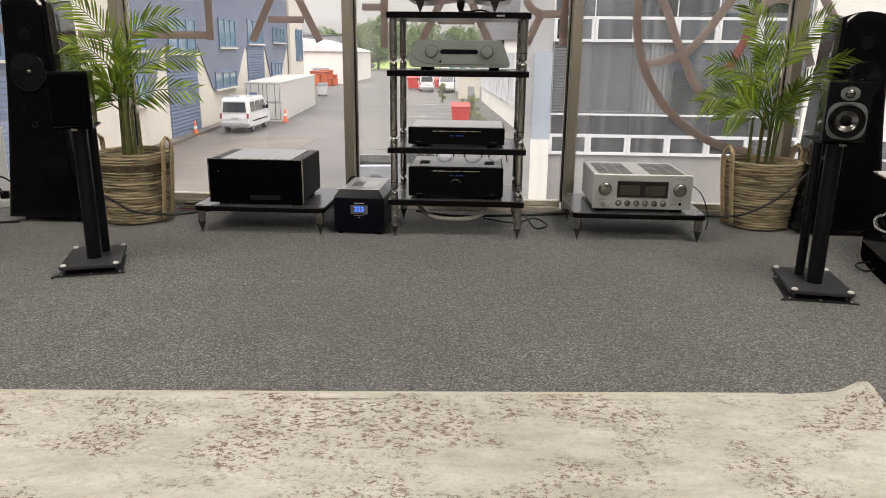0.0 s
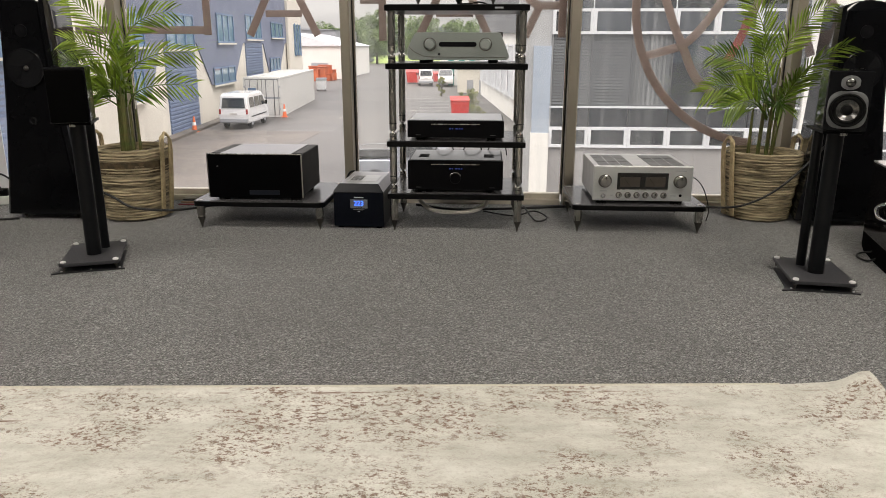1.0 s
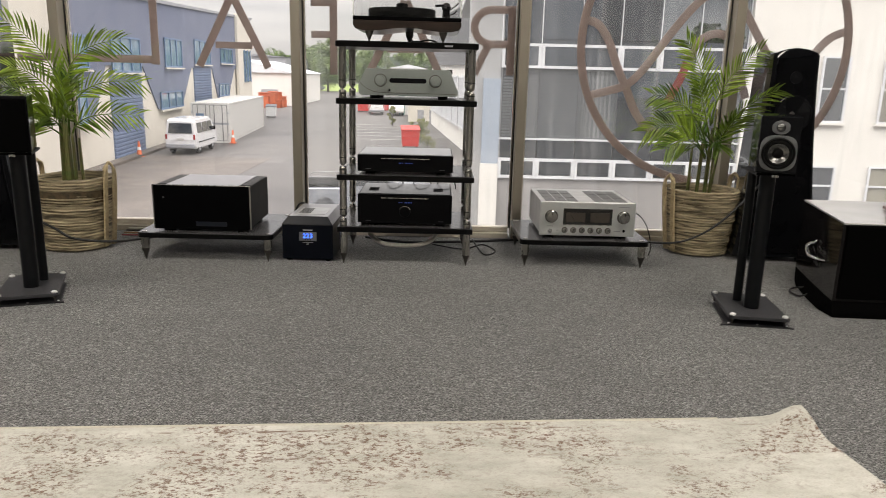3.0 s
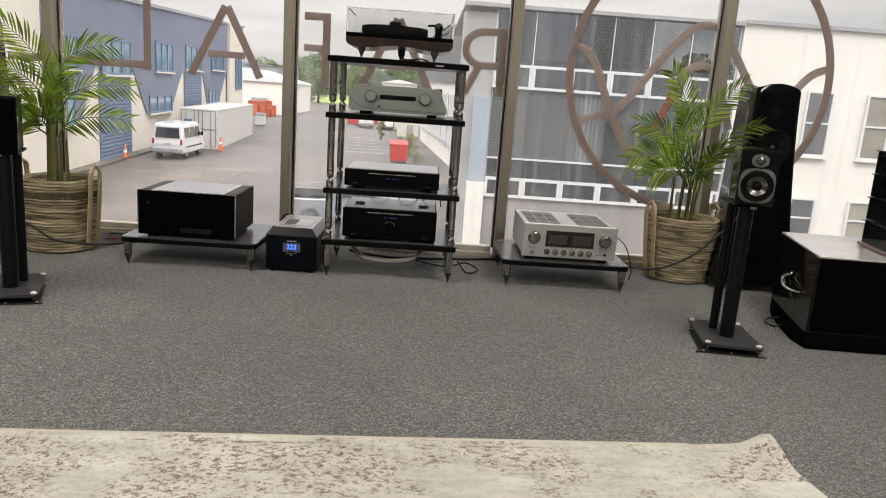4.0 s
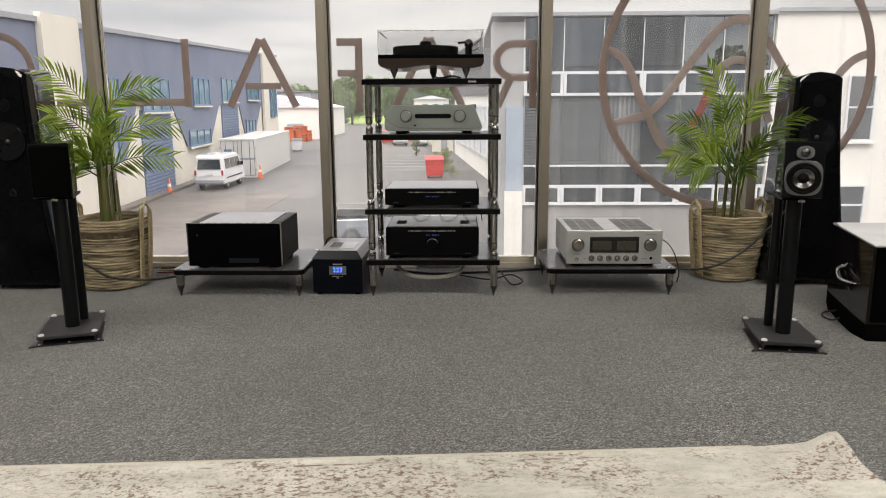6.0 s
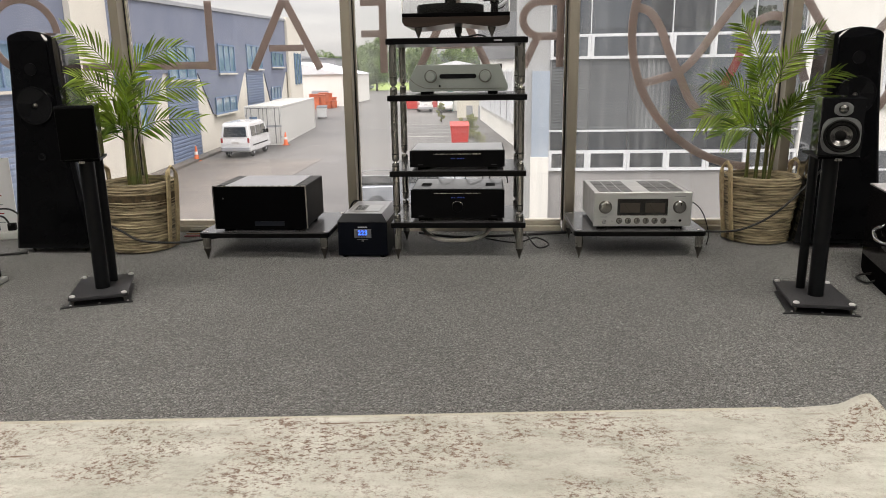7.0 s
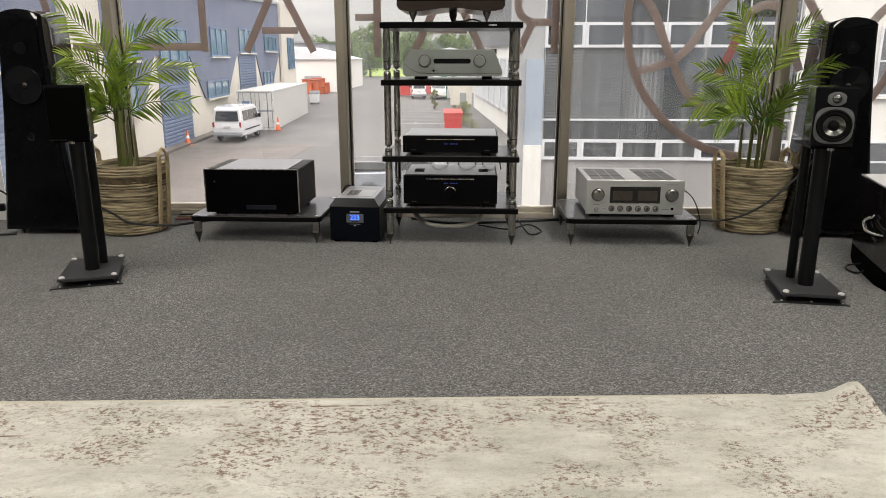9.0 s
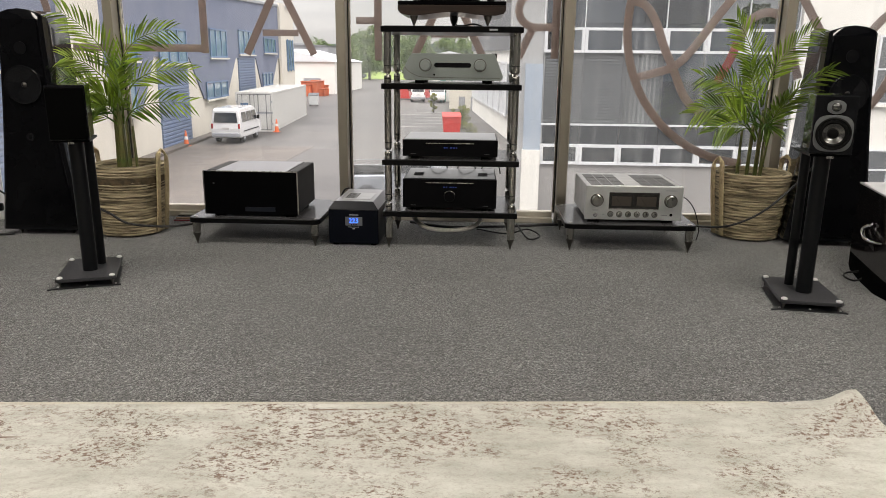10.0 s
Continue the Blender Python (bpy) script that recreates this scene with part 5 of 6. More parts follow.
def leaf_frond(bm, base, ctrl, tip, spread=0.12, pairs=17, seed=0):
    """One pinnate frond: a tapering rib with two rows of long narrow folded leaflets."""
    rnd = random.Random(seed)
    facing = Vector((rnd.uniform(-0.35, 0.35), -1.0, rnd.uniform(-0.1, 0.6))).normalized()
    b, c, t = Vector(base), Vector(ctrl), Vector(tip)

    def at(f):
        f *= 0.87
        return b * (1 - f) ** 2 + c * 2 * f * (1 - f) + t * f * f

    def way(f):
        f *= 0.87
        return ((c - b) * (1 - f) + (t - c) * f).normalized()
    tube(bm, [at(i / 14) for i in range(15)], lambda f: 0.0042 * (1 - f) + 0.0012, 5, 1)
    for i in range(pairs):
        for sgn in (-1, 1):
            f = min(0.995, 0.26 + 0.74 * (i + 0.5 + 0.2 * sgn) / pairs)
            p, d = at(f), way(f)
            side = d.cross(facing)
            side = side.normalized() if side.length > 0.1 else Vector((1, 0, 0))
            normal = side.cross(d).normalized()
            ln = spread * 1.12 * (0.45 + 0.55 * math.sin(math.pi * min(1, 0.16 + f * 0.74))) * rnd.uniform(0.85, 1.12)
            lean = 0.62 + 0.55 * f + rnd.uniform(-0.08, 0.08)
            out = (side * sgn * 0.85 + d * lean + normal * rnd.uniform(-0.10, 0.28)).normalized()
            curl = d * 0.10 * ln + Vector((0, 0, -rnd.uniform(0.14, 0.30) * ln))
            m0, m1, m2 = p + out * ln * 0.12, p + out * ln * 0.42 + curl * 0.15, p + out * ln * 0.75 + curl * 0.5
            e = p + out * ln + curl
            wd = (out.cross(normal).normalized() + normal * rnd.uniform(-0.55, 0.55)).normalized() * (0.0030 + 0.31 * ln / pairs)
            fold = normal * 0.0022
            va = [bm.verts.new(q) for q in (p, m0 + wd * 0.55, m0 - wd * 0.55, m1 + wd, m1 - fold, m1 - wd, m2 + wd * 0.72, m2 - fold, m2 - wd * 0.72, e)]
            for q in ((0, 2, 1), (1, 2, 4), (1, 4, 3), (2, 5, 4), (3, 4, 7, 6), (4, 5, 8, 7), (6, 7, 9), (7, 8, 9)):
                bm.faces.new([va[k] for k in q]).smooth = True


def build_basket(x, y, rim_r, base_r, h, rz, label):
    bk = thing("straw_basket", x, y, 0, label, "basket", "straw baskets", rz=rz)
    bm = BM()
    n, coils = 72, 25
    prof = [(0.02, 0.004), (base_r - 0.012, 0.003)]
    for k in range(coils * 4 + 1):
        f = k / (coils * 4)
        r = base_r + (rim_r - base_r) * (f ** 0.8)
        prof.append((r + (0.0065 + 0.003 * math.sin(f * 37.0)) * abs(math.sin(math.pi * f * coils)) - 0.004, 0.005 + (h - 0.005) * f))
    prof += [(rim_r - 0.012, h + 0.002), (rim_r - 0.018, h - 0.03), (base_r, 0.08), (0.02, 0.07)]
    rings = []
    for r, z in prof:
        ring = []
        for i in range(n):
            a = 2 * math.pi * i / n
            wob = 0.005 * noise.noise((math.cos(a) * 1.6, math.sin(a) * 1.6, z * 6)) + 0.0022 * noise.noise((a * 6, 0, z * 60))
            zz = z + (0.004 * noise.noise((math.cos(a) * 2.5, math.sin(a) * 2.5, 3.0)) + 0.002 * noise.noise((math.cos(a) * 9, math.sin(a) * 9, z * 30)) if z > 0.03 else 0)
            ring.append(bm.verts.new(((r + wob) * math.cos(a), (r + wob) * math.sin(a), max(0.0005, zz))))
        rings.append(ring)
    for q, r in zip(rings, rings[1:]):
        for i in range(n):
            bm.faces.new((q[i], q[(i + 1) % n], r[(i + 1) % n], r[i])).smooth = True
    bm.faces.new(rings[0][::-1])
    bm.faces.new(rings[-1])
    part("basket_body", bm, "straw", bk)
    for s in (-1, 1):
        hb = BM()
        for o in (-0.009, 0.0, 0.009):
            def hp(dy, z, off):
                f = min(1.0, max(0.0, z / h))
                return (s * (base_r + (rim_r - base_r) * f ** 0.8 + off), dy, z)
            tube(hb, [hp(o - 0.032, 0.015, 0.012), hp(o - 0.034, h * 0.6, 0.013), hp(o - 0.034, h + 0.01, 0.013), hp(o * 0.5 - 0.026, h + 0.05, 0.012 + o * 0.4), hp(0.0, h + 0.068 + o * 0.5, 0.010),
                      hp(-o * 0.5 + 0.026, h + 0.05, 0.012 + o * 0.4), hp(0.034 - o, h + 0.01, 0.013), hp(0.034 - o, h * 0.6, 0.013), hp(0.032 - o, 0.015, 0.012)], 0.0058, 7, 5)
        part("handle", hb, "straw_light", bk, "looped straw handle")
    so = BM()
    lathe(so, [(base_r + 0.02, 0.23), (base_r + 0.03, h - 0.055), (0.04, h - 0.045)], n=32)
    single("planting_moss", so, "soil", "dry brown moss filling a straw basket", "moss", at=pose(x, y, 0, 0, 0, rz))


def build_palm(x, y, z, stems, fronds, label, seed):
    p = thing("potted_palm", x, y, z, label, "potted palm", "potted palms")
    for i, (sx, sy, tx, ty, tz, r) in enumerate(stems):
        bm = BM()
        tube(bm, [(sx, sy, 0.0), ((sx * 2 + tx) / 3, (sy * 2 + ty) / 3, tz * 0.4), (tx, ty, tz)], lambda f, r=r: r * (1.1 - 0.35 * f), 8)
        part("stem", bm, "stem", p)
    for i, (b, c, t, sp, n) in enumerate(fronds):
        bm = BM()
        leaf_frond(bm, b, c, t, sp, n, seed + i)
        part("frond", bm, "leaf", p)


build_basket(-1.668, 3.415, 0.178, 0.150, 0.343, -10, "round coiled straw basket with looped handles holding a palm")
build_basket(1.408, 3.600, 0.184, 0.145, 0.328, 18, "round coiled straw basket with looped handles holding a palm")
LEFT_STEMS = [(-0.04, 0.0, -0.035, 0.0, 0.301, 0.013),
    (-0.021, 0.025, -0.019, 0.017, 0.313, 0.0145),
    (-0.005, -0.02, -0.007, -0.014, 0.301, 0.012),
    (0.012, 0.01, 0.012, 0.007, 0.243, 0.006),
    (0.026, -0.03, 0.023, -0.021, 0.255, 0.0055),
    (0.04, 0.02, 0.038, 0.014, 0.231, 0.0055),
    (0.05, -0.01, 0.045, -0.007, 0.219, 0.005),
    (-0.029, 0.03, -0.026, 0.021, 0.337, 0.01),
    (-0.014, -0.025, -0.012, -0.017, 0.348, 0.009)]
LEFT_FRONDS = [
    ((-0.008, 0.0, 0.36), (-0.009, -0.03, 0.673), (-0.29, -0.06, 0.789), 0.125, 18),
    ((0.004, 0.0, 0.36), (-0.007, -0.04, 0.71), (0.397, -0.08, 0.671), 0.125, 18),
    ((0.004, 0.0, 0.313), (0.045, 0.04, 0.564), (0.414, 0.08, 0.472), 0.11, 16),
    ((0.012, 0.0, 0.208), (0.025, -0.06, 0.402), (0.491, -0.12, 0.337), 0.115, 18),
    ((-0.02, 0.0, 0.231), (-0.096, -0.05, 0.321), (-0.196, -0.1, 0.331), 0.11, 13),
    ((-0.026, 0.0, 0.301), (-0.158, -0.025, 0.488), (-0.349, -0.05, 0.454), 0.1, 15),
    ((-0.008, 0.0, 0.348), (-0.09, -0.065, 0.578), (-0.219, -0.13, 0.548), 0.1, 14),
    ((0.0, 0.0, 0.243), (0.053, -0.08, 0.392), (0.074, -0.16, 0.413), 0.11, 12),
    ((-0.002, 0.0, 0.325), (0.011, 0.035, 0.496), (-0.02, 0.07, 0.548), 0.1, 12),
    ((-0.012, 0.0, 0.231), (-0.034, -0.075, 0.378), (-0.073, -0.15, 0.313), 0.1, 10),
    ((-0.01, 0.0, 0.30), (0.01, -0.05, 0.44), (0.04, -0.09, 0.52), 0.11, 14),
    ((0.0, 0.01, 0.27), (-0.03, -0.06, 0.40), (-0.10, -0.11, 0.40), 0.11, 13),
]
RIGHT_STEMS = [(-0.074, 0.0, -0.071, 0.0, 0.229, 0.0062),
    (-0.058, 0.025, -0.063, 0.017, 0.243, 0.0055),
    (-0.036, -0.02, -0.027, -0.014, 0.27, 0.006),
    (-0.018, 0.01, -0.009, 0.007, 0.283, 0.006),
    (0.0, -0.03, 0.009, -0.021, 0.31, 0.0065),
    (0.018, 0.02, 0.026, 0.014, 0.337, 0.0065),
    (0.034, -0.01, 0.039, -0.007, 0.337, 0.006),
    (0.053, 0.03, 0.077, 0.021, 0.243, 0.006),
    (0.009, -0.025, 0.028, -0.017, 0.432, 0.006)]
RIGHT_FRONDS = [
    ((0.01, 0.0, 0.351), (-0.051, -0.03, 0.645), (-0.204, -0.05, 0.794), 0.115, 20),
    ((0.016, 0.0, 0.36), (0.003, -0.02, 0.602), (0.265, -0.05, 0.759), 0.115, 20),
    ((0.004, 0.0, 0.241), (-0.078, 0.02, 0.522), (-0.352, 0.02, 0.491), 0.105, 19),
    ((0.002, 0.0, 0.194), (-0.161, -0.06, 0.452), (-0.391, -0.1, 0.284), 0.12, 21),
    ((-0.008, -0.02, 0.187), (-0.121, -0.1, 0.365), (-0.294, -0.16, 0.208), 0.115, 18),
    ((0.036, -0.02, 0.187), (0.03, -0.15, 0.48), (0.245, -0.34, 0.56), 0.105, 21),
    ((0.015, 0.0, 0.278), (-0.062, -0.05, 0.479), (-0.105, -0.08, 0.584), 0.1, 16),
    ((0.035, -0.02, 0.196), (0.04, -0.1, 0.357), (0.122, -0.14, 0.42), 0.115, 17),
    ((0.013, -0.04, 0.189), (-0.02, -0.12, 0.349), (0.018, -0.16, 0.228), 0.1, 14),
    ((0.022, 0.02, 0.192), (-0.029, 0.06, 0.366), (-0.09, 0.08, 0.393), 0.105, 15),
]
build_palm(-1.668, 3.415, 0.29, LEFT_STEMS, LEFT_FRONDS, "green feathery palm with arching fronds in a straw basket", 11)
build_palm(1.408, 3.600, 0.29, RIGHT_STEMS, RIGHT_FRONDS, "green feathery palm with spreading fronds in a straw basket", 47)

# ---- cables ----


def cable(points, r, mat, label):
    bm = BM()
    tube(bm, points, r, 8, 8)
    single("cable", bm, mat, label, "cable", "cables")


cable([(-2.75, 3.02, 0.006), (-2.55, 3.10, 0.006), (-2.38, 3.20, 0.007), (-2.2, 3.28, 0.008)], 0.0055, "cable", "black cable lying on the carpet by the tall speaker")
cable([(-1.86, 3.26, 0.22), (-1.76, 3.18, 0.195), (-1.69, 3.14, 0.172), (-1.627, 3.13, 0.145), (-1.547, 3.12, 0.106), (-1.427, 3.15, 0.088), (-1.339, 3.2, 0.083), (-1.2, 3.36, 0.075), (-1.05, 3.5, 0.05)], 0.0055, "cable", "black cable drooping in front of the basket")
cable([(0.98, 3.5, 0.10), (1.035, 3.30, 0.112), (1.16, 3.21, 0.127), (1.272, 3.20, 0.168), (1.376, 3.22, 0.232), (1.50, 3.28, 0.325), (1.60, 3.38, 0.38), (1.66, 3.46, 0.40)], 0.005, "cable", "black cable drooping from the stand to the tall speaker")
cable([(0.975, 3.55, 0.20), (1.025, 3.50, 0.217), (1.07, 3.48, 0.20), (1.105, 3.46, 0.15), (1.13, 3.45, 0.06), (1.12, 3.44, 0.008)], 0.0028, "cable", "thin black cable looping behind the amplifier")
cable([(-0.31, 3.56, 0.13), (-0.27, 3.40, 0.115), (-0.20, 3.28, 0.085), (-0.112, 3.26, 0.074), (0.0, 3.27, 0.080), (0.06, 3.32, 0.105), (0.08, 3.56, 0.14)], 0.010, "cable_grey", "grey braided cable looping under the rack")
cable([(-0.3, 3.66, 0.02), (-0.1, 3.60, 0.012), (0.1, 3.62, 0.012), (0.3, 3.66, 0.012), (0.45, 3.70, 0.012), (0.7, 3.72, 0.012)], 0.007, "cable", "black cable along the carpet by the window")
cable([(0.05, 3.55, 0.015), (0.2, 3.48, 0.01), (0.30, 3.50, 0.03), (0.36, 3.44, 0.012), (0.30, 3.38, 0.01), (0.25, 3.52, 0.05)], 0.004, "cable", "thin black cable curling beside the rack")
cable([(0.5, 3.46, 0.10), (0.58, 3.42, 0.085), (0.68, 3.45, 0.09), (0.74, 3.55, 0.105)], 0.004, "cable", "thin black cable hanging under the stand")
cable([(-1.2, 3.46, 0.10), (-1.08, 3.42, 0.09), (-0.97, 3.45, 0.082), (-0.90, 3.52, 0.10)], 0.005, "cable", "black cable hanging under the stand")
cable([(-0.7, 3.74, 0.03), (-0.66, 3.68, 0.16), (-0.62, 3.62, 0.20), (-0.58, 3.58, 0.19)], 0.005, "cable", "black cable behind the power conditioner")
for i in range(4):
    cable([(-1.55, 3.62 + i * 0.03, 0.012 + i * 0.006), (-1.42, 3.60 + i * 0.03, 0.02 + i * 0.006), (-1.28, 3.63 + i * 0.025, 0.03 + 0.012 * i), (-1.16, 3.66 + i * 0.02, 0.05), (-1.05, 3.7, 0.06)], 0.004, ("cable_red", "cable_copper", "cable", "cable_grey")[i],
          ("red", "copper", "black", "grey")[i] + " speaker cable on the carpet by the sill")
for x0, z0 in ((-0.2, 0.345), (-0.06, 0.35), (0.06, 0.345)):
    cable([(x0, 3.56, 0.30), (x0 + 0.02, 3.585, z0), (x0 + 0.05, 3.58, 0.358), (x0 + 0.09, 3.57, 0.335), (x0 + 0.10, 3.55, 0.30)], 0.003, "cable", "black signal cable behind the stacked gear")
cable([(1.62, 2.86, 0.03), (1.58, 2.90, 0.012), (1.55, 2.86, 0.008), (1.56, 2.80, 0.008), (1.60, 2.80, 0.02)], 0.004, "cable", "thin black cable loop by the bass cabinet")
cable([(-2.75, 3.4, 0.09), (-2.6, 3.5, 0.11), (-2.52, 3.58, 0.13), (-2.49, 3.6, 0.075)], 0.005, "cable", "black mains lead from the power strip")
cable([(-2.75, 3.3, 0.13), (-2.6, 3.45, 0.16), (-2.48, 3.58, 0.17), (-2.4, 3.6, 0.10)], 0.005, "cable", "black mains lead from the power strip")

strip = thing("power_strip", -2.55, 3.60, 0, "white power strip with black plugs on the carpet", "power strip", rz=20)
part("body", boxed(-0.17, 0.17, -0.03, 0.03, 0.001, 0.045, 0.006), "plastic_white", strip)
for dx in (-0.10, -0.02, 0.06):
    part("plug", boxed(dx - 0.02, dx + 0.02, -0.016, 0.016, 0.0455, 0.085, 0.005), "rubber", strip)
leaflet = thing("leaning_leaflet", -2.66, 3.74, 0.001, "white printed leaflet leaning against the window", "leaflet")
sheet = part("sheet", boxed(-0.12, 0.12, 0.0, 0.004, 0.0, 0.42), "paper", leaflet)
for k in range(5):
    part("print_bar", boxed(-0.08, 0.05, -0.0012, -0.0002, 0.06 + k * 0.05, 0.066 + k * 0.05), "tail_red" if k % 2 else "label_grey", leaflet, "unreadable line of print")

# ---- outdoors ----
G = -4.1
structure("ground", boxed(-600, 600, -60, 1500, G - 0.3, G), "asphalt", "damp grey asphalt yard and road")
part_pave = boxed(-30, -9.5, 14, 42, G, G + 0.012)
structure("pavement", part_pave, "concrete", "pale concrete apron beside the yard")
structure("grass_verge", boxed(-120, -14, 195, 330, G, G + 0.05), "grass", "mown grass verge at the road's end")


def build_left_building():
    b = thing("warehouse_building", -17.44, 39.51, G, "blue-grey and cream warehouse with roller doors", "warehouse", rz=95.14)

    def zr(s):      # roof line above the ground at a distance s along the front
        return 8.75 + 0.04 * s
    wall = BM()
    prism(wall, [(-40, 0), (48, 0), (48, zr(48)), (-40, zr(-40))], "y", 0.0, 26.0)
    part("wall", wall, "cream_wall", b)
    up = BM()
    prism(up, [(-40, 5.0), (40, 5.0), (40, zr(40) - 0.15), (-40, zr(-40) - 0.15)], "y", -0.10, -0.002)
    part("upper_panel", up, "blue_wall", b, "blue-grey upper wall")
    cap = BM()
    prism(cap, [(-40, zr(-40) - 0.13), (48, zr(48) - 0.13), (48, zr(48) + 0.08), (-40, zr(-40) + 0.08)], "y", -0.22, 0.4)
    part("roof_edge", cap, "roof_grey", b)
    for s0, s1 in ((-11.0, -7.6), (37.3, 40.5)):
        part("pilaster", prism(BM(), [(s0, 0), (s1, 0), (s1, zr(s1) + 0.25), (s0, zr(s0) + 0.25)], "y", -0.35, -0.11), "cream_wall", b, "cream pilaster")
    # tapered blue bays between cream fins
    for s0, s1, s2, s3, zlo in ((5.9, 8.8, 15.0, 18.3, 2.3), (-7.4, -4.6, -2.6, -0.4, 2.3), (25.8, 27.9, 33.0, 36.5, 2.4), (-24, -20, -15, -11.2, 2.3)):
        part("bay_panel", prism(BM(), [(s0, 5.05), (s1, zlo), (s2, zlo), (s3, 5.05)], "y", -0.09, -0.003), "blue_wall", b, "tapered blue-grey bay")

    def window(s0, s1, z0, z1, n=3):
        w = part("window", boxed(s0, s1, -0.14, -0.101, z0, z1), "blue_glass", b)
        f = BM()
        t = 0.11
        box(f, s0 - t, s1 + t, -0.2, -0.15, z0 - t, z0)
        box(f, s0 - t, s1 + t, -0.2, -0.15, z1, z1 + t)
        for k in range(n + 1):
            x = s0 + (s1 - s0) * k / n
            box(f, x - t / 2, x + t / 2, -0.2, -0.15, z0, z1)
        part("frame", f, "blue_frame", w)
        part("sill", boxed(s0 - 0.25, s1 + 0.25, -0.3, -0.205, z0 - 0.22, z0 - t - 0.01), "cream_wall", w)
    for s0, s1, z0, z1 in ((0.4, 5.3, 4.75, 6.5), (10.8, 15.2, 5.1, 6.85), (19.3, 24.9, 5.4, 7.1), (29.4, 35.2, 5.6, 6.8), (-6.5, -3.0, 4.9, 6.3), (-20, -14, 4.6, 6.0), (9.2, 14.8, 2.35, 3.3), (28.2, 32.8, 2.6, 3.6), (-6.4, -3.6, 2.3, 3.6)):
        window(s0, s1, z0, z1)
    part("end_window", boxed(40.8, 46.4, -0.12, -0.003, 3.7, 7.0), "blue_glass", b)
    for k in range(4):
        x = 40.8 + k * 1.87
        part("end_mullion", boxed(x - 0.08, x + 0.08, -0.2, -0.125, 3.6, 7.1), "blue_frame", b)
    for s0, s1, z1 in ((0.1, 5.5, 4.75), (19.1, 25.3, 5.1), (-19, -13.5, 4.5)):
        door = part("roller_door", boxed(s0, s1, -0.05, -0.004, 0.0, z1), "blue_door", b, "ribbed blue steel roller door")
        me = mesh_of("slat", boxed(s0, s1, -0.10, -0.051, 0.0, 0.155, 0.02, 1), "blue_door")
        for k in range(int(z1 / 0.21)):
            sl = new("slat", me)
            sl.parent = door
            sl.location = (0, 0, 0.02 + k * 0.21)
    part("kerb", boxed(-40, 48, -1.0, -0.36, 0.0, 0.15), "concrete", b)


build_left_building()


def build_container():
    c = thing("shipping_container", -15.50, 50.45, G, "long off-white corrugated shipping container on the yard", "container", rz=5.14)
    w, l, h = 1.27, 16.6, 2.7
    part("body", boxed(-w + 0.06, w - 0.06, 0.06, l - 0.06, 0.12, h - 0.06), "container", c)
    fr = BM()
    for x in (-w, w - 0.12):
        for y in (0.0, l - 0.12):
            box(fr, x, x + 0.12, y, y + 0.12, 0.0, h)
        for z in (0.0, h - 0.12):
            box(fr, x, x + 0.12, 0.125, l - 0.125, z, z + 0.12)
    for y in (0.0, l - 0.12):
        for z in (0.0, h - 0.12):
            box(fr, -w + 0.125, w - 0.125, y, y + 0.12, z, z + 0.12)
    part("frame", fr, "container", c)
    rib = mesh_of("rib", boxed(0, 0.05, -0.10, 0.10, 0.14, h - 0.14, 0.02, 1), "container")
    for k in range(57):
        for x in (w - 0.0595, -w + 0.0095):
            r = new("rib", rib)
            r.parent = c
            r.location = (x, 0.3 + k * 0.28, 0)
    rf = mesh_of("roof_rib", boxed(-w + 0.14, w - 0.14, -0.1, 0.1, h - 0.06, h - 0.02), "container")
    for k in range(38):
        r = new("roof_rib", rf)
        r.parent = c
        r.location = (0, 0.35 + k * 0.42, 0)
    seal = BM()
    for x in (-w + 0.125, -0.02, w - 0.155):
        box(seal, x, x + 0.03, -0.004, 0.014, 0.13, h - 0.13)
    for z in (0.125, h - 0.155):
        box(seal, -w + 0.156, w - 0.156, -0.004, 0.014, z, z + 0.03)
    part("door_seal", seal, "dark_cladding", c, "dark rubber door seals")
    part("marking_panel", boxed(-0.95, -0.42, 0.004, 0.0145, 1.70, 1.98), "blue_frame", c, "blue marking panel")
    for s in (-1, 1):
        d = part("door", boxed(*sorted((s * 0.02, s * (w - 0.13))), 0.015, 0.055, 0.13, h - 0.13, 0.01), "container", c)
        for x in (0.28, 0.82):
            t = BM()
            tube(t, [(s * x, -0.02, 0.14), (s * x, -0.02, h - 0.14)], 0.022, 8, 1)
            part("lock_bar", t, "dark_cladding", d)
        for k in range(5):
            part("door_rib", boxed(*sorted((s * 0.06, s * (w - 0.17))), 0.004, 0.0145, 0.36 + k * 0.44, 0.50 + k * 0.44, 0.004, 1), "roof_grey" if k == 2 else "container", d)
        for k in range(3):
            part("hinge", boxed(*sorted((s * (w - 0.16), s * (w - 0.02))), -0.015, 0.014, 0.5 + k * 0.75, 0.62 + k * 0.75), "roof_grey", d)


build_container()


def wheel(parent, x, y, r, w, rim="roof_grey"):
    t = BM()
    lathe(t, [(r * 0.62, -w / 2), (r * 0.94, -w / 2), (r, -w / 2 + 0.03), (r, w / 2 - 0.03), (r * 0.94, w / 2), (r * 0.62, w / 2)], (0, 0, 0), "x", 24)
    bmesh.ops.translate(t, verts=t.verts[:], vec=(x, y, r))
    wh = part("wheel", t, "tyre", parent)
    k = BM()
    lathe(k, [(r * 0.6, -w * 0.46), (r * 0.5, -w * 0.52), (r * 0.15, -w * 0.5), (r * 0.15, w * 0.5), (r * 0.5, w * 0.52), (r * 0.6, w * 0.46)], (0, 0, 0), "x", 20)
    bmesh.ops.translate(k, verts=k.verts[:], vec=(x, y, r))
    part("rim", k, rim, wh)


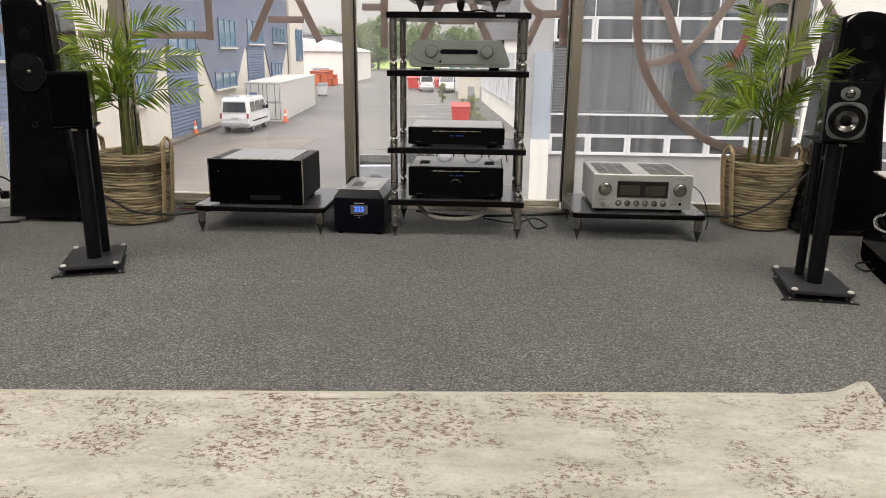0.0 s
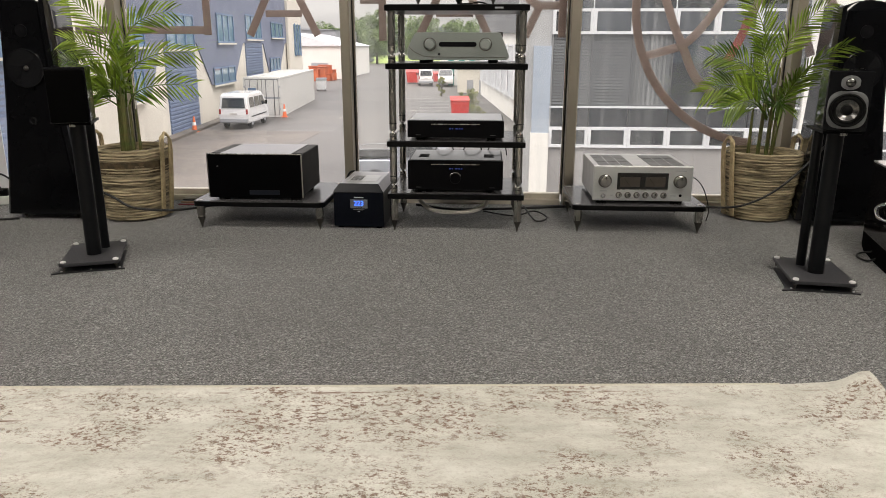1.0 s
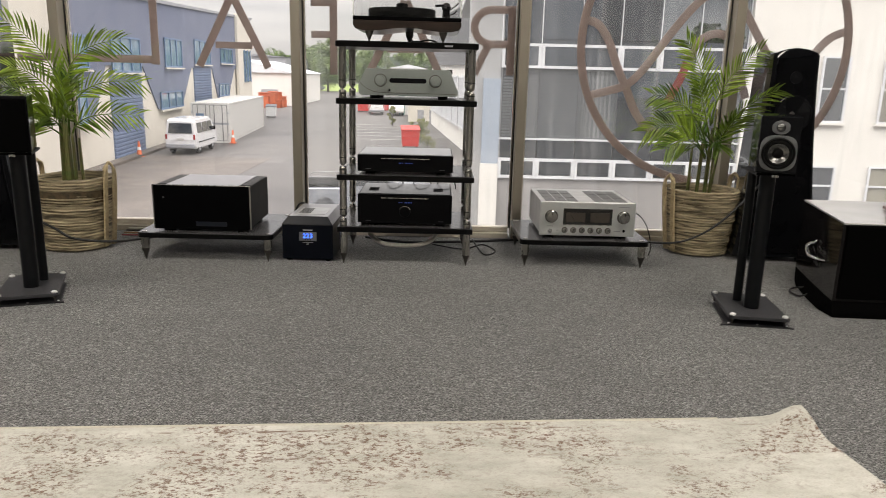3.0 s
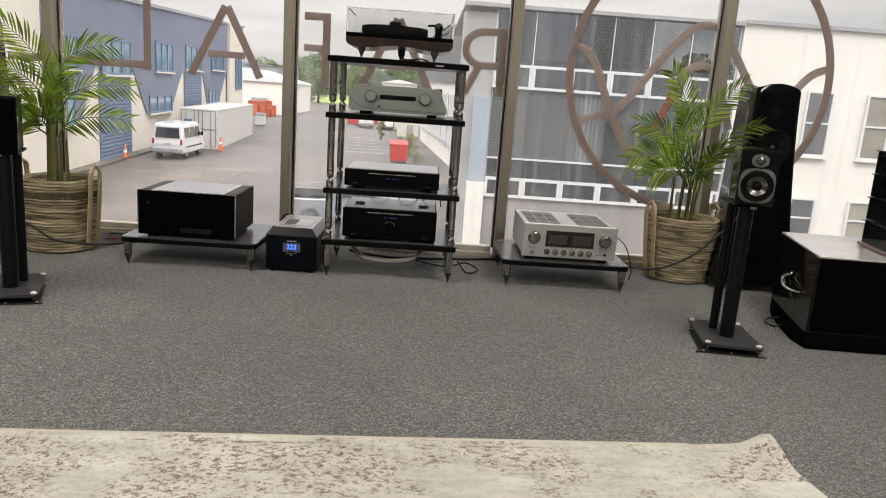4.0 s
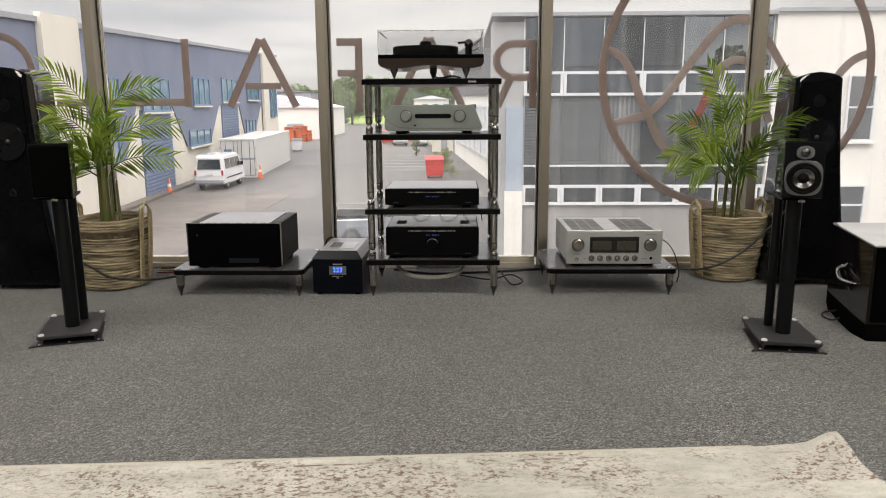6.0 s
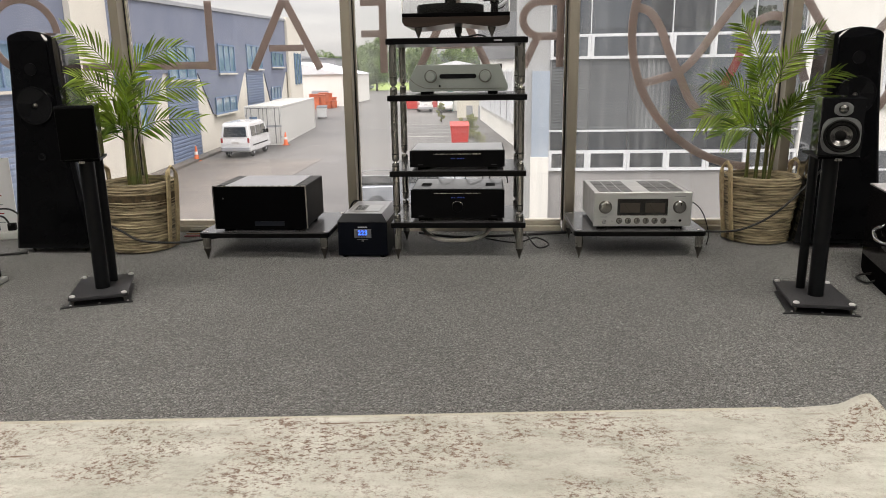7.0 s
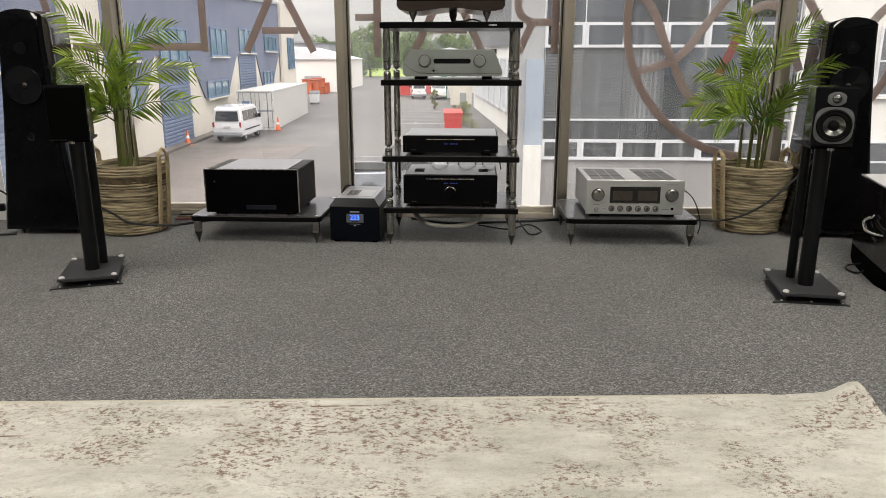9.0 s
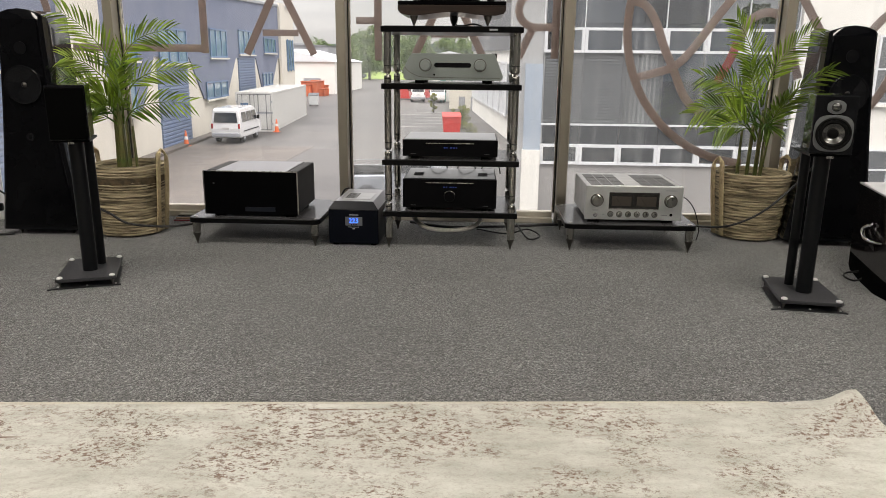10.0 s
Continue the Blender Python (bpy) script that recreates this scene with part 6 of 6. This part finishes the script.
def build_van():
    v = thing("delivery_van", -14.99, 42.9, G, "white delivery van parked beside the warehouse", "van", rz=1.0)
    v.matrix_world = v.matrix_world @ Matrix.Scale(1.07, 4)
    w = 0.83
    side = [(0.02, 0.42), (0.0, 0.80), (0.05, 1.05), (0.16, 1.80), (0.30, 1.93), (2.9, 1.95), (3.3, 1.86), (3.9, 1.15), (4.22, 0.98), (4.28, 0.45), (4.1, 0.30), (0.15, 0.30)]
    bm = BM()
    lo, hi = [], []
    for y, z in side:
        k = 1.0 if z < 1.1 else 1.0 - 0.13 * (z - 1.1) / 0.85
        lo.append(bm.verts.new((-w * k, y, z)))
        hi.append(bm.verts.new((w * k, y, z)))
    bm.faces.new(lo)
    bm.faces.new(hi[::-1])
    for i in range(len(side)):
        j = (i + 1) % len(side)
        bm.faces.new((lo[j], lo[i], hi[i], hi[j]))
    bmesh.ops.recalc_face_normals(bm, faces=bm.faces[:])
    bmesh.ops.bevel(bm, geom=[e for e in bm.edges if e.calc_face_angle(0) > 0.7], offset=0.06, segments=3, affect="EDGES")
    part("body", bm, "van_paint", v)

    def quad(pts, dy, mat, name):
        b = BM()
        a = [b.verts.new(p) for p in pts]
        c = [b.verts.new(Vector(p) + Vector(dy)) for p in pts]
        b.faces.new(a)
        b.faces.new(c[::-1])
        for i in range(4):
            j = (i + 1) % 4
            b.faces.new((a[i], c[i], c[j], a[j]))
        bmesh.ops.recalc_face_normals(b, faces=b.faces[:])
        return part(name, b, mat, v)
    quad([(-0.66, 0.058, 1.16), (0.66, 0.058, 1.16), (0.60, 0.128, 1.70), (-0.60, 0.128, 1.70)], (0, -0.035, 0.0), "car_glass", "rear_window")
    for s in (-1, 1):
        def k(z):
            return s * w * (1.0 - 0.13 * (z - 1.1) / 0.85)
        for y0, y1 in ((0.45, 1.3), (1.42, 2.3), (2.42, 3.2)):
            yt = min(y1, 3.15)
            quad([(k(1.16), y0, 1.16), (k(1.16), y1 + (0.25 if y1 > 3 else 0), 1.16), (k(1.70), yt, 1.70), (k(1.70), y0 + 0.06, 1.70)], (s * 0.02, 0, 0), "car_glass", "side_window")
        part("tail_light", boxed(*sorted((s * 0.70, s * 0.815)), -0.03, 0.03, 0.82, 1.1, 0.02, 1), "tail_red", v)
        part("door_mirror", boxed(*sorted((s * 0.85, s * 1.0)), 3.25, 3.35, 1.15, 1.38, 0.03, 1), "rubber", v)
        part("trim_strip", boxed(*sorted((s * 0.832, s * 0.845)), 0.6, 3.6, 0.62, 0.68), "rubber", v)
    quad([(-0.68, 3.36, 1.80), (0.68, 3.36, 1.80), (0.76, 3.86, 1.22), (-0.76, 3.86, 1.22)], (0, 0.03, 0.02), "car_glass", "windscreen")
    part("rear_bumper", boxed(-0.80, 0.80, -0.09, 0.06, 0.36, 0.58, 0.04), "roof_grey", v, "grey rear bumper")
    part("number_plate", boxed(-0.2, 0.2, -0.03, -0.004, 0.78, 0.89), "line_paint", v)
    for x in (-0.70, 0.70):
        for y in (0.85, 3.35):
            wheel(v, x, y, 0.31, 0.2)
    return v


van = build_van()
for vx, vy, turn in ((-7.3, 90.0, 8.0), (-5.2, 93.0, 185.0)):
    tagged(copy_thing(van, pose(vx, vy, G, 0, 0, turn)), "white delivery van parked far down the yard")


def build_cone(x, y, s=1.0):
    c = thing("traffic_cone", x, y, G, "orange traffic cone with a white band", "traffic cone", "traffic cones")
    part("base", boxed(-0.2 * s, 0.2 * s, -0.2 * s, 0.2 * s, 0.0, 0.05, 0.01), "cone_orange", c)
    b = BM()
    lathe(b, [(0.155 * s, 0.0505), (0.042 * s, 0.88 * s), (0.03 * s, 0.9 * s)], n=20)
    part("body", b, "cone_orange", c)
    r = BM()
    lathe(r, [(0.112 * s, 0.4 * s), (0.087 * s, 0.58 * s)], n=20)
    part("band", r, "cone_white", c)


for cx, cy in ((-16.75, 41.2), (-13.98, 50.4), (-19.3, 33.6)):
    build_cone(cx, cy)


def build_bin(x, y, w, h, mat, label):
    b = thing("wheeled_bin", x, y, G, label, "bin", "bins", rz=6)
    bm = BM()
    prism(bm, [(-w * 0.44, 0.12), (w * 0.44, 0.12), (w * 0.5, h * 0.86), (-w * 0.5, h * 0.86)], "y", 0.0, w * 0.8, 0.02)
    part("tub", bm, mat, b)
    part("lid", prism(BM(), [(-0.03, h * 0.865), (w * 0.84, h * 0.98), (w * 0.84, h * 1.06), (-0.03, h * 0.90)], "x", -w * 0.52, w * 0.52, 0.01), mat if mat == "skip_red" else "dark_cladding", b, "sloping lid")
    for sx in (-1, 1):
        for yy in (0.1, w * 0.7):
            k = BM()
            lathe(k, [(0.08, -0.03), (0.08, 0.03)], (0, 0, 0), "x", 12)
            bmesh.ops.translate(k, verts=k.verts[:], vec=(sx * w * 0.36, yy, 0.08))
            part("castor", k, "tyre", b)


build_bin(-1.70, 49.9, 1.25, 1.40, "skip_red", "large red wheeled waste bin on the yard")
build_bin(-9.3, 96.0, 2.1, 1.6, "skip_red", "large red wheeled waste bin on the yard")
build_bin(-6.3, 99.0, 1.6, 1.3, "skip_red", "large red wheeled waste bin on the yard")
build_bin(-19.2, 78.0, 1.1, 1.4, "green_bin", "green wheeled waste bin beside the container")
build_bin(-18.0, 80.0, 1.1, 1.3, "van_paint", "white wheeled waste bin beside the container")
rnd = random.Random(5)
for k in range(12):
    d = thing("storage_crate", -23.9 + rnd.uniform(0, 2.2), 104 + rnd.uniform(-3, 2), G, "weathered orange crate stacked in the yard", "crate", "orange crates", rz=rnd.uniform(-20, 20))
    hh = rnd.uniform(0.7, 2.0)
    part("case", boxed(-0.6, 0.6, -0.5, 0.5, 0.0, hh, 0.04), "orange_heap", d)
    part("lid", boxed(-0.65, 0.65, -0.55, 0.55, hh + 0.005, hh + 0.12, 0.02), "orange_heap", d)


def build_office():
    D = 21.0
    b = thing("office_building", 0, D, G, "two-storey office block with slate glass and white window bands", "office building")
    x0, x1 = 1.85, 8.78
    g = -G
    part("wall", boxed(x0 + 0.05, x1, 0.12, 11.5, 0.0, g + 3.25), "dark_cladding", b)
    part("corner_column", boxed(0.95, x0 + 0.045, 0.0, 1.1, 0.0, g + 3.12), "corner_grey", b, "pale grey corner column")
    part("corner_panel", boxed(x0 - 0.50, x0 - 0.01, -0.16, -0.004, g - 1.60, g + 0.79), "pale_column", b, "pale blue corner panel")
    part("roof_edge", boxed(0.93, x1, -0.20, 11.5, g + 3.26, g + 3.36), "roof_grey", b)
    part("column_foot", boxed(x0 - 0.52, x0 - 0.006, -0.20, -0.005, 0.0, g - 1.605), "white_wall", b, "white rendered column foot")
    pitch = 1.11
    n = int((x1 - x0) / pitch) + 1

    def glass_row(z0, z1, mats, nm, y=0.02):
        for k in range(n):
            a, c = x0 + k * pitch, min(x0 + (k + 1) * pitch, x1)
            part(nm, boxed(a + 0.02, c - 0.02, y, y + 0.08, g + z0, g + z1), mats[k % len(mats)], b)
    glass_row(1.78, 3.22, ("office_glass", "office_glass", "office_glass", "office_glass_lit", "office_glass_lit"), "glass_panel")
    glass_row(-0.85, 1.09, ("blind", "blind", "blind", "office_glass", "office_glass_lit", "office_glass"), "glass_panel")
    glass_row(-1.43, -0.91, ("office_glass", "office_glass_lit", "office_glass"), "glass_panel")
    part("base_wall", boxed(x0, x1, -0.03, 0.10, 0.0, g - 2.02), "pale_base", b, "pale grey rendered base wall")
    for z0, z1 in ((1.10, 1.77), (-2.01, -1.44)):
        for k in range(n):
            a, c = x0 + k * pitch, min(x0 + (k + 1) * pitch, x1)
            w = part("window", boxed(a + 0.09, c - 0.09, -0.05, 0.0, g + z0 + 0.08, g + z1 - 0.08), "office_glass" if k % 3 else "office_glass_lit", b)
            f = BM()
            box(f, a + 0.005, c - 0.005, -0.12, 0.01, g + z0, g + z0 + 0.075)
            box(f, a + 0.005, c - 0.005, -0.12, 0.01, g + z1 - 0.075, g + z1)
            box(f, a + 0.005, a + 0.085, -0.12, 0.01, g + z0 + 0.076, g + z1 - 0.076)
            box(f, c - 0.085, c - 0.005, -0.12, 0.01, g + z0 + 0.076, g + z1 - 0.076)
            part("frame", f, "white_frame", w)
    part("rail", boxed(x0, x1, -0.06, 0.015, g - 0.905, g - 0.855), "white_frame", b)
    for k in range(n + 1):
        x = min(x0 + k * pitch, x1 - 0.03)
        part("glazing_bar", boxed(x - 0.012, x + 0.012, -0.03, 0.012, g + 1.78, g + 3.22), "white_frame", b)
        part("glazing_bar", boxed(x - 0.010, x + 0.010, -0.03, 0.012, g - 0.85, g + 1.09), "dark_cladding", b)
    for k in (0, 1):          # venetian blinds close behind the glass line
        for j in range(22):
            z = g - 0.80 + j * 0.084
            part("blind_slat", boxed(x0 + k * pitch + 0.06, x0 + (k + 1) * pitch - 0.10, -0.012, 0.012, z, z + 0.044), "blind_slat", b)
    for k in range(7):        # pale curtain folds
        x = x0 + 2 * pitch + 0.10 + k * 0.13
        part("curtain_fold", boxed(x, x + 0.06, 0.002, 0.018, g - 0.82, g + 1.06, 0.004, 1), "curtain", b)


build_office()


def build_white_block():
    b = thing("apartment_block", 0, 21.0, G, "white rendered block with small paned windows", "apartment building")
    g = -G
    part("wall", boxed(8.80, 19.0, -0.10, 11.0, 0.0, g + 3.32), "white_wall", b)
    part("roof_edge", boxed(8.80, 19.0, -0.2, 11.0, g + 3.325, g + 3.43), "roof_grey", b)
    for x in (11.26, 13.02, 14.78, 16.54):
        for z0, z1 in ((-0.17, 1.60), (-2.62, -1.47)):
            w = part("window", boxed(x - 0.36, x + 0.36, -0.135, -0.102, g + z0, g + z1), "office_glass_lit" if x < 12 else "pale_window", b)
            f = BM()
            for a in ((x - 0.40, x - 0.34), (x + 0.34, x + 0.40)):
                box(f, *a, -0.19, -0.136, g + z0 - 0.03, g + z1 + 0.03)
            for z in (z0 - 0.03, (z0 + z1) / 2, z1 - 0.02):
                box(f, x - 0.339, x + 0.339, -0.18, -0.136, g + z, g + z + 0.05)
            part("frame", f, "white_frame", w)
            part("reveal", boxed(x - 0.44, x + 0.44, -0.22, -0.102, g + z0 - 0.10, g + z0 - 0.035), "white_wall", w)


build_white_block()


def build_side_block():
    b = thing("factory_building", 1.96, 45.7, G, "long white factory with tall window bars and dark upper wall", "factory", rz=95.14)
    part("wall", prism(BM(), [(0, 0), (30, 0), (30, 9.8), (0, 9.3)], "y", -14.0, -0.2), "white_wall", b)
    part("upper_panel", prism(BM(), [(-0.1, 5.6), (30, 5.9), (30, 9.85), (-0.1, 9.35)], "y", -0.199, 0.0), "dark_cladding", b, "dark grey upper wall")
    for k in range(7):
        s = 2.0 + k * 3.9
        w = part("window", boxed(s, s + 2.6, -0.199, -0.05, 1.6, 4.8), "office_glass_lit", b)
        f = BM()
        for j in range(5):
            box(f, s + j * 0.65 - 0.07, s + j * 0.65 + 0.07, -0.045, 0.06, 1.5, 4.9)
        for z in (1.5, 3.2, 4.8):
            box(f, s, s + 2.6, -0.045, 0.05, z, z + 0.14)
        part("frame", f, "white_frame", w)


build_side_block()


def far_shed(x, y, w, d, h, mat, label, ridge=0.0, door="roof_grey"):
    b = thing("shed_building", x, y, G, label, "shed", "far sheds")
    part("wall", boxed(-w / 2, w / 2, 0, d, 0, h), mat, b)
    part("roof", prism(BM(), [(-w / 2 - 0.3, h + 0.02), (w / 2 + 0.3, h + 0.02), (0, h + 0.3 + ridge)], "y", -0.3, d + 0.3), "roof_grey" if mat != "white_wall" else "white_frame", b)
    for k in range(3):
        part("door", boxed(-w / 2 + 1 + k * w / 3.2, -w / 2 + 1 + k * w / 3.2 + w / 6, -0.12, -0.003, 0, h * (0.5 if door == "roof_grey" else 0.9)), door, b)


far_shed(-28.5, 108, 15, 25, 4.6, "white_wall", "low white industrial shed with a pale roof", 1.6)
far_shed(-53, 170, 37, 30, 8.0, "roof_grey", "pale grey industrial shed in the distance", 1.0)
far_shed(-3.6, 92, 4.2, 8, 5.6, "white_wall", "small white kiosk building with teal doors", 0.2, "teal_panel")
far_shed(-1.0, 78, 4.0, 10, 2.6, "cream_wall", "low cream walled store", 0.1)


def build_ute():
    u = thing("parked_car", -4.75, 25.9, G, "silver pickup car parked below the window", "car", rz=-90)
    side = [(0.0, 0.45), (0.02, 1.02), (1.6, 1.06), (1.75, 1.62), (2.9, 1.66), (3.55, 1.12), (4.7, 1.0), (4.9, 0.5), (4.7, 0.35), (0.2, 0.35)]
    bm = BM()
    prism(bm, side, "x", -0.88, 0.88)
    bmesh.ops.bevel(bm, geom=[e for e in bm.edges if e.calc_face_angle(0) > 0.5], offset=0.06, segments=3, affect="EDGES")
    part("body", bm, "car_silver", u)
    part("load_cover", boxed(-0.8, 0.8, 0.1, 1.55, 1.075, 1.14, 0.03), "rubber", u, "black load cover")
    r = BM()
    for x in (-0.7, 0.7):
        tube(r, [(x, 0.25, 1.14), (x, 0.3, 1.34), (x, 1.5, 1.36), (x, 1.6, 1.15)], 0.016, 8, 4)
    part("side_rail", r, "roof_grey", u)
    for s in (-1, 1):
        part("side_window", prism(BM(), [(1.85, 1.12), (3.35, 1.12), (2.85, 1.58), (1.92, 1.56)], "x", *sorted((s * 0.862, s * 0.895))), "car_glass", u)
    for x in (-0.76, 0.76):
        for y in (0.95, 3.95):
            wheel(u, x, y, 0.36, 0.24, "dark_cladding")


build_ute()
for ux, uy in ((-41.5, 232.0), (-31.0, 205.0)):
    tagged(copy_thing(bpy.data.objects["parked_car"], pose(ux, uy, G, 0, 0, 90)), "silver car parked far down the road")

# parking bay lines
for k in range(6):
    y = 56 + k * 3.2
    structure(f"bay_line_{k + 1}", boxed(-6.4 - 0.09 * (y - 55), -1.9 - 0.09 * (y - 55), y, y + 0.14, G + 0.004, G + 0.012), "line_paint", "worn white parking bay line")


def build_tree(x, y, h, spread, seed, label, group="far trees", leaf="tree_leaf"):
    rnd = random.Random(seed)
    t = thing("tree", x, y, G, label, "tree", group)
    tr = BM()
    tube(tr, [(0, 0, 0), (0.05 * h * rnd.uniform(-1, 1) * 0.3, 0, h * 0.3), (0, 0, h * 0.6)], lambda f: h * 0.03 * (1.2 - f), 8)
    for k in range(6):
        a = rnd.uniform(0, 6.28)
        tube(tr, [(0, 0, h * 0.3), (math.cos(a) * spread * 0.3, math.sin(a) * spread * 0.3, h * 0.5), (math.cos(a) * spread * 0.6, math.sin(a) * spread * 0.6, h * rnd.uniform(0.55, 0.85))], lambda f: h * 0.012 * (1.2 - f), 6)
    part("trunk", tr, "bark", t)
    cl = [(rnd.gauss(0, 0.42) * spread, rnd.gauss(0, 0.42) * spread, h * rnd.uniform(0.10, 0.88), rnd.uniform(0.18, 0.36) * spread) for _ in range(30)]
    vs, fs = [], []
    for cx, cy, cz, r in cl:
        for _ in range(150):
            d = Vector((rnd.gauss(0, 1), rnd.gauss(0, 1), rnd.gauss(0, 0.8))).normalized() * r * rnd.uniform(0.55, 1.08)
            c = Vector((cx, cy, cz)) + d
            s = h * rnd.uniform(0.010, 0.024)
            u = Vector((rnd.gauss(0, 1), rnd.gauss(0, 1), rnd.gauss(0, 1))).normalized()
            v = u.orthogonal().normalized()
            i = len(vs)
            vs += [c + u * s, c + v * s * 0.8, c - u * s, c - v * s * 0.8]
            fs.append((i, i + 1, i + 2, i + 3))
    me = bpy.data.meshes.new("crown")
    me.from_pydata([tuple(v) for v in vs], [], fs)
    me.materials.append(M[leaf])
    cr = new("crown", me)
    cr.parent = t


for i, (x, y, h, sp) in enumerate(((-45.0, 300, 19.5, 6.5), (-37.0, 290, 17.5, 6.0), (-53.0, 310, 17.0, 7.0), (-24.0, 262, 15.5, 6.0), (-16.5, 262, 15.0, 6.0), (-10.0, 266, 14.0, 5.5), (-29.5, 290, 15.0, 7.0), (-4.0, 275, 14.0, 6.0), (2.0, 280, 14.0, 6.0), (-44, 205, 11, 5.0), (-58, 210, 12, 5.5), (-34, 200, 11, 5.0), (-28, 190, 10, 4.5))):
    build_tree(x, y, h, sp, 100 + i, "leafy green tree at the end of the road")
for i, (x, y, h, sp) in enumerate(((-1.15, 56.0, 1.9, 0.75), (-0.55, 50.6, 0.9, 0.6), (-4.3, 72.0, 2.1, 0.42))):
    build_tree(x, y, h, sp, 300 + i, "bushy yellow-green shrub by the factory wall", "shrubs", "shrub_leaf")
for i, (x, y, h, sp) in enumerate(((13.6, -8.0, 9.0, 2.4), (19.5, -12.0, 9.5, 3.0))):
    build_tree(x, y, h, sp, 500 + i, "leafy tree behind this building, mirrored in the office glass", "trees behind the building")
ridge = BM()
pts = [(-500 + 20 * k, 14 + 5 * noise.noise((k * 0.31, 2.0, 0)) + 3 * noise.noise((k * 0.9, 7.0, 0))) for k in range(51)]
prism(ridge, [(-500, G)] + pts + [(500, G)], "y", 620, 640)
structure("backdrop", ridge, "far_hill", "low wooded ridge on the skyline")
